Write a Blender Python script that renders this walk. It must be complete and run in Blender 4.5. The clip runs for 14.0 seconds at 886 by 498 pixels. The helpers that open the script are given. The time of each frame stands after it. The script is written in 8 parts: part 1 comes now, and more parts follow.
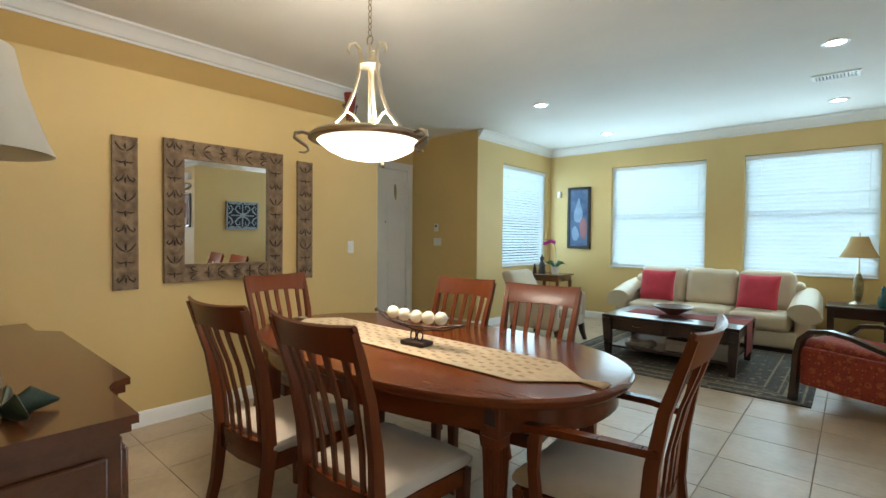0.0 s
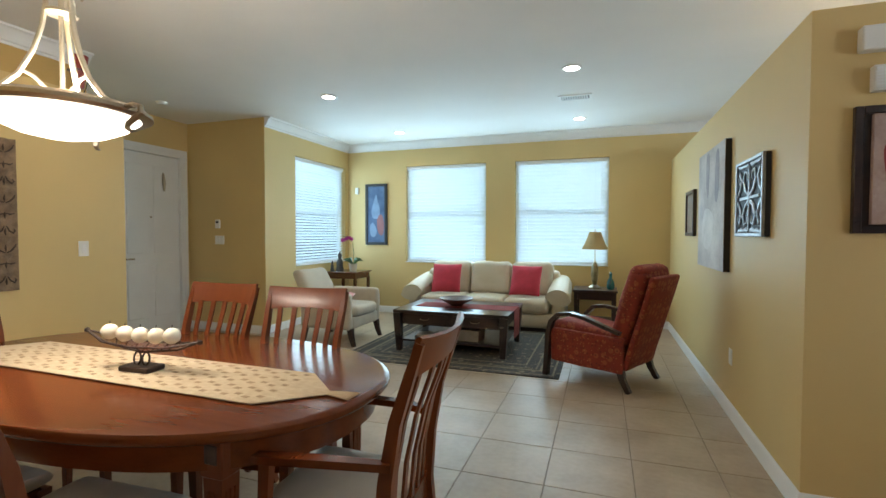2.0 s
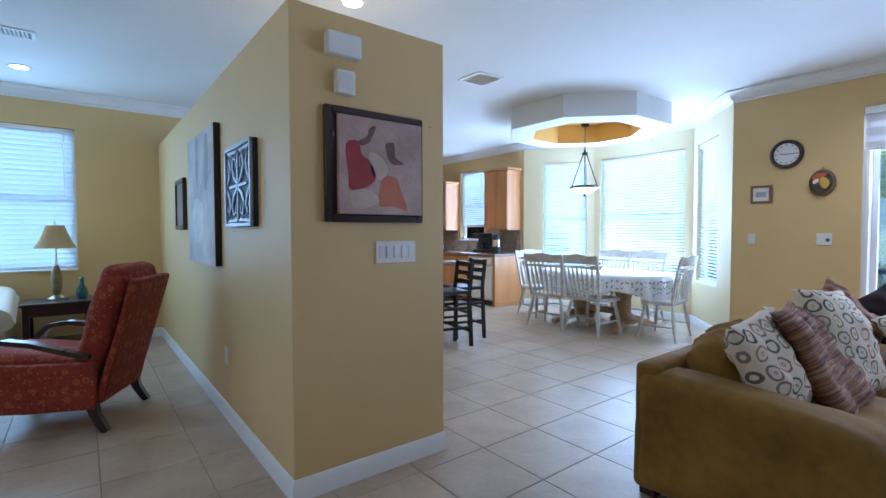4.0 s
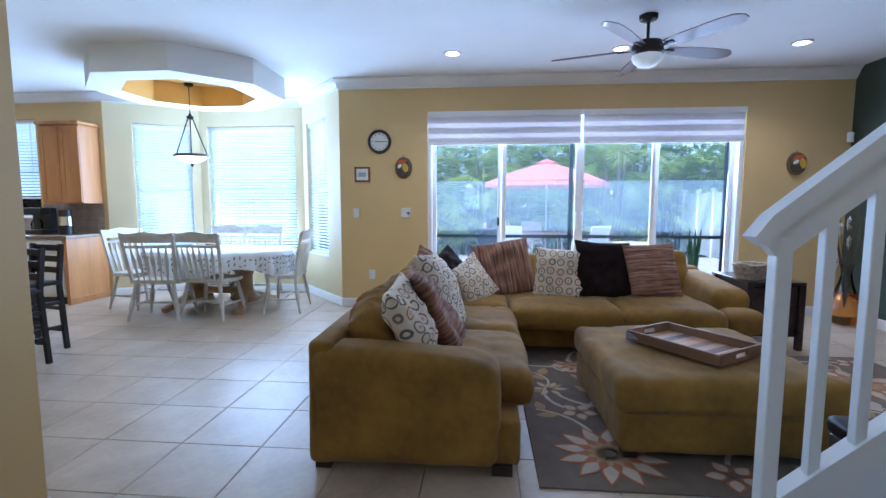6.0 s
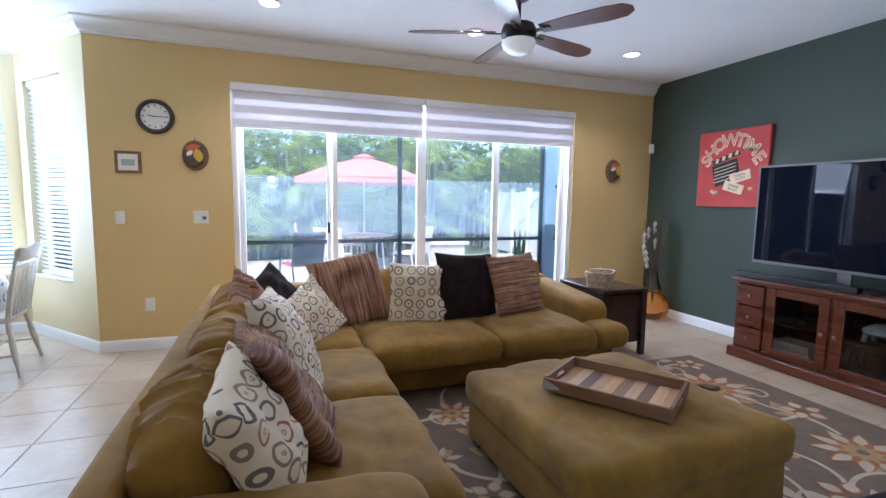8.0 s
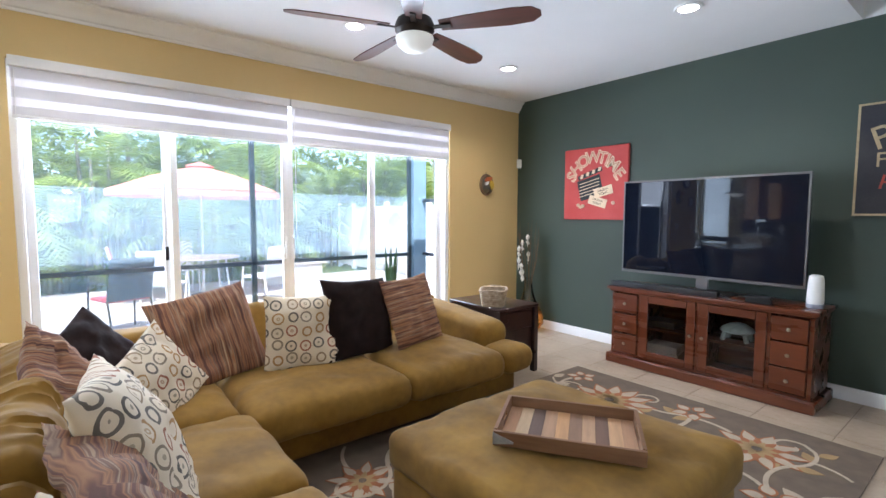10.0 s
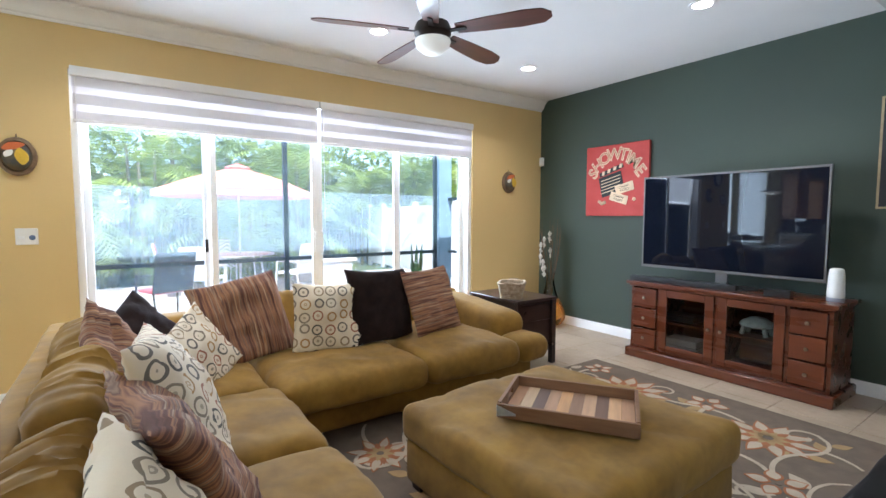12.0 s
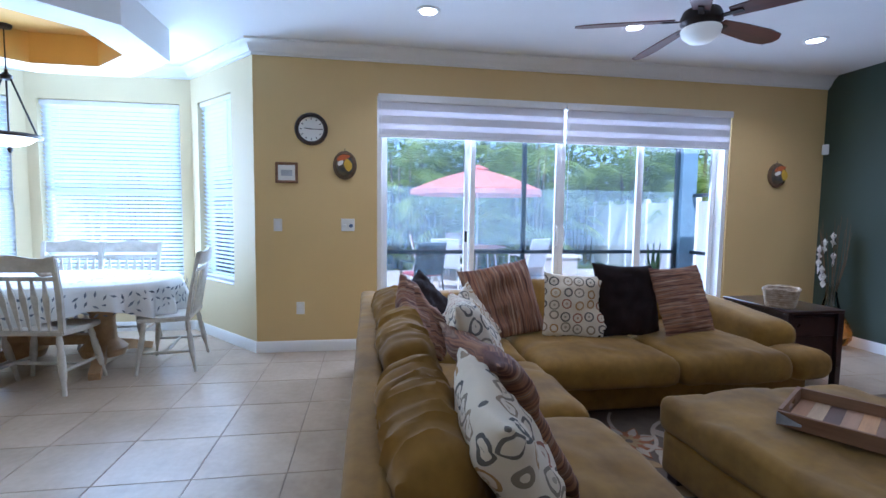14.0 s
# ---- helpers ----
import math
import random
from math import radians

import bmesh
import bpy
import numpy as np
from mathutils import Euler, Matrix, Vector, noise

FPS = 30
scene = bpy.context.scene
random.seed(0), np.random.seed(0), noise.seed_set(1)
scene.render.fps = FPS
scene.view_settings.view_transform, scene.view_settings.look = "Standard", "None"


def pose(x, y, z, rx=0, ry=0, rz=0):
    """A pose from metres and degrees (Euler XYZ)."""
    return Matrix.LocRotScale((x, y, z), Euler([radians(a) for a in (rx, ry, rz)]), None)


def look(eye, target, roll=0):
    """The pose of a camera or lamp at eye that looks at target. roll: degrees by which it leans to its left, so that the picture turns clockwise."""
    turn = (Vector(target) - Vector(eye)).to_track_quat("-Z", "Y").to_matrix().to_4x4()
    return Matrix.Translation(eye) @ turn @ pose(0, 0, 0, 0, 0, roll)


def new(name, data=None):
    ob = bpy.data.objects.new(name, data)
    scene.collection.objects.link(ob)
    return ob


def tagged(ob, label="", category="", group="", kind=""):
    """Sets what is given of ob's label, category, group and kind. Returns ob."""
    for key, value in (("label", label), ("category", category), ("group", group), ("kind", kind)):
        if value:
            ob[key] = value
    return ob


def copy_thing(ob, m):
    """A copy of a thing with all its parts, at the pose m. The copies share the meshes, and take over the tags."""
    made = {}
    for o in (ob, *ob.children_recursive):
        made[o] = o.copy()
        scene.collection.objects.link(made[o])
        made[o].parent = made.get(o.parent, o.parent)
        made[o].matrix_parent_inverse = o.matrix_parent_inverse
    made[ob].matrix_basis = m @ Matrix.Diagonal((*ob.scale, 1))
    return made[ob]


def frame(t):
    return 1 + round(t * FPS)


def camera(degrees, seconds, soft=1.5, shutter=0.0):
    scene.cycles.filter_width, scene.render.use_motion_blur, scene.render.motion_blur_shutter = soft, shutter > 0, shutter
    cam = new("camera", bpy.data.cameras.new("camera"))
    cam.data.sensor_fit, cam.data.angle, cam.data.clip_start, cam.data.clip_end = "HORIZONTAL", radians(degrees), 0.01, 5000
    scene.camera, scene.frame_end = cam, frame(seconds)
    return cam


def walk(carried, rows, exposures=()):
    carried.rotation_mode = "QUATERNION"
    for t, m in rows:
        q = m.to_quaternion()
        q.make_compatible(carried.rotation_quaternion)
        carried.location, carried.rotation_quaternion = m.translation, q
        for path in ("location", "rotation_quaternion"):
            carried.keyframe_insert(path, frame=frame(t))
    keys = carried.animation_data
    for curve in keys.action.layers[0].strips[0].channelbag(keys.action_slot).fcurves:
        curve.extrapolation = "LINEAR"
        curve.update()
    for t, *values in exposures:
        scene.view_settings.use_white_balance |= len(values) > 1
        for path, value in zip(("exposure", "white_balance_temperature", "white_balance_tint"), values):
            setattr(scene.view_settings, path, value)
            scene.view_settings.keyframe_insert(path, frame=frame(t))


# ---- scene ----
cam = camera(87.0, 14.0)
PATH = [
    (0, (0.446, 0.477, 1.32), (-0.876, 1.977, 1.27), 0.5),
    (0.5, (0.521, 0.522, 1.31), (-0.727, 2.083, 1.255), 0.4),
    (1, (0.553, 0.595, 1.315), (-0.58, 2.242, 1.258), 0.3),
    (1.5, (0.549, 0.686, 1.33), (-0.396, 2.447, 1.271), 0.3),
    (2, (0.581, 0.754, 1.337), (-0.063, 2.646, 1.273), 0.1),
    (2.5, (0.669, 0.837, 1.316), (0.43, 2.821, 1.254), -0.0),
    (3, (0.728, 0.973, 1.297), (0.95, 2.959, 1.24), -0.0),
    (3.5, (0.743, 1.081, 1.296), (1.471, 2.943, 1.234), -0.0),
    (4, (0.715, 1.212, 1.291), (1.937, 2.794, 1.219), -0.1),
    (4.2, (0.69, 1.269, 1.283), (2.091, 2.694, 1.203), -0.2),
    (6.3, (0.725, 1.613, 1.332), (2.714, 1.653, 1.127), 0.2),
    (6.5, (0.86, 1.629, 1.36), (2.848, 1.589, 1.146), 0.3),
    (7, (1.185, 1.7, 1.373), (3.158, 1.456, 1.157), 0.5),
    (7.5, (1.48, 1.817, 1.371), (3.418, 1.363, 1.171), 0.8),
    (8, (1.744, 1.922, 1.402), (3.616, 1.251, 1.194), 0.8),
    (8.5, (1.969, 1.944, 1.408), (3.754, 1.064, 1.21), 0.9),
    (9, (2.21, 2.026, 1.393), (3.878, 0.937, 1.213), 0.8),
    (9.2, (2.278, 2.019, 1.422), (3.906, 0.872, 1.239), 0.8),
    (11.3, (2.38, 2.02, 1.385), (3.909, 0.738, 1.261), -0.0),
    (11.5, (2.313, 2.022, 1.373), (3.872, 0.775, 1.251), -0.1),
    (12, (2.161, 2.041, 1.359), (3.799, 0.901, 1.222), 0.1),
    (12.5, (2.052, 2.118, 1.344), (3.769, 1.102, 1.197), 0.3),
    (13, (1.954, 2.226, 1.337), (3.755, 1.369, 1.188), 0.6),
    (13.5, (1.92, 2.314, 1.342), (3.811, 1.68, 1.193), 0.7),
    (14, (2.031, 2.366, 1.333), (4.002, 2.057, 1.182), 0.7),
]
# the clip's camera opens up and turns its white balance on the way
EXPOSURES = [
    (0.0, 1.06, 6250, 11),
    (2.5, 1.05, 6100, 13),
    (3.2, 0.98, 5400, 14),
    (4.0, 0.87, 4720, 18),
    (6.5, 0.88, 4680, 19),
    (7.5, 0.95, 5050, 21),
    (9.0, 1.40, 5600, 20),
    (11.5, 1.56, 5650, 14),
    (12.5, 1.52, 5600, 15),
    (13.3, 1.12, 5250, 20),
    (14.0, 0.72, 4720, 20),
]
walk(cam, [(t, look(eye, target, roll)) for t, eye, target, roll in PATH], EXPOSURES)

# ---- world and daylight ----
world = bpy.data.worlds.new("sky_world")
scene.world = world
world.use_nodes = True
wn = world.node_tree.nodes
sky = wn.new("ShaderNodeTexSky")
sky.sky_type = "NISHITA"
sky.sun_disc = False
sky.sun_elevation = radians(58)
sky.sun_rotation = radians(294)
world.node_tree.links.new(sky.outputs[0], wn["Background"].inputs[0])
wn["Background"].inputs[1].default_value = 0.15


def lamp(name, kind, m, energy, color=(1, 1, 1), size=0.1, size_y=None, angle=None, spread=None):
    data = bpy.data.lights.new(name, kind)
    data.energy, data.color = energy, color
    if kind == "AREA":
        data.shape = "RECTANGLE" if size_y else "DISK"
        data.size = size
        if size_y:
            data.size_y = size_y
        if spread:
            data.spread = radians(spread)
    elif kind == "SUN":
        data.angle = radians(angle)
    elif kind == "SPOT":
        data.shadow_soft_size = size
        data.spot_size, data.spot_blend = radians(angle), 0.7
    else:
        data.shadow_soft_size = size
    ob = new(name, data)
    ob.matrix_world = m
    return ob


# the sun stands high behind the house, west of it
lamp("sun", "SUN", look((0, 0, 10), (0.50, -0.22, 10 - 0.84)), 5.0, (1.0, 0.95, 0.87), angle=0.5)

DAY = (0.76, 0.92, 1.0)
SHADE = (0.60, 0.89, 1.0)  # light off the lawn and sky on the shaded north side
# sky light held in the window openings: middle of the opening, direction inward, width, height,
# watts behind the blind, watts that the opening gives the room
for mx, my, mz, dx, dy, w, h, behind, into, tint in (
    (-1.85, 7.99, 1.66, 0, -1, 1.30, 1.54, 18, 12, SHADE),
    (-0.02, 7.99, 1.66, 0, -1, 1.30, 1.54, 18, 12, SHADE),
    (-3.64, 7.19, 1.66, 1, 0, 1.30, 1.54, 16, 9, SHADE),
    (7.57, 5.10, 1.55, -1, 0, 1.34, 1.82, 40, 42, DAY),
    (7.317, 6.322, 1.55, -0.857, -0.516, 0.68, 1.82, 16, 12, DAY),
    (7.18, 3.95, 1.55, -0.66, 0.75, 0.70, 1.82, 15, 12, DAY),
    (6.95, 8.32, 1.82, -1, 0, 0.70, 1.36, 12, 9, DAY),
):
    for off, watts in ((-0.17, behind), (0.004, into)):
        x, y = mx + dx * off, my + dy * off
        lamp("window_skylight", "AREA", look((x, y, mz), (x + dx, y + dy, mz)), watts, tint, w, h)
# sky light through the sliding doors
lamp("window_skylight", "AREA", look((6.77, 0.42, 1.26), (5.0, 0.42, 1.05)), 92, (0.86, 0.95, 1.0), 3.6, 2.3)

# ---- materials ----
def rgb(c):
    return (*c[:3], 1.0)


def mat(name, color, rough=0.6, vary=0.08, scale=6.0, bump=0.02, fine=90.0, metal=0.0, stretch=(1, 1, 1), coat=0.0, alt=None, translucent=0.0, space="Object", spec=0.5, sheen=0.0, perobj=0.0):
    """A plain surface with large and fine variation of colour, gloss and relief."""
    m = bpy.data.materials.new(name)
    m.use_nodes = True
    nt = m.node_tree
    n, ln = nt.nodes, nt.links
    bsdf = n["Principled BSDF"]
    tc = n.new("ShaderNodeTexCoord")
    mp = n.new("ShaderNodeMapping")
    mp.inputs["Scale"].default_value = stretch
    if space == "World":
        geo = n.new("ShaderNodeNewGeometry")
        ln.new(geo.outputs["Position"], mp.inputs[0])
    else:
        ln.new(tc.outputs["Object"], mp.inputs[0])
    big = n.new("ShaderNodeTexNoise")
    big.inputs["Scale"].default_value = scale
    big.inputs["Detail"].default_value = 5
    small = n.new("ShaderNodeTexNoise")
    small.inputs["Scale"].default_value = fine
    small.inputs["Detail"].default_value = 3
    for t in (big, small):
        ln.new(mp.outputs[0], t.inputs["Vector"])
    add = n.new("ShaderNodeMath")
    add.operation = "MULTIPLY_ADD"
    ln.new(small.outputs[0], add.inputs[0])
    add.inputs[1].default_value = 0.35
    ln.new(big.outputs[0], add.inputs[2])
    ramp = n.new("ShaderNodeValToRGB")
    other = alt or tuple(min(1, c * (1 + vary)) for c in color)
    low = color if alt else tuple(c * (1 - vary) for c in color)
    ramp.color_ramp.elements[0].position, ramp.color_ramp.elements[0].color = 0.45, rgb(low)
    ramp.color_ramp.elements[1].position, ramp.color_ramp.elements[1].color = 0.9, rgb(other)
    ln.new(add.outputs[0], ramp.inputs[0])
    col = ramp.outputs[0]
    if perobj:
        info = n.new("ShaderNodeObjectInfo")
        hsv = n.new("ShaderNodeHueSaturation")
        mr = n.new("ShaderNodeMapRange")
        mr.inputs["To Min"].default_value, mr.inputs["To Max"].default_value = 1 - perobj, 1 + perobj
        ln.new(info.outputs["Random"], mr.inputs["Value"])
        ln.new(mr.outputs[0], hsv.inputs["Value"])
        ln.new(col, hsv.inputs["Color"])
        col = hsv.outputs[0]
    ln.new(col, bsdf.inputs["Base Color"])
    rr = n.new("ShaderNodeMapRange")
    rr.inputs["To Min"].default_value, rr.inputs["To Max"].default_value = max(0.02, rough - 0.08), min(1, rough + 0.08)
    ln.new(big.outputs[0], rr.inputs["Value"])
    ln.new(rr.outputs[0], bsdf.inputs["Roughness"])
    bsdf.inputs["Metallic"].default_value = metal
    bsdf.inputs["Specular IOR Level"].default_value = spec
    bsdf.inputs["Coat Weight"].default_value = coat
    bsdf.inputs["Sheen Weight"].default_value = sheen
    if bump:
        bp = n.new("ShaderNodeBump")
        bp.inputs["Strength"].default_value = min(1, bump * 10)
        bp.inputs["Distance"].default_value = 0.004
        ln.new(add.outputs[0], bp.inputs["Height"])
        ln.new(bp.outputs[0], bsdf.inputs["Normal"])
    if translucent:
        tr = n.new("ShaderNodeBsdfTranslucent")
        tr.inputs[0].default_value = rgb(color)
        mix = n.new("ShaderNodeMixShader")
        mix.inputs[0].default_value = translucent
        ln.new(bsdf.outputs[0], mix.inputs[1])
        ln.new(tr.outputs[0], mix.inputs[2])
        ln.new(mix.outputs[0], n["Material Output"].inputs[0])
    return m


def glow(name, color, strength):
    m = bpy.data.materials.new(name)
    m.use_nodes = True
    b = m.node_tree.nodes["Principled BSDF"]
    b.inputs["Base Color"].default_value = rgb(color)
    b.inputs["Emission Color"].default_value = rgb(color)
    b.inputs["Emission Strength"].default_value = strength
    return m


def glass(name, color=(1, 1, 1), rough=0.0, thin=True):
    m = bpy.data.materials.new(name)
    m.use_nodes = True
    n, ln = m.node_tree.nodes, m.node_tree.links
    if thin:
        t = n.new("ShaderNodeBsdfTransparent")
        t.inputs[0].default_value = rgb(color)
        g = n.new("ShaderNodeBsdfGlossy")
        g.inputs["Roughness"].default_value = 0.02
        f = n.new("ShaderNodeFresnel")
        f.inputs[0].default_value = 1.45
        mix = n.new("ShaderNodeMixShader")
        ln.new(f.outputs[0], mix.inputs[0])
        ln.new(t.outputs[0], mix.inputs[1])
        ln.new(g.outputs[0], mix.inputs[2])
        ln.new(mix.outputs[0], n["Material Output"].inputs[0])
    else:
        b = n["Principled BSDF"]
        b.inputs["Base Color"].default_value = rgb(color)
        b.inputs["Transmission Weight"].default_value = 1.0
        b.inputs["Roughness"].default_value = rough
    return m


def wood(name, dark, light, rough=0.3, grain=14.0, axis=0, coat=0.3, perobj=0.06, spec=0.5):
    s = [1.0, 1.0, 1.0]
    s[axis] = 0.08
    return mat(name, dark, rough, scale=grain, fine=grain * 7, bump=0.0015, stretch=s, coat=coat, alt=light, perobj=perobj, spec=spec)


M = dict(
    yellow=mat("yellow_wall_paint", (0.645, 0.47, 0.20), 0.55, 0.04, 1.2, 0.03, 240, space="World"),
    cream=mat("cream_wall_paint", (0.70, 0.60, 0.36), 0.6, 0.04, 1.2, 0.03, 240, space="World"),
    green=mat("dark_green_wall_paint", (0.044, 0.065, 0.048), 0.6, 0.10, 1.2, 0.03, 240, space="World"),
    ceiling=mat("white_ceiling_paint", (0.80, 0.80, 0.79), 0.8, 0.03, 1.5, 0.04, 160, space="World"),
    trim=mat("white_trim_paint", (0.80, 0.80, 0.79), 0.35, 0.03, 3, 0.006, 60, space="World"),
    tile=mat("beige_floor_tile", (0.37, 0.285, 0.195), 0.36, scale=3.2, fine=26, bump=0.006, alt=(0.51, 0.415, 0.305), space="World", perobj=0.06, spec=0.42),
    grout=mat("grey_tile_grout", (0.27, 0.215, 0.16), 0.9, 0.15, 8, 0.04, 200, space="World"),
    blind=mat("white_blind_slat", (0.86, 0.88, 0.90), 0.5, 0.02, 4, 0.0, 40, translucent=0.5),
    shade=mat("white_shade_fabric", (0.70, 0.69, 0.71), 0.8, 0.03, 9, 0.01, 300, translucent=0.10),
    sheer=mat("sheer_shade_fabric", (0.88, 0.86, 0.90), 0.8, 0.03, 9, 0.01, 300, translucent=0.16),
    glass=glass("window_glass", (0.96, 0.98, 0.98)),
    plastic=mat("white_plastic", (0.78, 0.77, 0.73), 0.4, 0.03, 9, 0.004, 80),
    black=mat("black_plastic", (0.015, 0.015, 0.016), 0.35, 0.2, 9, 0.004, 80),
    frame_dark=mat("bronze_screen_frame", (0.030, 0.050, 0.060), 0.4, 0.15, 7, 0.01, 60),
    bezel=mat("satin_silver_bezel", (0.20, 0.19, 0.19), 0.35, 0.05, 6, 0.0, 50, metal=1.0),
    chrome=mat("chrome_metal", (0.72, 0.72, 0.72), 0.2, 0.05, 6, 0.0, 50, metal=1.0),
    brass=mat("satin_brass_metal", (0.72, 0.66, 0.54), 0.38, 0.08, 6, 0.004, 80, metal=1.0),
    nickel=mat("antique_nickel_metal", (0.40, 0.34, 0.25), 0.35, 0.12, 9, 0.01, 90, metal=1.0),
    cherry=wood("cherry_wood", (0.098, 0.021, 0.005), (0.132, 0.031, 0.007), 0.20, 22, 0, 0.05, spec=0.36),
    cherryz=wood("cherry_wood_upright", (0.112, 0.025, 0.006), (0.152, 0.037, 0.009), 0.32, 22, 2, 0.04, spec=0.36),
    mahog=wood("dark_mahogany_wood", (0.085, 0.027, 0.010), (0.125, 0.042, 0.016), 0.24, 12, 0),
    espresso=wood("espresso_wood", (0.014, 0.007, 0.006), (0.040, 0.018, 0.013), 0.3, 12, 0),
    blackwood=mat("black_painted_wood", (0.010, 0.009, 0.010), 0.35, 0.2, 9, 0.004, 80),
    maple=wood("honey_maple_wood", (0.44, 0.19, 0.055), (0.60, 0.29, 0.10), 0.4, 9, 2),
    whitewood=mat("whitewashed_wood", (0.46, 0.43, 0.37), 0.5, scale=9, fine=60, bump=0.01, alt=(0.66, 0.63, 0.57)),
    oak=wood("light_oak_wood", (0.34, 0.21, 0.10), (0.50, 0.34, 0.18), 0.45, 10, 0),
    seat=mat("cream_seat_fabric", (0.52, 0.45, 0.36), 0.85, 0.07, 8, 0.03, 400, sheen=0.2),
    leather=mat("cream_leather", (0.58, 0.50, 0.36), 0.45, 0.06, 5, 0.03, 120),
    beige=mat("beige_upholstery", (0.52, 0.45, 0.34), 0.85, 0.07, 8, 0.03, 300, sheen=0.2),
    redcloth=mat("crimson_pillow_cloth", (0.50, 0.035, 0.060), 0.85, 0.12, 10, 0.04, 300, sheen=0.2),
    suede=mat("olive_microsuede", (0.160, 0.084, 0.012), 0.85, scale=3.2, fine=22, bump=0.03, alt=(0.295, 0.163, 0.023), sheen=0.08, spec=0.3),
    brownfur=mat("dark_brown_plush", (0.014, 0.007, 0.006), 0.95, 0.4, 16, 0.08, 260, sheen=0.04, spec=0.2),
)

def creased(m, scale, depth, strength=0.8):
    """Adds soft creases of a loose cover to a cloth."""
    n, ln = m.node_tree.nodes, m.node_tree.links
    tc = n.new("ShaderNodeTexCoord")
    nz = n.new("ShaderNodeTexNoise")
    nz.noise_type = "RIDGED_MULTIFRACTAL"
    nz.inputs["Scale"].default_value = scale
    nz.inputs["Detail"].default_value = 2.5
    nz.inputs["Distortion"].default_value = 0.6
    ln.new(tc.outputs["Object"], nz.inputs["Vector"])
    bp = n.new("ShaderNodeBump")
    bp.inputs["Strength"].default_value, bp.inputs["Distance"].default_value = strength, depth
    bs = n["Principled BSDF"]
    ln.new(nz.outputs[0], bp.inputs["Height"])
    ln.new(bs.inputs["Normal"].links[0].from_socket, bp.inputs["Normal"])
    ln.new(bp.outputs[0], bs.inputs["Normal"])


creased(M["suede"], 3.4, 0.026)
creased(M["leather"], 4.0, 0.006)
creased(M["redcloth"], 5.0, 0.010)
# the banded shade's sheer stripes let the daylight through
_sn, _sl = M["sheer"].node_tree.nodes, M["sheer"].node_tree.links
_so = _sn["Material Output"].inputs[0]
_old, _tr, _mx = _so.links[0].from_socket, _sn.new("ShaderNodeBsdfTransparent"), _sn.new("ShaderNodeMixShader")
_mx.inputs[0].default_value = 0.06
_sl.new(_old, _mx.inputs[1]), _sl.new(_tr.outputs[0], _mx.inputs[2]), _sl.new(_mx.outputs[0], _so)

# ---- mesh helpers ----
def box(bm, x0, y0, z0, x1, y1, z1, bevel=0.0, seg=1):
    x0, x1 = min(x0, x1), max(x0, x1)
    y0, y1 = min(y0, y1), max(y0, y1)
    z0, z1 = min(z0, z1), max(z0, z1)
    vs = [bm.verts.new((x, y, z)) for x in (x0, x1) for y in (y0, y1) for z in (z0, z1)]
    fs = [bm.faces.new([vs[i] for i in q]) for q in ((0, 1, 3, 2), (4, 6, 7, 5), (0, 4, 5, 1), (2, 3, 7, 6), (0, 2, 6, 4), (1, 5, 7, 3))]
    if bevel:
        es = list({e for f in fs for e in f.edges})
        bmesh.ops.bevel(bm, geom=es, offset=bevel, segments=seg, profile=0.7, affect="EDGES", clamp_overlap=True)
    return bm


def B(*boxes, bevel=0.0, seg=1):
    bm = bmesh.new()
    for b in boxes:
        box(bm, *b, bevel=bevel, seg=seg)
    return bm


def lathe(profile, segs=24, cx=0.0, cy=0.0, cz=0.0, bm=None):
    """Turned shape: profile of (radius, height)."""
    bm = bm or bmesh.new()
    rings = []
    for r, z in profile:
        if r < 1e-5:
            rings.append([bm.verts.new((cx, cy, cz + z))])
        else:
            rings.append([bm.verts.new((cx + r * math.cos(2 * math.pi * i / segs), cy + r * math.sin(2 * math.pi * i / segs), cz + z)) for i in range(segs)])
    for a, b in zip(rings, rings[1:]):
        for i in range(segs):
            j = (i + 1) % segs
            if len(a) == 1 and len(b) == 1:
                continue
            if len(a) == 1:
                bm.faces.new((a[0], b[j], b[i]))
            elif len(b) == 1:
                bm.faces.new((a[i], a[j], b[0]))
            else:
                bm.faces.new((a[i], a[j], b[j], b[i]))
    return bm


def tube(points, radius, segs=8, bm=None, flat=1.0, closed=False):
    """A rod along points; radius may be one number or one a point; flat squeezes it."""
    bm = bm or bmesh.new()
    pts = [Vector(p) for p in points]
    n = len(pts)
    rad = radius if isinstance(radius, (list, tuple)) else [radius] * n
    rings = []
    ref = None
    for i, p in enumerate(pts):
        if closed:
            d = (pts[(i + 1) % n] - pts[i - 1]).normalized()
        else:
            d = (pts[min(i + 1, n - 1)] - pts[max(i - 1, 0)]).normalized()
        if ref is None:
            ref = Vector((0, 0, 1)) if abs(d.z) < 0.9 else Vector((1, 0, 0))
        u = ref - d * ref.dot(d)
        u.normalize()
        ref = u
        v = d.cross(u)
        rings.append([bm.verts.new(p + rad[i] * (math.cos(2 * math.pi * k / segs) * u + flat * math.sin(2 * math.pi * k / segs) * v)) for k in range(segs)])
    pairs = list(zip(rings, rings[1:])) + ([(rings[-1], rings[0])] if closed else [])
    for a, b in pairs:
        for k in range(segs):
            j = (k + 1) % segs
            bm.faces.new((a[k], a[j], b[j], b[k]))
    if not closed:
        bm.faces.new(list(reversed(rings[0])))
        bm.faces.new(rings[-1])
    return bm


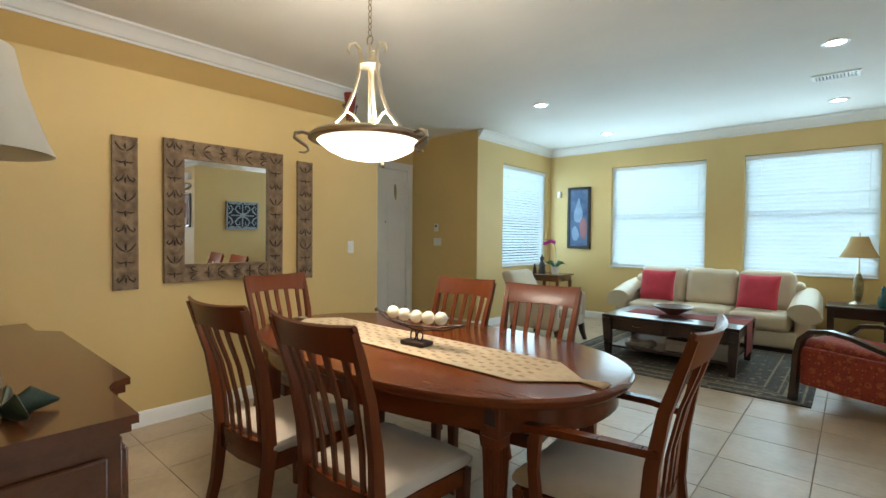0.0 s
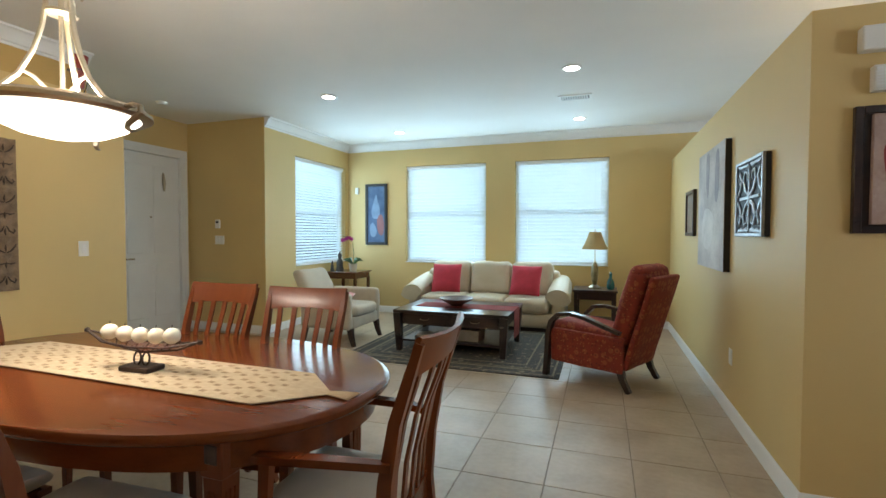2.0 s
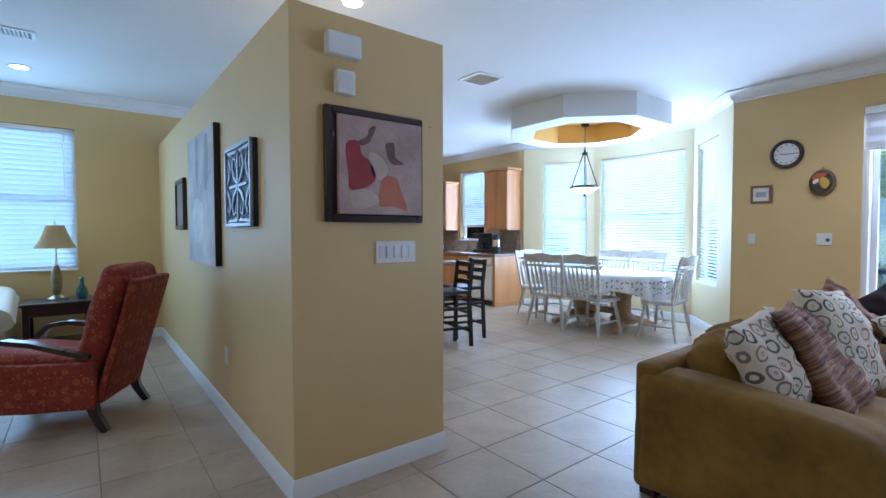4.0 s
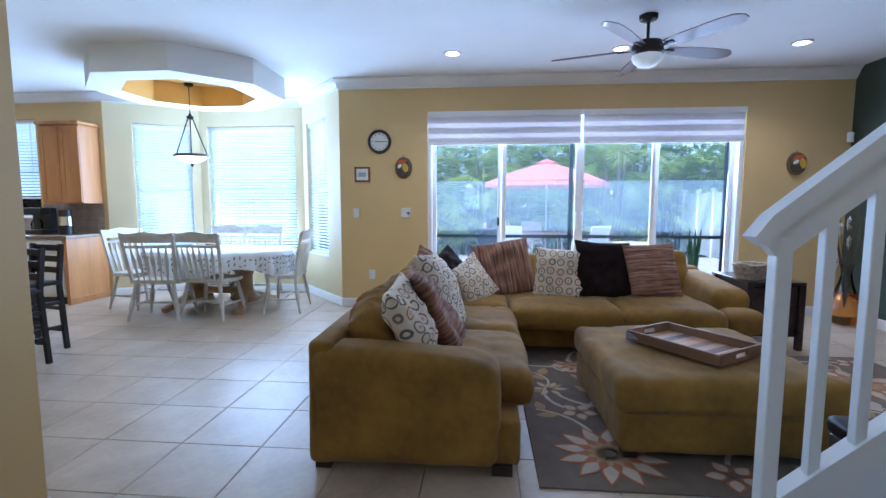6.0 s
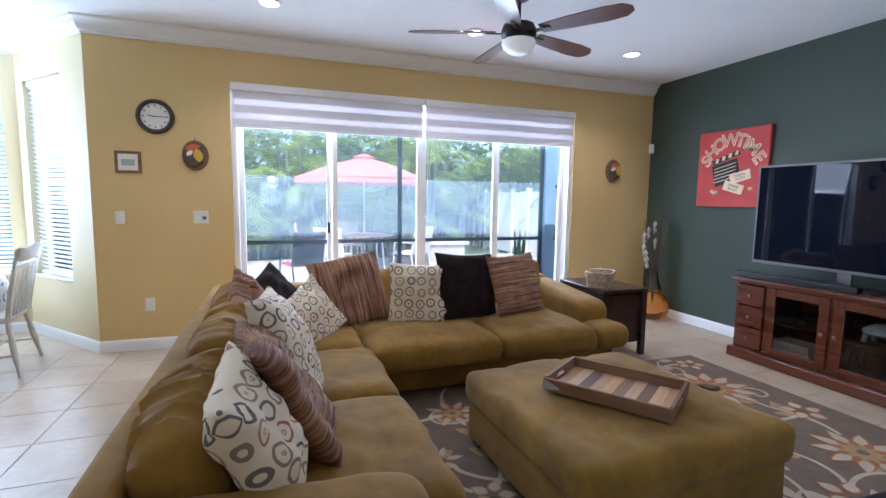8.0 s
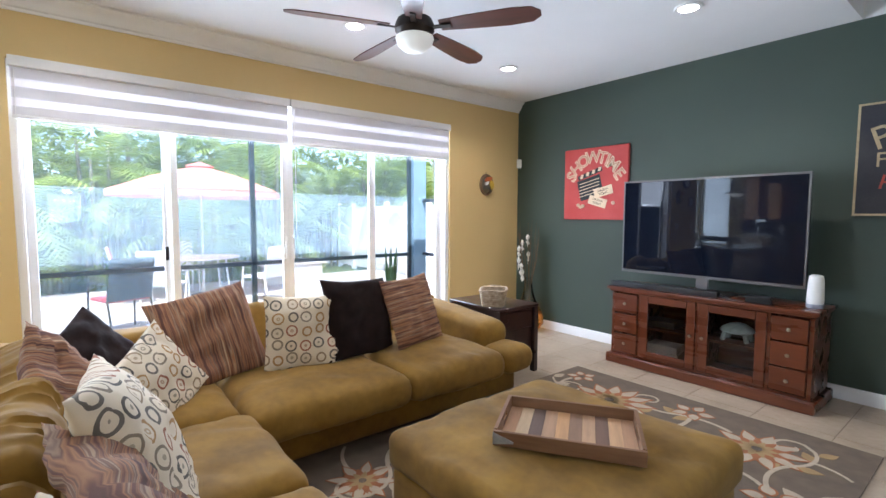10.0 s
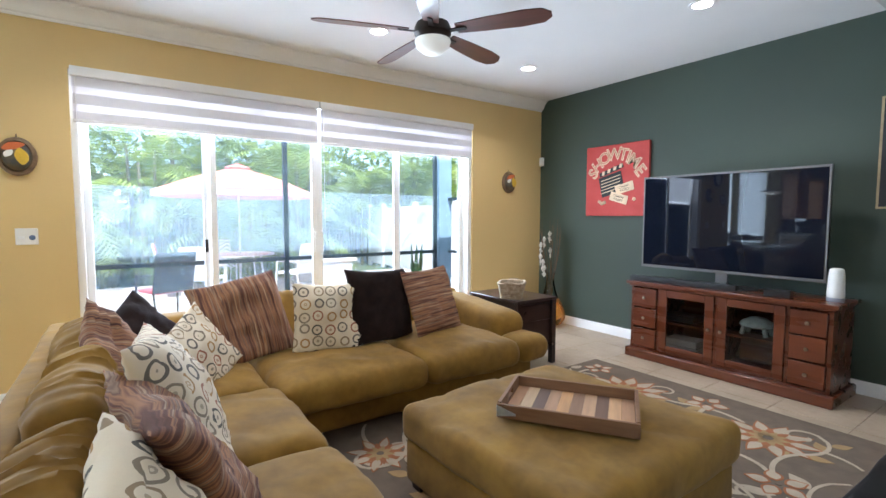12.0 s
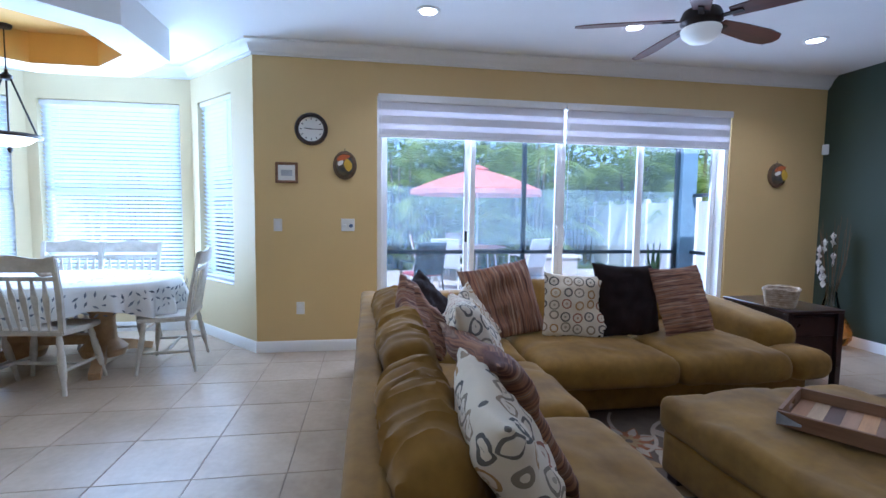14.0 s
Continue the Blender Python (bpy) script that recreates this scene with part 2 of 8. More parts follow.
def bar(points, w, h, bm=None, side=None):
    """A rectangular rail along points; w across (sideways), h thick; side: the sideways direction."""
    bm = bm or bmesh.new()
    pts = [Vector(p) for p in points]
    n = len(pts)
    ws = w if isinstance(w, (list, tuple)) else [w] * n
    hs = h if isinstance(h, (list, tuple)) else [h] * n
    rings = []
    for i, p in enumerate(pts):
        d = (pts[min(i + 1, n - 1)] - pts[max(i - 1, 0)]).normalized()
        s = Vector(side) if side else Vector((0, 0, 1)).cross(d)
        s = s - d * s.dot(d)
        s.normalize()
        u = d.cross(s)
        a, b = s * ws[i] / 2, u * hs[i] / 2
        rings.append([bm.verts.new(p + q) for q in (-a - b, a - b, a + b, -a + b)])
    for a, b in zip(rings, rings[1:]):
        for k in range(4):
            j = (k + 1) % 4
            bm.faces.new((a[k], a[j], b[j], b[k]))
    bm.faces.new(list(reversed(rings[0])))
    bm.faces.new(rings[-1])
    return bm


def prism(outline, z0, z1, bm=None):
    """An outline of (x, y) raised from z0 to z1."""
    bm = bm or bmesh.new()
    lo = [bm.verts.new((x, y, z0)) for x, y in outline]
    hi = [bm.verts.new((x, y, z1)) for x, y in outline]
    n = len(lo)
    bm.faces.new(list(reversed(lo)))
    bm.faces.new(hi)
    for i in range(n):
        j = (i + 1) % n
        bm.faces.new((lo[i], lo[j], hi[j], hi[i]))
    return bm


def move(bm, m):
    bmesh.ops.transform(bm, matrix=m, verts=bm.verts[:])
    return bm


def mesh_of(bm, name, material, smooth=None):
    bmesh.ops.recalc_face_normals(bm, faces=bm.faces[:])
    me = bpy.data.meshes.new(name)
    bm.to_mesh(me)
    bm.free()
    me.materials.append(M[material] if isinstance(material, str) else material)
    if smooth is not None:
        for p in me.polygons:
            p.use_smooth = True
        me.set_sharp_from_angle(angle=radians(smooth))
    return me


def part(name, bm, material, parent, label="", smooth=40):
    ob = new(name, mesh_of(bm, name, material, smooth))
    ob.parent = parent
    if label:
        ob["label"] = label
    return ob


def thing(name, label, category, m=None, group="", kind=""):
    ob = new(name)
    ob.empty_display_size = 0.1
    if m is not None:
        ob.matrix_world = m
    return tagged(ob, label, category, group, kind)


def solo(name, bm, material, label, category, m=None, group="", kind="", smooth=40):
    ob = new(name, mesh_of(bm, name, material, smooth))
    if m is not None:
        ob.matrix_world = m
    return tagged(ob, label, category, group, kind)


def structure(name, bm, material, label="", smooth=None):
    ob = new(name, mesh_of(bm, name, material, smooth))
    return tagged(ob, label, "", "", "structure")


def cushion(w, d, h, nx=10, ny=10, puff=0.5, seed=0, wrinkle=0.006, round_=3.0):
    """A soft pad w by d by h, middle of its base at the origin, rounded on all sides."""
    bm = bmesh.new()
    grids = []
    for s in (1, -1):
        g = []
        for i in range(nx + 1):
            row = []
            for j in range(ny + 1):
                u, v = -1 + 2 * i / nx, -1 + 2 * j / ny
                # crowd the rows towards the rim
                u, v = math.sin(u * math.pi / 2), math.sin(v * math.pi / 2)
                e = (1 - abs(u) ** round_) * (1 - abs(v) ** round_)
                t = e ** (puff)
                k = noise.noise(Vector((u * 2.3 + seed, v * 2.3, s * 1.7))) * wrinkle * 2 + noise.noise(Vector((u * 6 + seed, v * 6, s))) * wrinkle
                pull = 1 - 0.035 * (1 - abs(v) ** 2) * abs(u) ** 6
                pulv = 1 - 0.035 * (1 - abs(u) ** 2) * abs(v) ** 6
                row.append((u * w / 2 * pull, v * d / 2 * pulv, h / 2 + s * h / 2 * t + k * t))
            g.append(row)
        grids.append(g)
    top = [[bm.verts.new(c) for c in row] for row in grids[0]]
    bot = []
    for i in range(nx + 1):
        row = []
        for j in range(ny + 1):
            if i in (0, nx) or j in (0, ny):
                row.append(top[i][j])
            else:
                row.append(bm.verts.new(grids[1][i][j]))
        bot.append(row)
    for i in range(nx):
        for j in range(ny):
            bm.faces.new((top[i][j], top[i + 1][j], top[i + 1][j + 1], top[i][j + 1]))
            bm.faces.new((bot[i][j], bot[i][j + 1], bot[i + 1][j + 1], bot[i + 1][j]))
    return bm


def rounded(x0, y0, z0, x1, y1, z1, r=0.06, seg=4, seed=0, wrinkle=0.004, cuts=6):
    """A soft upholstered block with rounded edges and slightly uneven faces."""
    bm = bmesh.new()
    box(bm, x0, y0, z0, x1, y1, z1)
    bmesh.ops.bevel(bm, geom=bm.edges[:], offset=r, segments=seg, profile=0.5, affect="EDGES", clamp_overlap=True)
    big = [e for e in bm.edges if e.calc_length() > 0.2]
    bmesh.ops.subdivide_edges(bm, edges=big, cuts=cuts, use_grid_fill=True)
    bm.normal_update()
    for v in bm.verts:
        k = noise.noise(v.co * 3.1 + Vector((seed, 0, 0))) * wrinkle * 2 + noise.noise(v.co * 9 + Vector((seed, 3, 0))) * wrinkle
        v.co += v.normal * k
    return bm


def sweep_profile(profile, path, bm=None, closed=False):
    """A moulding: profile of (out, up) carried along path points of (x, y, z); out is to the left of the way, mitred at corners."""
    bm = bm or bmesh.new()
    pts = [Vector(p) for p in path]
    n = len(pts)
    rings = []
    for i, p in enumerate(pts):
        a = (pts[i] - pts[i - 1]) if (i > 0 or closed) else (pts[1] - pts[0])
        b = (pts[(i + 1) % n] - pts[i]) if (i < n - 1 or closed) else a
        a.z = b.z = 0
        a.normalize(), b.normalize()
        na, nb = Vector((-a.y, a.x, 0)), Vector((-b.y, b.x, 0))
        m = (na + nb)
        m.normalize()
        m = m / max(0.25, m.dot(na))
        rings.append([bm.verts.new(p + m * o + Vector((0, 0, u))) for o, u in profile])
    k = len(profile)
    pairs = list(zip(rings, rings[1:])) + ([(rings[-1], rings[0])] if closed else [])
    for a, b in pairs:
        for j in range(k):
            bm.faces.new((a[j], a[(j + 1) % k], b[(j + 1) % k], b[j]))
    if not closed:
        bm.faces.new(rings[0])
        bm.faces.new(list(reversed(rings[-1])))
    return bm

# ---- structure ----
CEIL = 2.87
LEDGE = 2.42


def wall_y(name, x0, x1, y0, y1, z0, z1, holes, material, label=""):
    """A wall that runs along x, between faces y0 and y1, with holes of (x0, x1, z0, z1)."""
    bm = bmesh.new()
    cur = x0
    for a, b, c, d in sorted(holes):
        box(bm, cur, y0, z0, a, y1, z1)
        if c > z0:
            box(bm, a, y0, z0, b, y1, c)
        if d < z1:
            box(bm, a, y0, d, b, y1, z1)
        cur = b
    box(bm, cur, y0, z0, x1, y1, z1)
    return structure(name, bm, material, label)


def wall_x(name, y0, y1, x0, x1, z0, z1, holes, material, label=""):
    ob = wall_y(name, y0, y1, x0, x1, z0, z1, holes, material, label)
    for v in ob.data.vertices:
        v.co.x, v.co.y = v.co.y, v.co.x
    ob.data.flip_normals()
    return ob


N_WIN = [(-2.54, -1.165, 0.865, 2.465), (-0.705, 0.67, 0.865, 2.465)]
W_WIN = (6.50, 7.875, 0.865, 2.465)
wall_y("wall_north", -3.84, 2.39, 7.99, 8.19, 0, CEIL, N_WIN, "yellow", "yellow painted living room wall with two windows")
wall_x("wall_living_west", 6.05, 7.99, -3.84, -3.64, 0, CEIL, [W_WIN], "yellow", "yellow painted wall with one window")
structure("wall_foyer_north", B((-4.95, 5.85, 0, -3.64, 6.05, CEIL)), "yellow", "yellow painted foyer wall")
wall_x("wall_foyer_west", 3.3, 6.05, -5.15, -4.95, 0, CEIL, [(4.80, 5.76, 0, 2.42)], "yellow", "yellow painted foyer wall with the front door")
structure("wall_foyer_south", B((-4.95, 3.40, 0, -3.84, 3.61, CEIL)), "yellow")
structure("wall_dining_west", B((-3.64, -1.1, 0, -3.21, 3.61, LEDGE)), "yellow", "thick yellow painted dining wall with a high ledge")
# the wall above the ledge has a deeper yellow than the wall below
M["ochre"] = mat("deeper_yellow_wall", (0.56, 0.36, 0.115), 0.55, 0.04, 1.2, 0.03, 240, space="World")
structure("wall_dining_west_upper", B((-3.84, -1.1, 0, -3.64, 3.61, CEIL)), "ochre", "wall above the dining ledge in a deeper yellow")
structure("wall_dining_south", B((-3.84, -1.30, 0, 1.60, -1.1, CEIL)), "yellow")
structure("wall_stair_west", B((1.45, -1.1, 0, 1.60, 0.10, CEIL), (1.45, -5.2, 0, 1.60, -1.3, CEIL)), "yellow")
structure("wall_partition", B((1.49, 3.38, 0, 2.39, 7.99, 2.372)), "yellow", "thick yellow partition wall that stops below the ceiling")
wall_y("wall_kitchen_north", 2.39, 7.15, 10.4, 10.6, 0, CEIL, [], "yellow")
structure("wall_kitchen_west", B((2.19, 7.99, 0, 2.39, 10.6, CEIL)), "yellow")
wall_x("wall_kitchen_east", 6.93, 10.4, 6.95, 7.15, 0, CEIL, [(7.96, 8.69, 1.12, 2.52)], "yellow", "yellow kitchen wall with a window over the sink")
SLIDE = (-1.46, 2.30, 0.0, 2.44)
wall_x("wall_east", -2.82, 3.42, 6.58, 6.78, 0, CEIL, [SLIDE], "yellow", "golden yellow family room wall with sliding glass doors")
structure("wall_south", B((2.50, -2.82, 0, 6.58, -2.62, CEIL)), "green", "dark green painted accent wall")
structure("wall_stair_south", B((1.60, -5.2, 0, 2.9, -5.0, 4.2), (2.9, -5.2, 0, 3.1, -2.82, 4.2)), "yellow")

# the bay of the breakfast nook
BAY = [(6.58, 3.42), (7.57, 4.29), (7.57, 5.90), (6.95, 6.93)]


def slant_wall(name, a, b, u0, u1, c, d, material, label):
    """A wall 0.18 thick from a to b (room on its left) with one hole from u0 to u1 metres along it, c to d high."""
    va, vb = Vector((*a, 0)), Vector((*b, 0))
    way = vb - va
    size = way.length
    bm = B((0, -0.18, 0, u0, 0, CEIL), (u1, -0.18, 0, size, 0, CEIL), (u0, -0.18, 0, u1, 0, c), (u0, -0.18, d, u1, 0, CEIL))
    m = Matrix.Translation(va) @ Matrix.Rotation(math.atan2(way.y, way.x), 4, "Z")
    ob = structure(name, bm, material, label)
    ob.matrix_world = m
    return m, size


BAY_M = []
for name, a, b, u0, u1 in (("wall_bay_south", BAY[0], BAY[1], 0.42, 1.16), ("wall_bay_east", BAY[1], BAY[2], 0.12, 1.50), ("wall_bay_north", BAY[2], BAY[3], 0.12, 0.86)):
    BAY_M.append((slant_wall(name, a, b, u0, u1, 0.60, 2.48, "cream", "cream painted wall of the breakfast bay with a tall window"), u0, u1))

# ceiling: one sheet, with the dropped octagonal soffit over the breakfast table
OCT = (6.06, 5.03)


def octagon(r, cx=OCT[0], cy=OCT[1]):
    k = r / math.cos(math.pi / 8)
    return [(cx + k * math.cos(math.pi / 8 + i * math.pi / 4), cy + k * math.sin(math.pi / 8 + i * math.pi / 4)) for i in range(8)]


bm = bmesh.new()
box(bm, -5.15, -1.3, CEIL, 6.78, 10.6, CEIL + 0.12)
box(bm, 6.78, 3.3, CEIL, 8.0, 10.6, CEIL + 0.12)
box(bm, 3.2, -2.82, CEIL, 6.78, -1.3, CEIL + 0.12)
structure("ceiling", bm, "ceiling", "smooth white ceiling")
structure("ceiling_stairwell", B((1.45, -5.2, 4.2, 3.2, -1.3, 4.3), (3.2, -2.62, CEIL + 0.12, 3.3, -1.3, 4.2), (1.45, -1.3, CEIL + 0.12, 3.3, -1.2, 4.3), (1.45, -5.2, CEIL, 1.60, -1.3, 4.2), (2.5, -2.82, CEIL, 3.3, -2.62, 4.3)), "ceiling")
bm = bmesh.new()
SOFFIT = 2.60
outer, inner = octagon(0.97), octagon(0.66)
rings = [[bm.verts.new((x, y, z)) for x, y in o] for o, z in ((outer, CEIL), (outer, SOFFIT), (inner, SOFFIT), (inner, CEIL - 0.01))]
for a, b in zip(rings, rings[1:]):
    for i in range(8):
        j = (i + 1) % 8
        bm.faces.new((a[i], a[j], b[j], b[i]))
bm.faces.new(rings[-1])
soffit = structure("ceiling_soffit", bm, "ceiling", "white octagonal dropped soffit with a golden inner recess")
M["gold"] = mat("golden_yellow_paint", (0.70, 0.42, 0.10), 0.55, 0.05, 2, 0.03, 200, space="World")
soffit.data.materials.append(M["gold"])
for p in soffit.data.polygons:
    c = p.center
    if math.hypot(c.x - OCT[0], c.y - OCT[1]) < 0.69 and c.z > SOFFIT + 0.02:
        p.material_index = 1

# crown and base mouldings
CROWN = [(0, -0.125), (0.012, -0.125), (0.014, -0.108), (0.030, -0.100), (0.048, -0.072), (0.070, -0.034), (0.088, -0.020), (0.100, -0.016), (0.102, 0), (0, 0)]
BASE = [(0, 0), (0.015, 0), (0.015, 0.082), (0.009, 0.098), (0.004, 0.106), (0, 0.106)]
crown = bmesh.new()
z = CEIL - 0.001
sweep_profile(CROWN, [(-3.64, 3.61, z), (-3.64, -1.1, z)], crown)
sweep_profile(CROWN, [(2.20, 7.99, z), (-3.64, 7.99, z), (-3.64, 5.85, z)], crown)
sweep_profile(CROWN, [(6.58, -2.62, z), (6.58, 3.42, z), (7.57, 4.29, z), (7.57, 5.90, z), (6.95, 6.93, z), (6.95, 10.4, z)], crown)
structure("trim_crown", crown, "trim", "white crown moulding", 30)
base = bmesh.new()
sweep_profile(BASE, [(-3.21, 3.61, 0), (-3.21, -1.1, 0), (1.45, -1.1, 0)], base)
sweep_profile(BASE, [(1.49, 7.99, 0), (-3.64, 7.99, 0), (-3.64, 5.85, 0), (-4.95, 5.85, 0)], base)
sweep_profile(BASE, [(2.39, 7.99, 0), (2.39, 3.38, 0), (1.49, 3.38, 0), (1.49, 7.99, 0)], base)
sweep_profile(BASE, [(6.58, 2.36, 0), (6.58, 3.42, 0), (7.57, 4.29, 0), (7.57, 5.90, 0), (6.96, 6.92, 0)], base)
sweep_profile(BASE, [(2.9, -2.62, 0), (6.58, -2.62, 0), (6.58, -1.52, 0)], base)
structure("baseboard", base, "trim", "white baseboard", 30)
structure("floor", B((-5.15, -5.2, -0.12, 8.0, 10.6, -0.004)), "grout", "floor of square beige tiles with dark grout lines")

# ---- windows, blinds and doors ----
slat_mesh = {}


def window(name, m, u0, u1, z0, z1, sill=True, drop=None, gap=0.043, tilt=41, split=True, half=0.025):
    """Window in a wall whose inner face is local y = 0, room at +y: frame, panes, and a slatted blind hung in the opening."""
    win = new(name)
    win.matrix_world = m
    tagged(win, "white framed window behind a slatted blind", "window", "", "structure")
    f = 0.045
    part("window_frame", B((u0, -0.15, z0, u0 + f, -0.10, z1), (u1 - f, -0.15, z0, u1, -0.10, z1), (u0 + f, -0.15, z0, u1 - f, -0.10, z0 + f), (u0 + f, -0.15, z1 - f, u1 - f, -0.10, z1), bevel=0.004), "trim", win)
    mid = (z0 + z1) / 2
    if split:
        part("meeting_rail", B((u0 + f, -0.148, mid - 0.02, u1 - f, -0.105, mid + 0.02), bevel=0.003), "trim", win)
    for a, b in ((z0 + f, mid - 0.02), (mid + 0.02, z1 - f)) if split else ((z0 + f, z1 - f),):
        p = part("pane", B((u0 + f, -0.128, a, u1 - f, -0.122, b)), "glass", win)
        p.visible_shadow = False
    if sill:
        part("window_sill", B((u0 + 0.002, -0.10, z0, u1 - 0.002, 0.02, z0 + 0.018), bevel=0.004), "trim", win)
    w = u1 - u0 - 0.02
    blind = thing("window_blind", "white two-inch slatted blind lowered over the window", "blind", m, "slatted window blinds")
    cu = (u0 + u1) / 2
    part("headrail", B((u0 + 0.006, -0.088, z1 - 0.055, u1 - 0.006, -0.02, z1 - 0.004), bevel=0.004), "trim", blind)
    bottom = z0 + 0.03 if drop is None else drop
    key = (round(w, 3), half)
    if key not in slat_mesh:
        bm = bmesh.new()
        rows = [[bm.verts.new((x, half * s, 0.14 * half * (1 - s * s))) for s in (-1, -0.4, 0.4, 1)] for x in (-w / 2, w / 2)]
        low = [[bm.verts.new((x, half * s, 0.14 * half * (1 - s * s) - 0.0028)) for s in (-1, -0.4, 0.4, 1)] for x in (-w / 2, w / 2)]
        for k in range(3):
            bm.faces.new((rows[0][k], rows[1][k], rows[1][k + 1], rows[0][k + 1]))
            bm.faces.new((low[0][k], low[0][k + 1], low[1][k + 1], low[1][k]))
        for r in (0, 1):
            bm.faces.new(rows[r] + low[r][::-1])
        for k in (0, 3):
            bm.faces.new((rows[0][k], low[0][k], low[1][k], rows[1][k]))
        slat_mesh[key] = mesh_of(bm, "slat", "blind", 60)
    z = z1 - 0.075
    rnd = random.Random(len(slat_mesh) + int(u0 * 100))
    while z > bottom + 0.03:
        s = new("slat", slat_mesh[key])
        s.parent = blind
        s.matrix_local = pose(cu, -0.054, z, tilt + rnd.uniform(-3, 3), 0, 0)
        z -= gap
    part("bottom_rail", B((u0 + 0.01, -0.078, bottom, u1 - 0.01, -0.03, bottom + 0.022), bevel=0.004), "trim", blind)
    for k in (0.14, 0.86):
        u = u0 + (u1 - u0) * k
        part("ladder_cord", tube([(u, -0.028, z1 - 0.05), (u, -0.026, bottom + 0.02)], 0.0018, 5), "trim", blind)
    part("tilt_wand", tube([(u0 + 0.10, -0.012, z1 - 0.05), (u0 + 0.10, -0.010, z1 - 0.75)], 0.004, 6), "trim", blind)
    return win


def facing(x, y, deg):
    return pose(x, y, 0, 0, 0, deg)


for i, (a, b, c, d) in enumerate(N_WIN):
    window("window_%d" % (i + 1), facing(b, 7.99, 180), 0, b - a, c, d, gap=0.054, tilt=67, half=0.031)
window("window_3", facing(-3.64, W_WIN[1], -90), 0, W_WIN[1] - W_WIN[0], W_WIN[2], W_WIN[3])
for i, (m_size, u0, u1) in enumerate(BAY_M):
    window("window_%d" % (i + 4), m_size[0], u0, u1, 0.60, 2.48, tilt=38)
window("window_7", facing(6.95, 7.96, 90), 0, 0.73, 1.12, 2.52, drop=1.40)

# front door in the foyer
door = new("door_1")
door.matrix_world = facing(-4.95, 5.76, -90)
tagged(door, "white panelled front door, closed", "door", "", "structure")
part("door_frame", B((0, -0.12, 0, 0.05, 0.02, 2.42), (0.91, -0.12, 0, 0.96, 0.02, 2.42), (0.05, -0.12, 2.37, 0.91, 0.02, 2.42), (-0.06, 0, 0, 0, 0.022, 2.48), (0.96, 0, 0, 1.02, 0.022, 2.48), (0, 0, 2.42, 0.96, 0.022, 2.48), bevel=0.003), "trim", door)
leaf = part("door_leaf", B((0.052, -0.07, 0.01, 0.908, -0.025, 2.365), bevel=0.003), "trim", door)
for a, b in ((0.25, 0.95), (1.08, 2.22)):
    for u in (0.15, 0.52):
        part("door_panel", B((u, -0.027, a, u + 0.29, -0.012, b), bevel=0.010), "trim", leaf)
part("peephole", lathe([(0, 0.006), (0.012, 0.006), (0.012, 0)], 12, bm=None), "nickel", leaf).matrix_local = pose(0.48, -0.02, 1.55, -90)
part("door_knocker", tube([(0.30, -0.005, 2.14), (0.305, 0.010, 2.02), (0.30, 0.012, 1.90)], [0.012, 0.022, 0.010], 8), "nickel", door, "slim dark metal door ornament")
part("door_handle", tube([(0.86, 0.0, 1.02), (0.86, 0.05, 1.02), (0.77, 0.055, 1.02)], 0.011, 8), "nickel", door)


def plate(name, m, w, h, label, category, rockers=1, holes=False):
    """A wall plate, middle at the origin of m, front at +y."""
    ob = thing(name, label, category, m)
    part("cover", B((-w / 2, 0, -h / 2, w / 2, 0.008, h / 2), bevel=0.003), "plastic", ob)
    for i in range(rockers):
        u = (i - (rockers - 1) / 2) * (w / max(rockers, 1)) * 0.92
        if holes:
            for s in (-0.022, 0.022):
                part("socket", B((u - 0.016, 0.007, s - 0.014, u + 0.016, 0.0115, s + 0.014), bevel=0.004), "trim", ob)
        else:
            part("rocker", B((u - 0.016, 0.007, -0.033, u + 0.016, 0.0125, 0.033), bevel=0.003), "trim", ob)
    return ob


def on_wall(x, y, z, deg):
    return pose(x, y, z, 0, 0, deg)


plate("light_switch", on_wall(-3.21, 3.27, 1.22, -90), 0.075, 0.118, "white rocker light switch on yellow wall", "switch")
plate("light_switch", on_wall(-4.40, 5.85, 1.25, 180), 0.16, 0.118, "white triple light switch under the thermostat", "switch", 3)
plate("light_switch", on_wall(2.063, 3.38, 1.185, 180), 0.25, 0.118, "white five-gang light switch plate", "switch", 5)
plate("wall_outlet", on_wall(1.49, 4.66, 0.44, 90), 0.075, 0.118, "white wall outlet above the baseboard", "outlet", 1, True)
dial_plate = plate("light_switch", on_wall(6.58, 2.575, 1.215, 90), 0.125, 0.118, "white switch plate with a dark dial", "switch", 0)
M["dialblue"] = mat("blue_grey_plastic", (0.10, 0.15, 0.26), 0.4, 0.1, 9, 0.0, 60)
part("rocker", B((0.012, 0.007, -0.020, 0.048, 0.0125, 0.004), bevel=0.003), "trim", dial_plate)
part("dial", move(lathe([(0, 0.012), (0.017, 0.010), (0.019, 0)], 16), pose(-0.030, 0.007, -0.008, -90)), "dialblue", dial_plate, "blue-grey dial")
plate("light_switch", on_wall(6.58, 3.215, 1.21, 90), 0.075, 0.118, "white single light switch on yellow wall", "switch")
plate("wall_outlet", on_wall(6.58, 3.02, 0.42, 90), 0.075, 0.118, "white wall outlet above the baseboard", "outlet", 1, True)
th = thing("thermostat", "small white thermostat on yellow wall", "thermostat", on_wall(-4.42, 5.85, 1.47, 180))
part("body", B((-0.04, 0, -0.06, 0.04, 0.025, 0.06), bevel=0.006), "plastic", th)
part("display", B((-0.022, 0.024, 0.01, 0.022, 0.027, 0.04)), "black", th)
ch = thing("door_chime", "white plastic door chime box high on the wall", "chime", on_wall(1.75, 3.38, 2.205, 180))
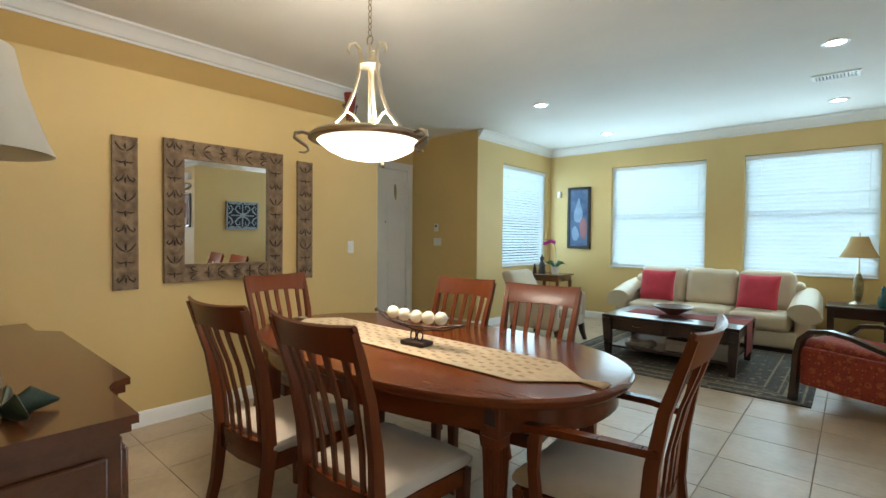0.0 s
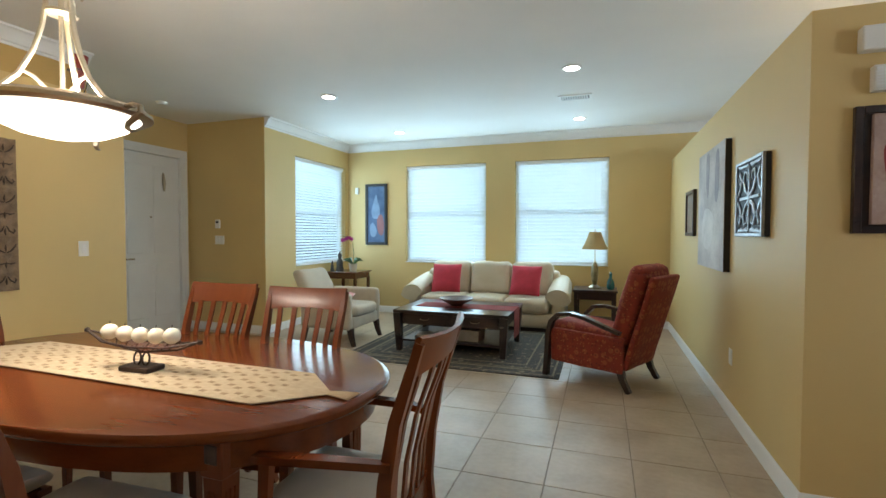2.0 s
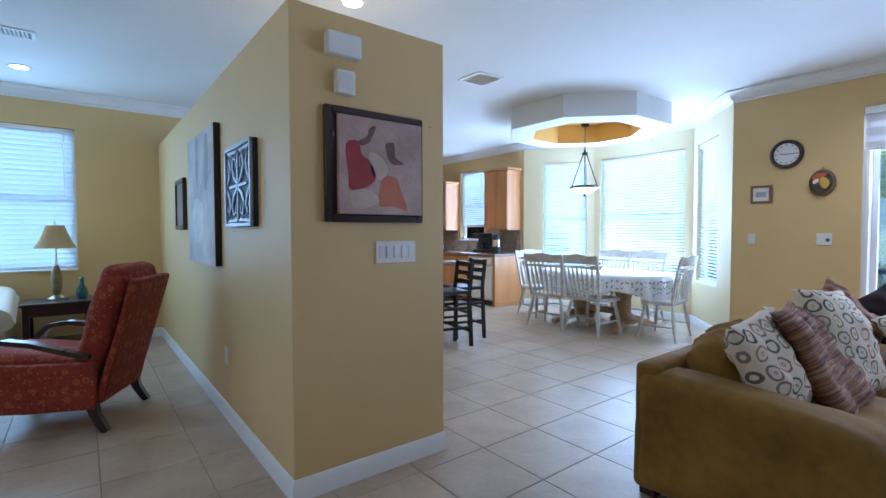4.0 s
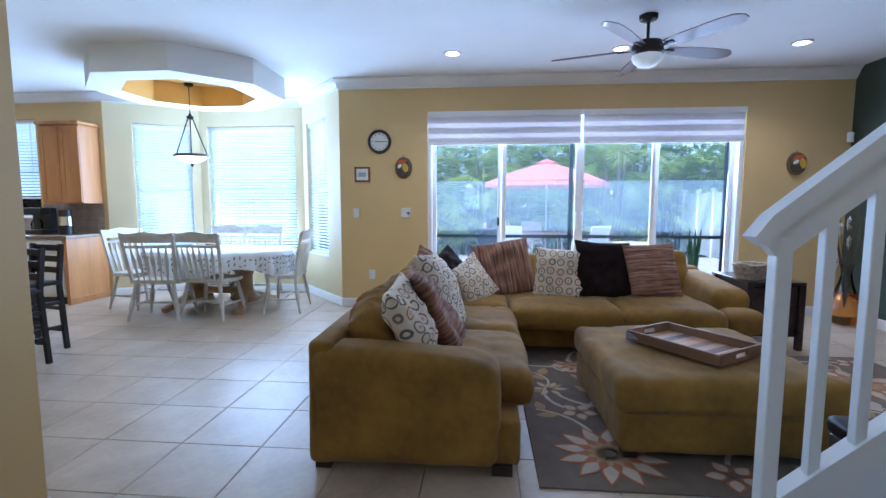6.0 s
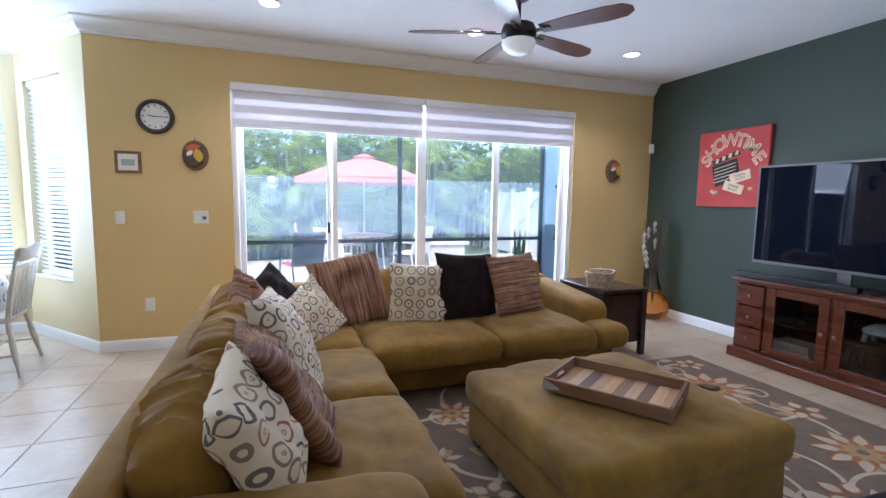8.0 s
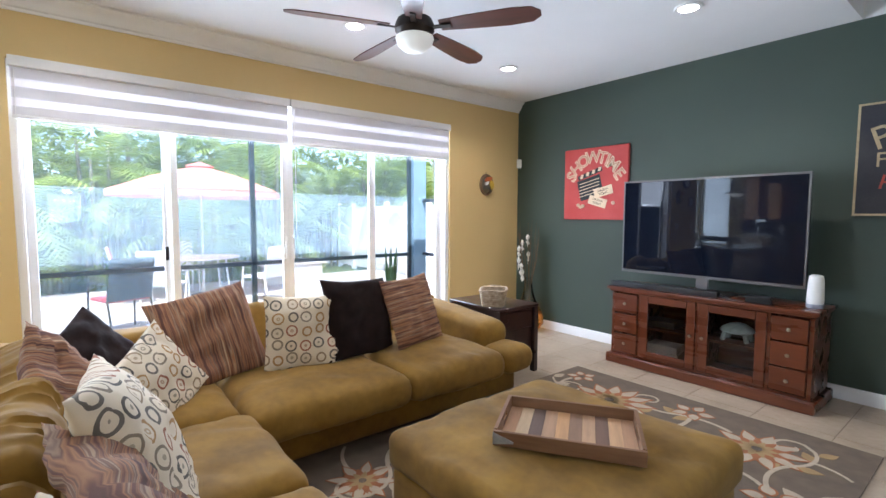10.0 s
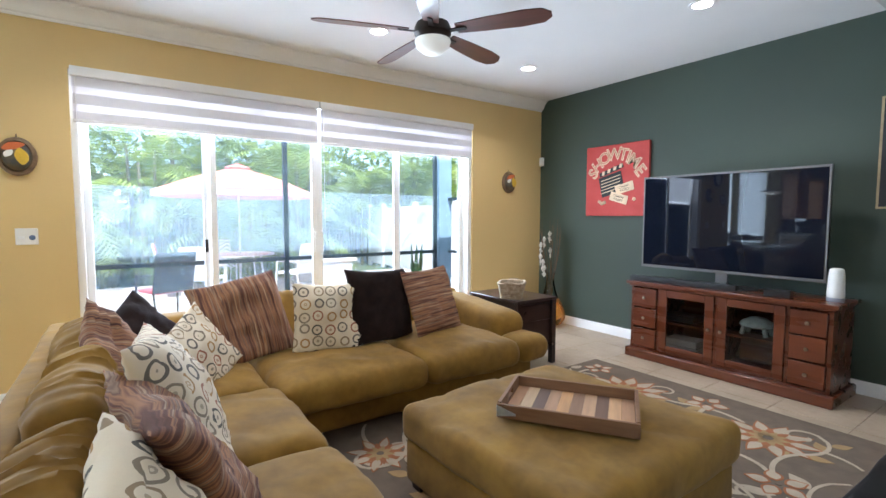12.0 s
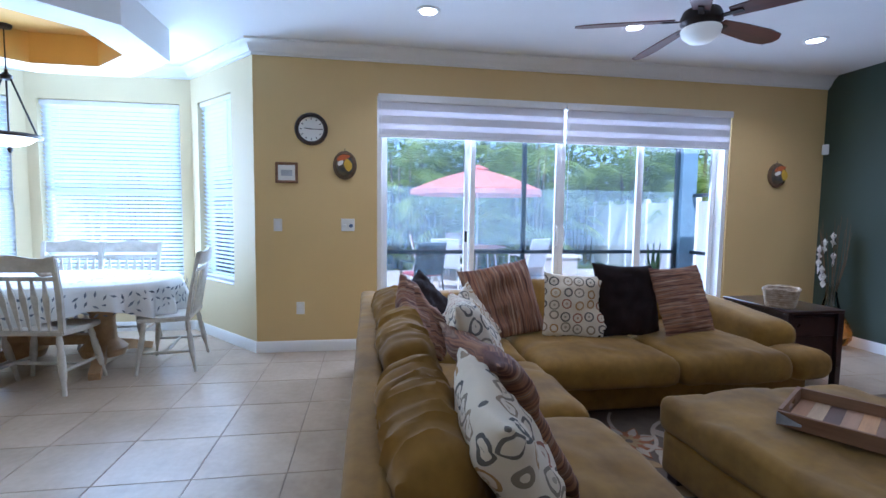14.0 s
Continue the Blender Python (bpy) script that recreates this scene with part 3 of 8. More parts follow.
part("cover", B((-0.09, 0, -0.055, 0.09, 0.055, 0.055), bevel=0.006), "plastic", ch)
al = thing("alarm_siren", "small white louvred alarm siren", "siren", on_wall(1.76, 3.38, 2.03, 180))
part("cover", B((-0.05, 0, -0.058, 0.05, 0.04, 0.058), bevel=0.005), "plastic", al)
for k in range(7):
    part("louvre", B((-0.04, 0.039, -0.045 + k * 0.014, 0.04, 0.044, -0.038 + k * 0.014)), "trim", al)
for x, y, z, deg in ((-3.45, 7.99, 2.08, 180), (6.50, -2.54, 2.08, 135)):
    ms = thing("alarm_detector", "small white alarm detector fixed in a corner", "detector", on_wall(x, y, z, deg))
    part("body", B((-0.03, -0.02 if deg == 135 else 0, -0.055, 0.03, 0.04, 0.055), bevel=0.012, seg=2), "plastic", ms)

# recessed ceiling lights
M["lampglow"] = glow("warm_lamp_glow", (1.0, 0.93, 0.82), 14)
down = thing("recessed_light", "round white recessed ceiling light, switched on", "ceiling light", pose(-2.33, 5.33, CEIL), "recessed ceiling lights")
part("trim_ring", lathe([(0.064, 0.0), (0.092, 0.0), (0.094, -0.006), (0.088, -0.012), (0.066, -0.010), (0.064, 0.0)], 28), "trim", down)
part("lamp_face", lathe([(0, -0.004), (0.064, -0.004), (0.064, -0.002), (0, -0.002)], 24), "lampglow", down)
DOWN = [(-2.33, 5.33, 7), (0.28, 7.22, 8), (0.30, 5.25, 6), (-2.33, 7.26, 8), (2.22, 4.17, 12), (5.68, 1.93, 22), (5.65, -1.44, 22), (5.67, 0.24, 22), (3.92, -1.42, 26), (5.2, 7.9, 26), (4.2, 7.9, 22)]
for i, (x, y, watts) in enumerate(DOWN):
    if i:
        copy_thing(down, pose(x, y, CEIL))
    lamp("recessed_bulb", "SPOT", look((x, y, CEIL - 0.02), (x, y, 0)), watts, (1.0, 0.92, 0.80), 0.06, angle=140)


def vent(x, y, label, w=0.36, d=0.21, rot=0):
    v = thing("ceiling_vent", label, "vent", pose(x, y, CEIL, 0, 0, rot))
    part("frame", B((-w / 2, -d / 2, -0.012, w / 2, -d / 2 + 0.03, 0), (-w / 2, d / 2 - 0.03, -0.012, w / 2, d / 2, 0), (-w / 2, -d / 2 + 0.03, -0.012, -w / 2 + 0.03, d / 2 - 0.03, 0), (w / 2 - 0.03, -d / 2 + 0.03, -0.012, w / 2, d / 2 - 0.03, 0), bevel=0.003), "trim", v)
    part("backing", B((-w / 2 + 0.03, -d / 2 + 0.03, -0.003, w / 2 - 0.03, d / 2 - 0.03, -0.001)), "black", v)
    n = int((w - 0.06) / 0.026)
    for k in range(n):
        x0 = -w / 2 + 0.036 + k * 0.026
        part("slat", move(B((-0.010, -d / 2 + 0.03, -0.001, 0.010, d / 2 - 0.03, 0.001)), pose(x0 + 0.01, 0, -0.009, 0, 35)), "trim", v)


vent(0.28, 6.22, "white louvred ceiling air vent")
vent(4.0, 4.82, "white louvred ceiling air vent", 0.34, 0.34)
sm = thing("smoke_detector", "round white smoke detector on the ceiling", "detector", pose(-4.3, 4.9, CEIL))
part("body", lathe([(0, -0.035), (0.045, -0.034), (0.06, -0.02), (0.066, 0), (0, 0)], 24), "plastic", sm)

# ---- dining room ----
def superellipse(a, b, n, k):
    out = []
    for i in range(k):
        t = 2 * math.pi * i / k
        c, s = math.cos(t), math.sin(t)
        out.append((a * math.copysign(abs(c) ** (2 / n), c), b * math.copysign(abs(s) ** (2 / n), s)))
    return out


table = thing("dining_table", "oval polished cherry wood dining table with fluted legs", "table", pose(-1.32, 2.27, 0))
bm = bmesh.new()
prof = [(0.985, 0.722), (0.995, 0.728), (1.0, 0.738), (1.0, 0.752), (0.992, 0.760), (0.975, 0.762)]
rings = [[bm.verts.new((x * f, y * f, z)) for x, y in superellipse(1.12, 0.64, 2.35, 72)] for f, z in prof]
for a, b in zip(rings, rings[1:]):
    for i in range(72):
        bm.faces.new((a[i], a[(i + 1) % 72], b[(i + 1) % 72], b[i]))
bm.faces.new(rings[-1]), bm.faces.new(rings[0][::-1])
part("tabletop", bm, "cherry", table)
bm = bmesh.new()
o, i_ = superellipse(1.06, 0.585, 2.35, 64), superellipse(1.03, 0.555, 2.35, 64)
r4 = [[bm.verts.new((x, y, z)) for x, y in q] for q, z in ((o, 0.722), (o, 0.625), (i_, 0.625), (i_, 0.722))]
for a, b in zip(r4, r4[1:] + r4[:1]):
    for k in range(64):
        bm.faces.new((a[k], a[(k + 1) % 64], b[(k + 1) % 64], b[k]))
part("apron", bm, "cherry", table)
for sx in (-1, 1):
    for sy in (-1, 1):
        bm = B((-0.042, -0.042, 0.60, 0.042, 0.042, 0.722), bevel=0.004)
        box(bm, -0.036, -0.036, 0.585, 0.036, 0.036, 0.60)
        bar([(0, 0, 0.586), (0, 0, 0.03), (0, 0, 0)], [0.072, 0.046, 0.040], [0.072, 0.046, 0.040], bm, side=(1, 0, 0))
        for k in (-0.018, 0, 0.018):
            bar([(k, -0.036, 0.56), (k * 0.66, -0.0245, 0.09)], 0.008, 0.006, bm, side=(1, 0, 0))
            bar([(-0.036, k, 0.56), (-0.0245, k * 0.66, 0.09)], 0.008, 0.006, bm, side=(0, 1, 0))
            bar([(k, 0.036, 0.56), (k * 0.66, 0.0245, 0.09)], 0.008, 0.006, bm, side=(1, 0, 0))
            bar([(0.036, k, 0.56), (0.0245, k * 0.66, 0.09)], 0.008, 0.006, bm, side=(0, 1, 0))
        leg = part("leg", move(bm, pose(sx * 0.80, sy * 0.395, 0)), "cherryz", table)
        part("inlay", move(B((-0.025, -0.0455, 0.645, 0.025, -0.041, 0.705), (-0.025, 0.041, 0.645, 0.025, 0.0455, 0.705), bevel=0.002), pose(sx * 0.80, sy * 0.395, 0)), "espresso", leg)


def dining_chair(m, arms=False, group="chairs round the dining table", label="cherry wood slat-back dining chair with cream padded seat"):
    """Faces local +y; the middle of the seat over the origin."""
    ch = thing("dining_chair", label, "chair", m, group)
    for s in (-1, 1):
        pts = [(s * 0.185, -0.295, 0), (s * 0.190, -0.235, 0.22), (s * 0.195, -0.208, 0.44), (s * 0.200, -0.222, 0.62), (s * 0.208, -0.255, 0.80), (s * 0.216, -0.305, 0.95), (s * 0.221, -0.335, 1.035)]
        part("back_leg", bar(pts, [0.028, 0.030, 0.032, 0.030, 0.028, 0.026, 0.020], [0.034, 0.044, 0.050, 0.044, 0.036, 0.030, 0.022], side=(1, 0, 0)), "cherryz", ch)
        part("front_leg", bar([(s * 0.222, 0.215, 0), (s * 0.226, 0.217, 0.42)], [0.028, 0.044], [0.028, 0.044], side=(1, 0, 0)), "cherryz", ch)
        part("side_rail", bar([(s * 0.198, -0.19, 0.395), (s * 0.228, 0.21, 0.395)], 0.024, 0.065), "cherry", ch)
    part("front_rail", bar([(-0.205, 0.222, 0.395), (0, 0.238, 0.395), (0.205, 0.222, 0.395)], 0.024, 0.065), "cherry", ch)
    part("back_rail", bar([(-0.185, -0.205, 0.415), (0, -0.222, 0.415), (0.185, -0.205, 0.415)], 0.026, 0.105), "cherry", ch)
    # curved top rail, dipped towards its ends
    bm = bmesh.new()
    n = 16
    cols = []
    for i in range(n + 1):
        u = -1 + 2 * i / n
        x, bow, lift = u * 0.226, -0.036 * (1 - u * u), 0.010 * u * u
        low = 0.935 + 0.012 * (1 - u * u)
        cols.append([bm.verts.new(p) for p in ((x, -0.287 + bow, low), (x, -0.306 + bow, low - 0.004), (x, -0.336 + bow, 1.030 + lift), (x, -0.342 + bow, 1.040 + lift), (x, -0.332 + bow, 1.046 + lift), (x, -0.322 + bow, 1.038 + lift))])
    for a, b in zip(cols, cols[1:]):
        for k in range(6):
            bm.faces.new((a[k], a[(k + 1) % 6], b[(k + 1) % 6], b[k]))
    bm.faces.new(cols[0]), bm.faces.new(cols[-1][::-1])
    part("top_rail", bm, "cherryz", ch, smooth=50)
    for k in range(5):
        u = -1 + 2 * (k + 0.5) / 5
        bow = -0.034 * (1 - u * u)
        pts = [(u * 0.165, -0.207 + bow * 0.4, 0.45), (u * 0.170, -0.218 + bow * 0.55, 0.62), (u * 0.178, -0.247 + bow * 0.8, 0.78), (u * 0.186, -0.285 + bow, 0.90), (u * 0.190, -0.300 + bow, 0.950)]
        part("slat", bar(pts, [0.022, 0.023, 0.025, 0.027, 0.028], 0.010, side=(1, 0, 0)), "cherryz", ch)
    cu = cushion(0.50, 0.45, 0.085, 14, 14, 0.30, 3, 0.002, 6)
    for v in cu.verts:
        v.co.x *= 0.93 + 0.07 * (v.co.y / 0.225)
    part("seat", move(cu, pose(0, 0.022, 0.412)), "seat", ch, "cream padded seat")
    if arms:
        for s in (-1, 1):
            part("arm_post", bar([(s * 0.248, 0.14, 0.38), (s * 0.256, 0.15, 0.52), (s * 0.258, 0.14, 0.655)], [0.026, 0.026, 0.030], [0.040, 0.034, 0.038], side=(1, 0, 0)), "cherryz", ch)
            part("armrest", bar([(s * 0.212, -0.240, 0.672), (s * 0.245, -0.10, 0.680), (s * 0.262, 0.06, 0.676), (s * 0.260, 0.18, 0.664)], [0.028, 0.038, 0.046, 0.040], 0.024, side=(1, 0, 0)), "cherry", ch)
    return ch


side_chair = dining_chair(pose(-0.90, 1.665, 0, 0, 0, 2))
for x, y, a in ((-1.53, 1.62, 4), (-2.25, 2.16, -88), (-1.47, 2.56, 181), (-0.87, 2.53, 184)):
    copy_thing(side_chair, pose(x, y, 0, 0, 0, a))
dining_chair(pose(-0.23, 2.15, 0, 0, 0, 92), True, label="cherry wood slat-back dining armchair with cream seat")

# things on the table
M["runner"] = mat("tan_woven_runner", (0.40, 0.31, 0.20), 0.9, scale=26, fine=300, bump=0.04, alt=(0.50, 0.40, 0.27), stretch=(1, 1.6, 1))
M["redrunner"] = mat("red_woven_runner", (0.24, 0.030, 0.022), 0.9, 0.25, 22, 0.04, 300)
runner = thing("table_runner", "tan woven table runner with tasselled points", "runner", pose(-1.32, 2.20, 0.7665, 0, 0, -1))
bm = bmesh.new()
out = [(-0.98, 0), (-0.84, -0.18), (0.80, -0.18), (1.0, 0), (0.80, 0.18), (-0.84, 0.18)]
prism(out, 0, 0.004, bm)
bmesh.ops.subdivide_edges(bm, edges=bm.edges[:], cuts=2, use_grid_fill=True)
part("cloth", bm, "runner", runner)
for k in range(14):
    u = (k % 7 - 3) * 0.012
    for sgn in (-1, 1):
        if (k < 7) == (sgn < 0):
            part("tassel", tube([(sgn * 0.99, u * 0.3, 0.003), (sgn * 1.045, u * 0.7, 0.004), (sgn * 1.09, u, -0.002 if sgn < 0 else 0.003)], [0.005, 0.004, 0.002], 5), "runner", runner)
# woven marks of the cloth
bm = bmesh.new()
rnd = random.Random(5)
for i in range(34):
    for j in range(5):
        x, y = -0.80 + i * 0.048, -0.135 + j * 0.066 + (0.02 if i % 2 else 0)
        prism([(x - 0.014, y - 0.006), (x + 0.012, y - 0.010), (x + 0.016, y + 0.006), (x - 0.012, y + 0.010)], 0.004, 0.0048, bm)
M["runnermark"] = mat("brown_weave_mark", (0.27, 0.19, 0.11), 0.9, 0.2, 20, 0.03, 200)
part("woven_marks", bm, "runnermark", runner)

M["wrought"] = mat("bronze_wrought_iron", (0.040, 0.024, 0.018), 0.5, 0.3, 14, 0.02, 120, metal=0.5)
M["candle"] = mat("ivory_wax", (0.80, 0.74, 0.60), 0.5, 0.04, 7, 0.01, 60)
holder = thing("candle_holder", "dark wire boat-shaped candle holder on the runner", "candle holder", pose(-1.22, 2.17, 0.7712, 0, 0, 4))
part("base", B((-0.075, -0.045, 0, 0.075, 0.045, 0.022), bevel=0.004), "wrought", holder)
for s in (-1, 1):
    part("ring", tube([(s * 0.022 + 0.018 * math.cos(a), 0.018 * math.sin(a) * 0.2, 0.048 + 0.026 * math.sin(a)) for a in [k * math.pi / 8 for k in range(16)]], 0.004, 6, closed=True), "wrought", holder)
for s in (-1, 1):
    part("rim", tube([(-0.29, 0, 0.152), (-0.16, s * 0.042, 0.118), (0, s * 0.052, 0.106), (0.16, s * 0.042, 0.112), (0.29, 0, 0.132)], 0.0045, 6), "wrought", holder)
for k in range(9):
    x = -0.22 + k * 0.055
    w = 0.046 * (1 - (x / 0.30) ** 2)
    part("wire", tube([(x, -w, 0.112 + 0.03 * (x / 0.29) ** 2), (x * 0.82, 0, 0.076 + 0.05 * (x / 0.29) ** 2), (x, w, 0.112 + 0.03 * (x / 0.29) ** 2)], 0.0025, 5), "wrought", holder)
part("keel", tube([(-0.29, 0, 0.152), (-0.18, 0, 0.100), (0, 0, 0.074), (0.18, 0, 0.094), (0.29, 0, 0.132)], 0.004, 6), "wrought", holder)
for s in (-1, 1):
    part("finial", lathe([(0, -0.012), (0.010, -0.006), (0.010, 0.006), (0, 0.012)], 10, s * 0.29, 0, 0.152 if s < 0 else 0.132), "wrought", holder)
for k in range(5):
    x = -0.165 + k * 0.080
    c = thing("ball_candle", "round ivory ball candle in a wire holder", "candle", pose(-1.22 + x, 2.17 + x * 0.07, 0.7712 + 0.112 + 0.02 * (x / 0.29) ** 2), "ball candles")
    part("wax", lathe([(0, 0.0)] + [(0.033 * math.sin(a), 0.033 - 0.033 * math.cos(a)) for a in [i * math.pi / 10 for i in range(1, 10)]] + [(0, 0.066)], 20), "candle", c)
    part("wick", tube([(0, 0, 0.065), (0.002, 0, 0.078)], 0.0015, 5), "black", c)

# chandelier over the table
M["bowlglow"] = glow("lit_alabaster_glass", (1.0, 0.92, 0.78), 1.6)
CHX, CHY = -1.42, 2.02
lampo = thing("pendant_chandelier", "satin metal bowl chandelier with scrolled arms, lit", "chandelier", pose(CHX, CHY, 0))
part("bowl", lathe([(0, 1.705), (0.06, 1.708), (0.14, 1.725), (0.21, 1.757), (0.262, 1.80), (0.255, 1.806), (0.205, 1.768), (0.13, 1.738), (0, 1.72)], 40), "bowlglow", lampo, "lit frosted glass bowl")
part("rim", lathe([(0.258, 1.798), (0.285, 1.796), (0.302, 1.806), (0.300, 1.820), (0.282, 1.834), (0.262, 1.836), (0.256, 1.820), (0.258, 1.798)], 44), "nickel", lampo, "antique bronze rim")
for k in range(3):
    a = 2 * math.pi * k / 3 + 2.2
    c, s = math.cos(a), math.sin(a)

    def at(r, z):
        return (r * c, r * s, z)
    part("arm", tube([at(0.235, 1.836), at(0.19, 1.862), at(0.13, 1.93), at(0.085, 2.03), at(0.058, 2.13), at(0.046, 2.22), at(0.052, 2.262), at(0.075, 2.285), at(0.105, 2.275), at(0.112, 2.245), at(0.098, 2.228)], [0.008, 0.009, 0.009, 0.009, 0.009, 0.009, 0.008, 0.008, 0.007, 0.006, 0.004], 8, flat=1.3), "brass", lampo)
    part("brace", tube([at(0.12, 1.945), at(0.085, 1.93), at(0.045, 1.885), at(0.03, 1.85)], 0.007, 7), "brass", lampo)
    part("scroll", tube([at(0.298, 1.815), at(0.330, 1.822), at(0.362, 1.812), at(0.366, 1.790), at(0.335, 1.770), at(0.305, 1.752), at(0.300, 1.735), at(0.318, 1.722), at(0.345, 1.724)], [0.009, 0.010, 0.010, 0.010, 0.010, 0.009, 0.008, 0.006, 0.004], 8, flat=1.4), "nickel", lampo)
part("stem", tube([(0, 0, 1.84), (0, 0, 2.30)], 0.009, 10), "brass", lampo)
part("hub", lathe([(0, 1.82), (0.028, 1.825), (0.032, 1.85), (0.014, 1.87), (0.014, 1.90), (0, 1.905)], 16), "brass", lampo)
part("collar", lathe([(0.010, 2.18), (0.055, 2.185), (0.055, 2.195), (0.010, 2.205)], 16), "brass", lampo)
part("ring", tube([(0.022 * math.cos(a), 0, 2.315 + 0.024 * math.sin(a)) for a in [k * math.pi / 8 for k in range(16)]], 0.004, 6, closed=True), "nickel", lampo)
zz, k = 2.352, 0
while zz < CEIL - 0.05:
    part("chain_link", tube([((0.009 * math.cos(a)) * (k % 2), (0.009 * math.cos(a)) * (1 - k % 2), zz + 0.019 * math.sin(a)) for a in [q * math.pi / 6 for q in range(12)]], 0.0028, 5, closed=True), "nickel", lampo)
    zz, k = zz + 0.031, k + 1
part("canopy", lathe([(0, CEIL - 0.045), (0.02, CEIL - 0.042), (0.055, CEIL - 0.02), (0.062, CEIL), (0, CEIL)], 24), "nickel", lampo)
lamp("chandelier_bulb", "POINT", pose(CHX, CHY, 1.865), 37, (1.0, 0.86, 0.66), 0.06)
lamp("chandelier_bowl_light", "AREA", look((CHX, CHY, 1.695), (CHX, CHY, 0)), 9, (1.0, 0.87, 0.68), 0.40)

# carved mirror and panels on the west wall
M["carved"] = mat("carved_bronze_wood", (0.135, 0.085, 0.045), 0.6, scale=18, fine=120, bump=0.05, alt=(0.30, 0.20, 0.115))


def carved_strip(length, width, depth=0.03, seed=0.0, bm=None, m=None):
    """A board with carved scrolls: lies in x (length) and z (width), front at +y."""
    bm2 = bmesh.new()
    nu, nv = int(length / 0.011), 12
    grid = []
    for i in range(nu + 1):
        row = []
        for j in range(nv + 1):
            u, v = i / nu * length, j / nv * 2 - 1
            edge = 1.0 if abs(v) > 0.82 else 0.0
            ph = u * 2 * math.pi / 0.115
            leaf_ = max(0, math.cos(ph + 2.2 * abs(v) * 1.6)) * (1 - abs(v))
            vein = 0.5 * abs(math.sin(ph * 2 + v * 5 + seed))
            h = depth * (0.55 + 0.40 * edge + (0.55 * leaf_ + 0.16 * vein) * (1 - edge)) + 0.002 * noise.noise(Vector((u * 60, v * 7, seed)))
            row.append(bm2.verts.new((u - length / 2, h, v * width / 2)))
        grid.append(row)
    for i in range(nu):
        for j in range(nv):
            bm2.faces.new((grid[i][j], grid[i + 1][j], grid[i + 1][j + 1], grid[i][j + 1]))
    rim = [grid[i][0] for i in range(nu + 1)] + [grid[nu][j] for j in range(1, nv + 1)] + [grid[i][nv] for i in range(nu - 1, -1, -1)] + [grid[0][j] for j in range(nv - 1, 0, -1)]
    back = [bm2.verts.new((v.co.x, 0, v.co.z)) for v in rim]
    for i in range(len(rim)):
        j = (i + 1) % len(rim)
        bm2.faces.new((rim[i], back[i], back[j], rim[j]))
    if m is not None:
        move(bm2, m)
    return bm2


for y in (1.41, 2.76):
    pn = thing("carved_panel", "tall narrow carved bronze-toned wooden wall panel", "wall panel", on_wall(-3.21, y, 1.46, -90), "carved panels beside the mirror")
    part("board", carved_strip(1.02, 0.145, 0.028, y, m=pose(0, 0, 0, 0, 90, 0)), "carved", pn, smooth=70)
M["carved_dark"] = mat("dark_carving_tube", (0.060, 0.036, 0.020), 0.7, 0.25, 20, 0.03, 120)


def carving(parent, length, width, y, m, seed):
    """Scrolls, leaves and bars along a board: raised dark tubes in place of recesses."""
    rnd, bm = random.Random(seed), bmesh.new()
    n, h = max(3, int(length / 0.105)), width * 0.40
    for k in range(n):
        x, kind = -length / 2 + (k + 0.5) * length / n, (k + seed) % 3
        for s in (-1, 1):
            if kind == 0:
                pts = [(x - 0.035, y, s * h * 0.12), (x - 0.005, y, s * h * 0.35), (x + 0.012, y, s * h * 0.75), (x - 0.004, y, s * h * 0.95), (x - 0.020, y, s * h * 0.78)]
            elif kind == 1:
                pts = [(x + 0.030, y, s * h * 0.10), (x + 0.018, y, s * h * 0.50), (x - 0.006, y, s * h * 0.85), (x - 0.026, y, s * h)]
            else:
                pts = [(x - 0.010, y, 0), (x - 0.004, y, s * h * 0.5), (x - 0.012, y, s * h * 0.9)]
            tube([tuple(c + rnd.uniform(-0.0015, 0.0015) for c in p) for p in pts], [0.003] + [0.0055] * (len(pts) - 2) + [0.0025], 6, bm)
        tube([(x - 0.022, y, 0), (x, y, 0.002), (x + 0.024, y, 0)], [0.002, 0.007, 0.002], 6, bm)
    part("carving", move(bm, m), "carved_dark", parent, "dark carved scrolls")


for pn in [o for o in bpy.data.objects if o.name.startswith("carved_panel")]:
    carving(pn, 1.0, 0.145, 0.030, pose(0, 0, 0, 0, 90, 0), 4)
mir = thing("wall_mirror", "wall mirror in a wide carved bronze-toned frame", "mirror", on_wall(-3.21, 2.085, 1.49, -90) @ pose(0, 0.012, 0, -0.65, 0, -1.2))
W, H, F = 0.89, 1.02, 0.13
for s in (-1, 1):
    part("frame_stile", carved_strip(H, F, 0.034, s, m=pose(s * (W - F) / 2, 0, 0, 0, 90, 0)), "carved", mir, smooth=70)
    part("frame_rail", carved_strip(W - 2 * F, F, 0.034, s + 3, m=pose(0, 0, s * (H - F) / 2)), "carved", mir, smooth=70)
for s in (-1, 1):
    carving(mir, H, F, 0.036, pose(s * (W - F) / 2, 0, 0, 0, 90, 0), s + 5)
    carving(mir, W - 2 * F, F, 0.036, pose(0, 0, s * (H - F) / 2), s + 8)
M["mirror"] = mat("mirror_glass", (0.86, 0.87, 0.86), 0.09, 0.0, 3, 0, 30, metal=1.0)
mb = M["mirror"].node_tree.nodes["Principled BSDF"]
for l in list(mb.inputs["Roughness"].links):
    M["mirror"].node_tree.links.remove(l)
mb.inputs["Roughness"].default_value = 0.01
part("mirror_glass", B((-(W / 2 - F), 0.004, -(H / 2 - F), W / 2 - F, 0.012, H / 2 - F)), "mirror", mir, "clear mirror glass")

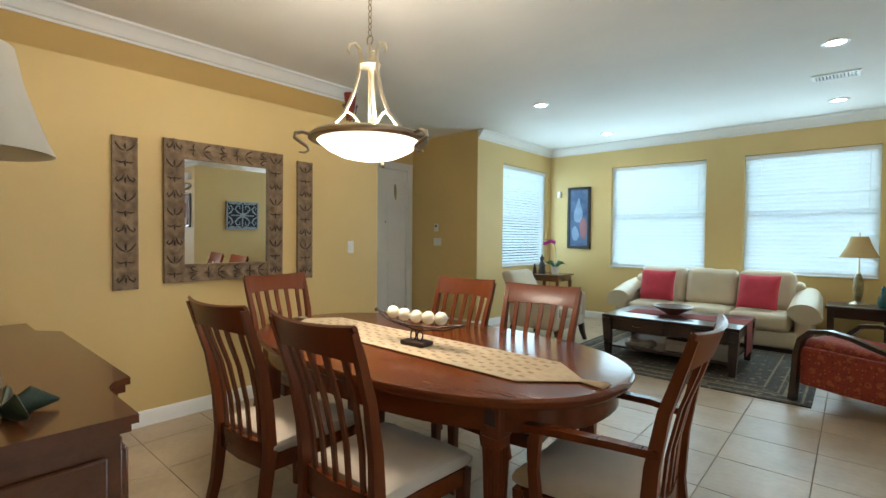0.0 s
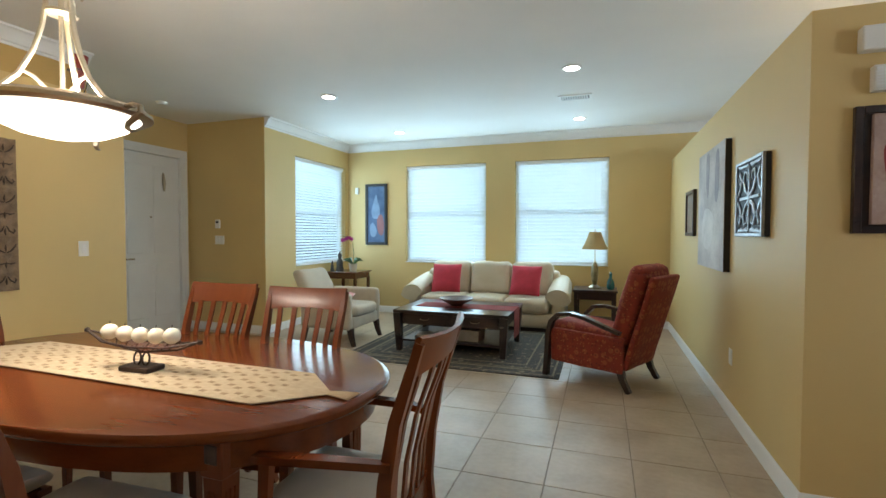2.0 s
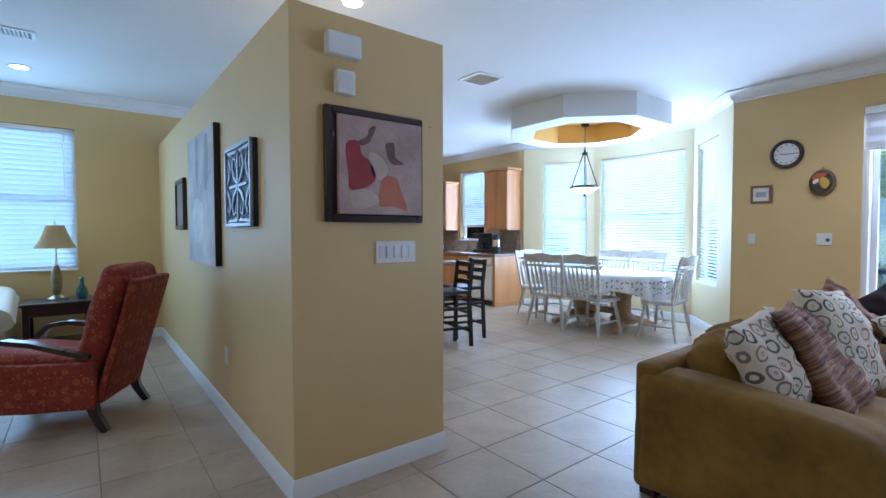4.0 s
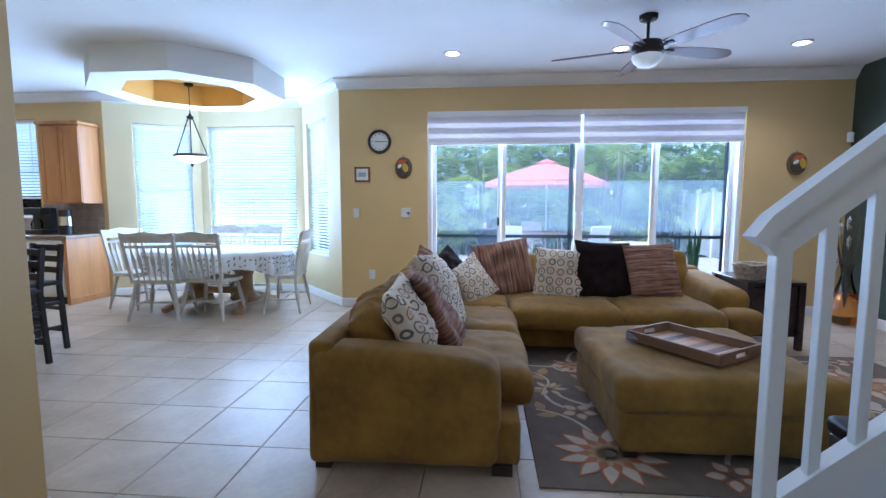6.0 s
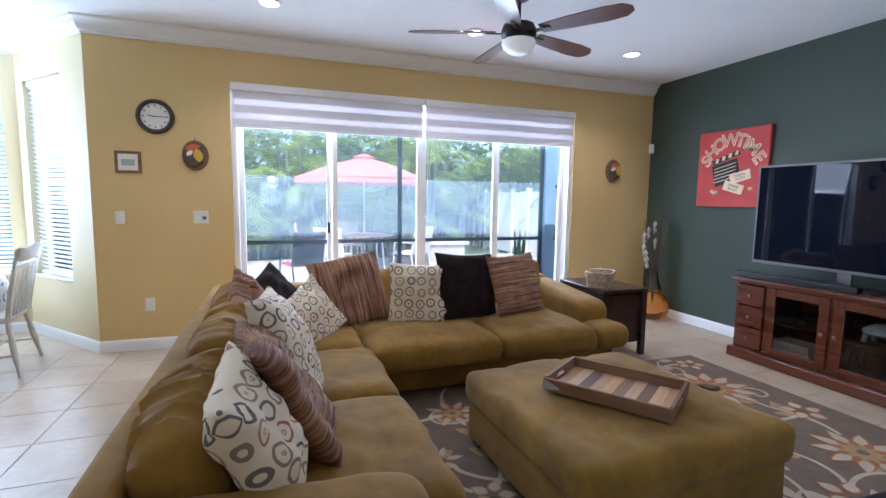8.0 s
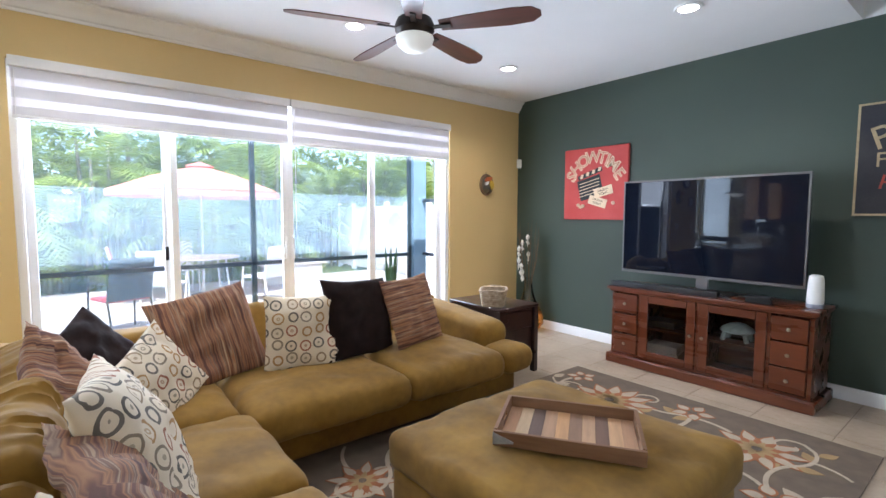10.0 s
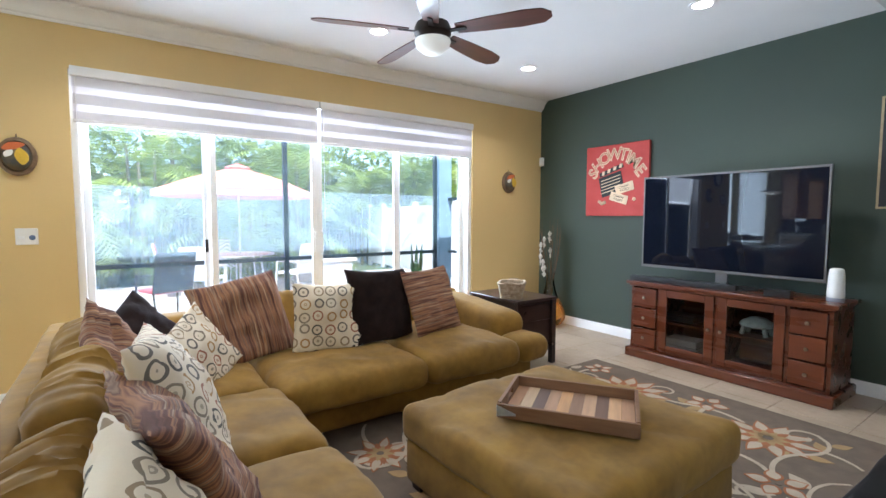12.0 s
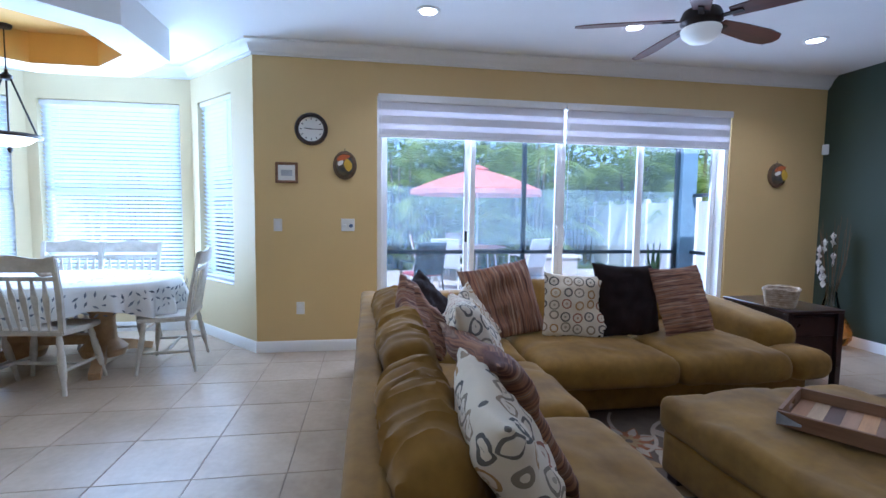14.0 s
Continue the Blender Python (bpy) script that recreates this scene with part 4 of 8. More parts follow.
# wall vase on the ledge
M["redglass"] = mat("dark_red_ceramic", (0.26, 0.030, 0.016), 0.3, 0.25, 9, 0.01, 90, coat=0.4)
vs = thing("ledge_vase", "dark red tapered vase in a black wire stand on the ledge", "vase", pose(-3.30, 3.33, LEDGE))
part("vase", lathe([(0, 0.05), (0.030, 0.05), (0.036, 0.10), (0.05, 0.20), (0.062, 0.30), (0.056, 0.30), (0.044, 0.20), (0, 0.12)], 20), "redglass", vs)
for k in range(3):
    a = k * 2.1 + 0.5
    part("wire_leg", tube([(0.02 * math.cos(a), 0.02 * math.sin(a), 0.0), (0.045 * math.cos(a), 0.045 * math.sin(a), 0.05), (0.072 * math.cos(a), 0.072 * math.sin(a), 0.18)], 0.004, 6), "black", vs)
part("wire_ring", tube([(0.072 * math.cos(a), 0.072 * math.sin(a), 0.18) for a in [q * math.pi / 8 for q in range(16)]], 0.004, 6, closed=True), "black", vs)
part("foot", lathe([(0, 0), (0.032, 0), (0.026, 0.012), (0, 0.014)], 14), "black", vs)

# sideboard with lamp
structure("wall_dining_niche", B((-3.21, 0.13, 0, -0.35, 0.33, CEIL)), "yellow")
sb = thing("sideboard", "dark mahogany sideboard with stepped moulded top", "sideboard", pose(-1.56, 0.35, 0))
bm = bmesh.new()
for f, z0, z1 in ((0.0, 0.895, 0.915), (-0.012, 0.875, 0.895), (-0.03, 0.855, 0.875)):
    out = [(-0.80 - f, 0), (0.80 + f, 0), (0.80 + f, 0.46 + f), (0.64, 0.46 + f)] + [(0.56 - 0.09 * math.sin(a), 0.46 + 0.07 * (1 - math.cos(a)) + f) for a in (0, 0.4, 0.8, 1.2, 1.57)] + [(-0.47, 0.53 + f), (-0.56, 0.46 + f), (-0.80 - f, 0.46 + f)]
    prism(out, z0, z1, bm)
part("top", bm, "mahog", sb)
part("body", B((-0.75, 0.005, 0.10, 0.75, 0.44, 0.855), bevel=0.004), "mahog", sb)
for i in range(4):
    x = -0.56 + i * 0.373
    d = part("door", B((x - 0.17, 0.438, 0.14, x + 0.17, 0.458, 0.60), bevel=0.006), "mahog", sb)
    part("handle", lathe([(0, 0.028), (0.012, 0.024), (0.006, 0.008), (0.006, 0)], 10), "nickel", d).matrix_local = pose(x + 0.12, 0.458, 0.40, -90)
    d = part("drawer", B((x - 0.17, 0.438, 0.64, x + 0.17, 0.458, 0.82), bevel=0.006), "mahog", sb)
    part("handle", lathe([(0, 0.028), (0.012, 0.024), (0.006, 0.008), (0.006, 0)], 10), "nickel", d).matrix_local = pose(x, 0.458, 0.73, -90)
part("side_panel", B((0.75, 0.03, 0.14, 0.764, 0.41, 0.82), bevel=0.006), "mahog", sb)
part("plinth", B((-0.77, 0.01, 0, 0.77, 0.455, 0.10), bevel=0.008), "mahog", sb)
M["lampshade"] = mat("white_lampshade_cloth", (0.72, 0.66, 0.56), 0.9, 0.05, 9, 0.02, 260, translucent=0.3)
bl = thing("buffet_lamp", "table lamp with white bell shade on the sideboard", "lamp", pose(-1.25, 0.545, 0.915))
part("shade", lathe([(0.200, 0.615), (0.185, 0.650), (0.160, 0.72), (0.135, 0.80), (0.118, 0.89), (0.114, 0.89), (0.131, 0.80), (0.156, 0.72), (0.181, 0.65), (0.196, 0.615)], 32), "lampshade", bl, "white bell lampshade")
part("base", lathe([(0, 0), (0.085, 0), (0.085, 0.02), (0.03, 0.05), (0.05, 0.14), (0.062, 0.22), (0.04, 0.32), (0.018, 0.40), (0.012, 0.62), (0, 0.62)], 24), "nickel", bl)
part("harp", tube([(0.0, 0, 0.60), (0.045, 0, 0.70), (0.0, 0, 0.88)], 0.003, 6), "brass", bl)
dish = thing("leaf_dish", "dark green metal leaf ornament on the sideboard", "ornament", pose(-0.95, 0.60, 0.915, 0, 0, 20))
M["patina"] = mat("green_patina_metal", (0.035, 0.050, 0.032), 0.5, 0.4, 30, 0.04, 160, metal=0.4)
for k in range(5):
    a = k * 1.25
    part("leaf", tube([(0, 0, 0.012), (0.05 * math.cos(a), 0.05 * math.sin(a), 0.030), (0.10 * math.cos(a), 0.10 * math.sin(a), 0.016)], [0.012, 0.030, 0.004], 8, flat=0.35), "patina", dish)

# ---- living room ----
def pattern_mat(name, base, spots, scale, rough=0.85, thr=0.5, fine=250, bump=0.03):
    """Cloth with a figured weave: rounded spots of another colour over a base."""
    m = mat(name, base, rough, 0.12, 6, bump, fine)
    n, ln = m.node_tree.nodes, m.node_tree.links
    bs = n["Principled BSDF"]
    old = bs.inputs["Base Color"].links[0].from_socket
    tc = n.new("ShaderNodeTexCoord")
    for k, (col, sc, th) in enumerate(spots):
        vo = n.new("ShaderNodeTexVoronoi")
        vo.inputs["Scale"].default_value = scale * sc
        vo.inputs["Randomness"].default_value = 0.55
        ln.new(tc.outputs["Object"], vo.inputs["Vector"])
        mr = n.new("ShaderNodeMapRange")
        mr.inputs["From Min"].default_value, mr.inputs["From Max"].default_value = th, th + 0.06
        mr.inputs["To Min"].default_value, mr.inputs["To Max"].default_value = 0.85, 0.0
        ln.new(vo.outputs["Distance"], mr.inputs["Value"])
        mx = n.new("ShaderNodeMix")
        mx.data_type = "RGBA"
        ln.new(mr.outputs[0], mx.inputs[0])
        ln.new(old, mx.inputs[6])
        mx.inputs[7].default_value = rgb(col)
        old = mx.outputs[2]
    ln.new(old, bs.inputs["Base Color"])
    return m


M["recliner"] = pattern_mat("red_patterned_upholstery", (0.24, 0.032, 0.016), [((0.34, 0.085, 0.032), 1.7, 0.34), ((0.15, 0.022, 0.014), 2.9, 0.20), ((0.42, 0.17, 0.06), 3.3, 0.13)], 9)
M["rugdark"] = pattern_mat("dark_oriental_rug_pile", (0.060, 0.058, 0.050), [((0.26, 0.215, 0.14), 1.0, 0.20), ((0.030, 0.034, 0.040), 1.9, 0.30), ((0.13, 0.06, 0.035), 2.6, 0.14), ((0.33, 0.28, 0.19), 3.3, 0.11)], 9, 0.95)
M["rugline"] = mat("tan_rug_border", (0.23, 0.195, 0.13), 0.95, 0.25, 14, 0.05, 260)

rug = thing("area_rug", "dark green and tan oriental rug with striped border", "rug", pose(-0.94, 6.24, 0))
part("rug_field", B((-1.16, -1.12, 0, 1.16, 1.12, 0.011), bevel=0.003), "rugdark", rug)
for k, (d, w) in enumerate(((0.05, 0.018), (0.17, 0.030), (0.23, 0.012), (0.34, 0.018))):
    x, y = 1.16 - d, 1.12 - d
    for q in ((-x, -y, x, -y + w), (-x, y - w, x, y), (-x, -y + w, -x + w, y - w), (x - w, -y + w, x, y - w)):
        part("border_stripe", B((q[0], q[1], 0.010, q[2], q[3], 0.0125)), "rugline", rug)


def sofa3(m):
    so = thing("leather_sofa", "cream leather three-seat sofa with rolled arms", "sofa", m)
    part("base", rounded(-0.98, -0.38, 0.06, 0.98, 0.36, 0.26, 0.03, 3, 1, 0.002), "leather", so)
    part("plinth", B((-0.95, -0.35, 0, 0.95, 0.35, 0.065)), "espresso", so)
    part("back_frame", rounded(-1.02, 0.20, 0.20, 1.02, 0.42, 0.80, 0.07, 4, 2, 0.004), "leather", so)
    for i in range(3):
        x = -0.62 + i * 0.62
        part("seat_cushion", move(rounded(-0.308, -0.42, 0.25, 0.308, 0.22, 0.455, 0.065, 4, i, 0.006), pose(x, 0, 0)), "leather", so)
        part("back_cushion", move(rounded(-0.308, -0.11, 0, 0.308, 0.11, 0.50, 0.085, 5, i + 5, 0.008), pose(x, 0.17, 0.43, -13, 0, 0)), "leather", so)
    for s in (-1, 1):
        bm = bmesh.new()
        rows = []
        for k in range(9):
            t = k / 8
            y = -0.43 + 0.80 * t
            zc = 0.545 + 0.10 * t - 0.06 * (1 - t) ** 2
            r = 0.105 + 0.03 * (1 - t)
            ring = []
            for a in range(18):
                an = 2 * math.pi * a / 18
                px, pz = r * 1.15 * math.cos(an), r * math.sin(an)
                ring.append(bm.verts.new((s * 1.04 + px + (s * 0.03 if pz < 0 else 0), y, zc + pz * 0.85)))
            rows.append(ring)
        for a, b in zip(rows, rows[1:]):
            for q in range(18):
                bm.faces.new((a[q], a[(q + 1) % 18], b[(q + 1) % 18], b[q]))
        bm.faces.new(rows[0][::-1]), bm.faces.new(rows[-1])
        part("arm_roll", bm, "leather", so, smooth=60)
        part("arm_side", rounded(s * 1.04 - 0.085, -0.36, 0.06, s * 1.04 + 0.085, 0.36, 0.53, 0.04, 3, s, 0.003), "leather", so)
    return so


sofa3(pose(-1.01, 7.50, 0))
for x, a in ((-1.62, 6), (-0.44, -8)):
    p = thing("throw_pillow", "crimson square throw pillow on the leather sofa", "pillow", pose(x, 7.38, 0.46, 68, 0, a), "crimson sofa pillows")
    part("cover", move(cushion(0.44, 0.44, 0.13, 10, 10, 0.5, x, 0.006), pose(0, 0.21, 0)), "redcloth", p)

ct = thing("coffee_table", "dark wood coffee table with drawers and lower shelf", "coffee table", pose(-1.0, 6.05, 0.0125))
part("top", B((-0.66, -0.48, 0.435, 0.66, 0.48, 0.47), bevel=0.008, seg=2), "espresso", ct)
part("apron", B((-0.60, -0.42, 0.30, 0.60, 0.42, 0.435), bevel=0.003), "espresso", ct)
for x in (-0.29, 0.29):
    d = part("drawer", B((x - 0.26, -0.432, 0.315, x + 0.26, -0.418, 0.422), bevel=0.003), "espresso", ct)
    part("handle", tube([(x - 0.05, -0.432, 0.372), (x - 0.04, -0.455, 0.366), (x, -0.460, 0.362), (x + 0.04, -0.455, 0.366), (x + 0.05, -0.432, 0.372)], 0.005, 7), "nickel", d)
part("shelf", B((-0.58, -0.40, 0.10, 0.58, 0.40, 0.125), bevel=0.003), "espresso", ct)
for sx in (-1, 1):
    for sy in (-1, 1):
        part("leg", bar([(sx * 0.615, sy * 0.44, 0.435), (sx * 0.605, sy * 0.43, 0.20), (sx * 0.60, sy * 0.425, 0)], [0.085, 0.075, 0.055], [0.085, 0.075, 0.055], side=(1, 0, 0)), "espresso", ct)
rr = thing("table_runner", "red woven runner draped over the coffee table", "runner", pose(-1.0, 6.05, 0.0125))
bm = bmesh.new()
pts = [(-0.50, 0.474), (0.40, 0.474), (0.662, 0.474), (0.672, 0.462), (0.674, 0.30), (0.672, 0.16)]
for a, b in zip(pts, pts[1:]):
    va = [bm.verts.new((a[0], y, a[1])) for y in (-0.17, 0.17)]
    vb = [bm.verts.new((b[0], y, b[1])) for y in (-0.17, 0.17)]
    bm.faces.new((va[0], va[1], vb[1], vb[0]))
bmesh.ops.remove_doubles(bm, verts=bm.verts[:], dist=1e-4)
bmesh.ops.solidify(bm, geom=bm.faces[:], thickness=-0.003)
part("cloth", bm, "redrunner", rr)
M["woodbowl"] = wood("brown_wood_bowl", (0.055, 0.025, 0.015), (0.14, 0.07, 0.04), 0.4, 16, 2)
wb = thing("wooden_bowl", "wide shallow brown wooden bowl on the runner", "bowl", pose(-1.05, 6.05, 0.49))
part("bowl", lathe([(0, 0), (0.07, 0), (0.08, 0.012), (0.15, 0.05), (0.205, 0.085), (0.198, 0.090), (0.14, 0.058), (0.06, 0.022), (0, 0.018)], 32), "woodbowl", wb)
mg = [("magazine", (0.42, 0.40, 0.38)), ("magazine", (0.18, 0.20, 0.22)), ("magazine", (0.45, 0.38, 0.30))]
for i, (nm, c) in enumerate(mg):
    mm = mat("printed_cover", c, 0.35, 0.2, 12, 0.0, 60)
    solo(nm, B((-0.14, -0.105, 0, 0.14, 0.105, 0.012), bevel=0.002), mm, "stack of magazines under the coffee table", "magazine", pose(-1.33, 5.86, 0.1375 + i * 0.0125, 0, 0, 12 * i - 8), "magazines under the coffee table")
bx = thing("storage_box", "grey cardboard keepsake box under the coffee table", "box", pose(-0.86, 5.86, 0.1375, 0, 0, -5))
M["greycard"] = mat("grey_cardboard", (0.28, 0.25, 0.22), 0.8, 0.15, 12, 0.02, 120)
part("body", B((-0.17, -0.11, 0, 0.17, 0.11, 0.10), bevel=0.004), "greycard", bx)
part("lid", B((-0.175, -0.115, 0.08, 0.175, 0.115, 0.125), bevel=0.004), "greycard", bx)


def recliner(m):
    """Faces local +y."""
    rc = thing("recliner", "red patterned pushback recliner with dark bentwood arms", "recliner", m)
    part("seat_base", rounded(-0.27, -0.28, 0.16, 0.27, 0.36, 0.40, 0.04, 3, 4, 0.004), "recliner", rc)
    part("seat_cushion", move(rounded(-0.265, -0.26, 0, 0.265, 0.40, 0.13, 0.055, 4, 6, 0.006), pose(0, 0, 0.37, 4, 0, 0)), "recliner", rc)
    for s in (-1, 1):
        part("side_panel", rounded(s * 0.30 - 0.03, -0.34, 0.15, s * 0.30 + 0.03, 0.36, 0.46, 0.02, 2, s, 0.002), "recliner", rc)
        part("armrest", bar([(s * 0.335, 0.40, 0), (s * 0.335, 0.385, 0.20), (s * 0.335, 0.375, 0.40), (s * 0.335, 0.345, 0.52), (s * 0.335, 0.27, 0.595), (s * 0.335, 0.14, 0.615), (s * 0.335, 0.0, 0.595), (s * 0.335, -0.16, 0.545), (s * 0.335, -0.32, 0.50)], [0.055, 0.055, 0.055, 0.058, 0.062, 0.066, 0.064, 0.058, 0.05], [0.05, 0.045, 0.042, 0.04, 0.034, 0.030, 0.030, 0.030, 0.028], side=(1, 0, 0)), "espresso", rc)
        part("back_leg", bar([(s * 0.29, -0.30, 0.20), (s * 0.295, -0.33, 0.10), (s * 0.30, -0.39, 0)], 0.045, [0.07, 0.05, 0.04], side=(1, 0, 0)), "espresso", rc)
    part("backrest", move(rounded(-0.285, -0.085, 0, 0.285, 0.085, 0.68, 0.06, 4, 8, 0.008), pose(0, -0.25, 0.38, 16, 0, 0)), "recliner", rc)
    part("head_roll", move(rounded(-0.28, -0.06, 0, 0.28, 0.09, 0.20, 0.06, 4, 9, 0.006), pose(0, -0.395, 0.875, 16, 0, 0)), "recliner", rc)
    part("back_panel", move(rounded(-0.29, -0.10, 0, 0.29, -0.05, 0.84, 0.02, 2, 3, 0.003), pose(0, -0.260, 0.20, 16, 0, 0)), "recliner", rc)
    return rc


fwd = Vector((-0.89, 0.45))
recliner(pose(0.60, 5.36, 0, 0, 0, math.degrees(math.atan2(-fwd.x, fwd.y))))


def armchair(m):
    ac = thing("armchair", "beige upholstered armchair with dark tapered legs", "armchair", m)
    part("seat_base", rounded(-0.33, -0.34, 0.20, 0.33, 0.36, 0.34, 0.03, 3, 1, 0.003), "beige", ac)
    part("seat_cushion", rounded(-0.27, -0.26, 0.33, 0.27, 0.385, 0.47, 0.055, 4, 2, 0.006), "beige", ac)
    bm = rounded(-0.32, -0.075, 0, 0.32, 0.075, 0.56, 0.06, 4, 5, 0.005)
    for v in bm.verts:
        v.co.y -= 0.10 * max(0, (v.co.z - 0.30)) / 0.26
        v.co.x *= 1 - 0.10 * (v.co.z / 0.56) ** 2
    part("backrest", move(bm, pose(0, -0.30, 0.34, 8, 0, 0)), "beige", ac)
    for s in (-1, 1):
        part("arm", rounded(s * 0.355 - 0.055, -0.32, 0.20, s * 0.355 + 0.055, 0.36, 0.63, 0.045, 4, s, 0.004), "beige", ac)
        part("front_leg", bar([(s * 0.33, 0.33, 0.21), (s * 0.335, 0.35, 0.10), (s * 0.34, 0.385, 0)], [0.065, 0.05, 0.04], [0.065, 0.05, 0.04], side=(1, 0, 0)), "espresso", ac)
        part("back_leg", bar([(s * 0.31, -0.30, 0.21), (s * 0.315, -0.34, 0)], [0.06, 0.04], [0.06, 0.04], side=(1, 0, 0)), "espresso", ac)
    return ac


armchair(pose(-2.56, 5.94, 0, 0, 0, -90))
p = thing("throw_pillow", "pink and white striped pillow on the armchair", "pillow", pose(-2.55, 5.86, 0.47, 12, 0, -80))
M["pinkstripe"] = mat("pink_striped_cloth", (0.58, 0.10, 0.12), 0.85, scale=20, fine=200, bump=0.03, alt=(0.72, 0.55, 0.50), stretch=(1, 0.05, 1))
part("cover", cushion(0.40, 0.36, 0.12, 9, 9, 0.5, 2), "pinkstripe", p)

# corner table with orchid
dt = thing("corner_table", "small dark wood corner table beside the window", "table", pose(-3.30, 7.42, 0))
part("top", B((-0.28, -0.26, 0.715, 0.28, 0.26, 0.74), bevel=0.006), "mahog", dt)
part("apron", B((-0.25, -0.23, 0.63, 0.25, 0.23, 0.715)), "mahog", dt)
for sx in (-1, 1):
    for sy in (-1, 1):
        part("leg", bar([(sx * 0.235, sy * 0.215, 0.64), (sx * 0.235, sy * 0.215, 0)], [0.042, 0.026], [0.042, 0.026], side=(1, 0, 0)), "mahog", dt)
M["leaf"] = mat("orchid_leaf", (0.030, 0.085, 0.020), 0.4, 0.3, 16, 0.01, 60)
M["petal"] = mat("magenta_petal", (0.42, 0.020, 0.22), 0.6, 0.2, 20, 0.01, 90, translucent=0.3)
M["stemgreen"] = mat("green_stem", (0.08, 0.14, 0.035), 0.6, 0.2, 12, 0.01, 60)
orch = thing("orchid_plant", "magenta orchid in a pale pot", "plant", pose(-3.20, 7.38, 0.74))
part("pot", lathe([(0, 0), (0.05, 0), (0.066, 0.12), (0.060, 0.12), (0, 0.10)], 20), "seat", orch)
for k in range(6):
    a = k * 1.05 + 0.3
    L = 0.16 + 0.03 * (k % 3)
    part("leaf", tube([(0, 0, 0.10), (0.45 * L * math.cos(a), 0.45 * L * math.sin(a), 0.19), (L * math.cos(a), L * math.sin(a), 0.17 + 0.02 * (k % 2))], [0.012, 0.034, 0.004], 8, flat=0.2), "leaf", orch)
stem = [(0, 0, 0.10), (0.02, -0.01, 0.30), (0.0, -0.02, 0.46), (-0.07, -0.04, 0.55), (-0.16, -0.06, 0.56)]
part("stem", tube(stem, 0.004, 6), "stemgreen", orch)
for k in range(6):
    c = Vector((-0.01 - 0.030 * k, -0.02 - 0.008 * k, 0.515 + 0.02 * math.sin(k)))
    bm = bmesh.new()
    for q in range(5):
        a = q * 2 * math.pi / 5 + k
        tube([c, c + Vector((0.018 * math.cos(a), -0.006, 0.018 * math.sin(a))), c + Vector((0.036 * math.cos(a), -0.002, 0.036 * math.sin(a)))], [0.004, 0.016, 0.003], 6, bm, flat=0.3)
    part("flower", bm, "petal", orch)
M["stoneblack"] = mat("dark_carved_stone", (0.035, 0.030, 0.028), 0.5, 0.3, 14, 0.03, 120)
solo("figurine", lathe([(0, 0), (0.06, 0), (0.065, 0.03), (0.05, 0.08), (0.055, 0.13), (0.035, 0.18), (0.022, 0.20), (0.034, 0.235), (0.030, 0.265), (0.012, 0.285), (0.006, 0.31), (0, 0.315)], 20), "stoneblack", "dark seated carved stone figurine", "figurine", pose(-3.42, 7.34, 0.74))
solo("figurine", lathe([(0, 0), (0.03, 0), (0.034, 0.02), (0.022, 0.06), (0.026, 0.09), (0.014, 0.11), (0.018, 0.135), (0.006, 0.16), (0, 0.17)], 16), "stoneblack", "small dark carved stone figurine", "figurine", pose(-3.51, 7.26, 0.74))

# end table and lamp
et = thing("end_table", "dark wood end table with lower shelf", "end table", pose(0.50, 7.58, 0))
part("top", B((-0.29, -0.27, 0.555, 0.29, 0.27, 0.585), bevel=0.006), "espresso", et)
part("apron", B((-0.26, -0.24, 0.45, 0.26, 0.24, 0.555)), "espresso", et)
part("shelf", B((-0.24, -0.22, 0.14, 0.24, 0.22, 0.16)), "espresso", et)
for sx in (-1, 1):
    for sy in (-1, 1):
        part("leg", bar([(sx * 0.245, sy * 0.225, 0.556), (sx * 0.245, sy * 0.225, 0)], [0.055, 0.045], [0.055, 0.045], side=(1, 0, 0)), "espresso", et)
M["lampcream"] = mat("cream_lampshade", (0.62, 0.47, 0.24), 0.9, 0.06, 9, 0.02, 260, translucent=0.35)
M["marble"] = mat("green_gold_faux_marble", (0.14, 0.12, 0.055), 0.35, scale=14, fine=60, bump=0.01, alt=(0.40, 0.33, 0.17))
tl = thing("table_lamp", "table lamp with cream bell shade and mottled base", "lamp", pose(0.49, 7.60, 0.585))
part("foot", lathe([(0, 0), (0.095, 0), (0.095, 0.016), (0.06, 0.035), (0.03, 0.05), (0, 0.05)], 8), "nickel", tl)
part("column", lathe([(0, 0.05), (0.028, 0.05), (0.040, 0.10), (0.050, 0.20), (0.046, 0.28), (0.028, 0.34), (0.018, 0.36), (0, 0.36)], 20), "marble", tl, "mottled green and gold column")
part("neck", lathe([(0, 0.36), (0.022, 0.36), (0.012, 0.385), (0.008, 0.55), (0, 0.55)], 14), "brass", tl)
part("shade", lathe([(0.180, 0.545), (0.160, 0.58), (0.125, 0.65), (0.098, 0.72), (0.078, 0.785), (0.074, 0.785), (0.094, 0.72), (0.121, 0.65), (0.156, 0.58), (0.176, 0.545)], 28), "lampcream", tl, "cream bell lampshade")
part("finial", lathe([(0, 0.78), (0.010, 0.785), (0.006, 0.80), (0.012, 0.815), (0, 0.835)], 12), "brass", tl)
M["teal"] = mat("teal_glazed_ceramic", (0.02, 0.12, 0.13), 0.2, 0.3, 12, 0.01, 80, coat=0.5)
solo("bird_figurine", lathe([(0, 0), (0.04, 0), (0.055, 0.05), (0.045, 0.11), (0.022, 0.15), (0.018, 0.19), (0.024, 0.215), (0.010, 0.235), (0, 0.245)], 18), "teal", "teal glazed ceramic bird figurine on end table", "figurine", pose(0.70, 7.52, 0.585))

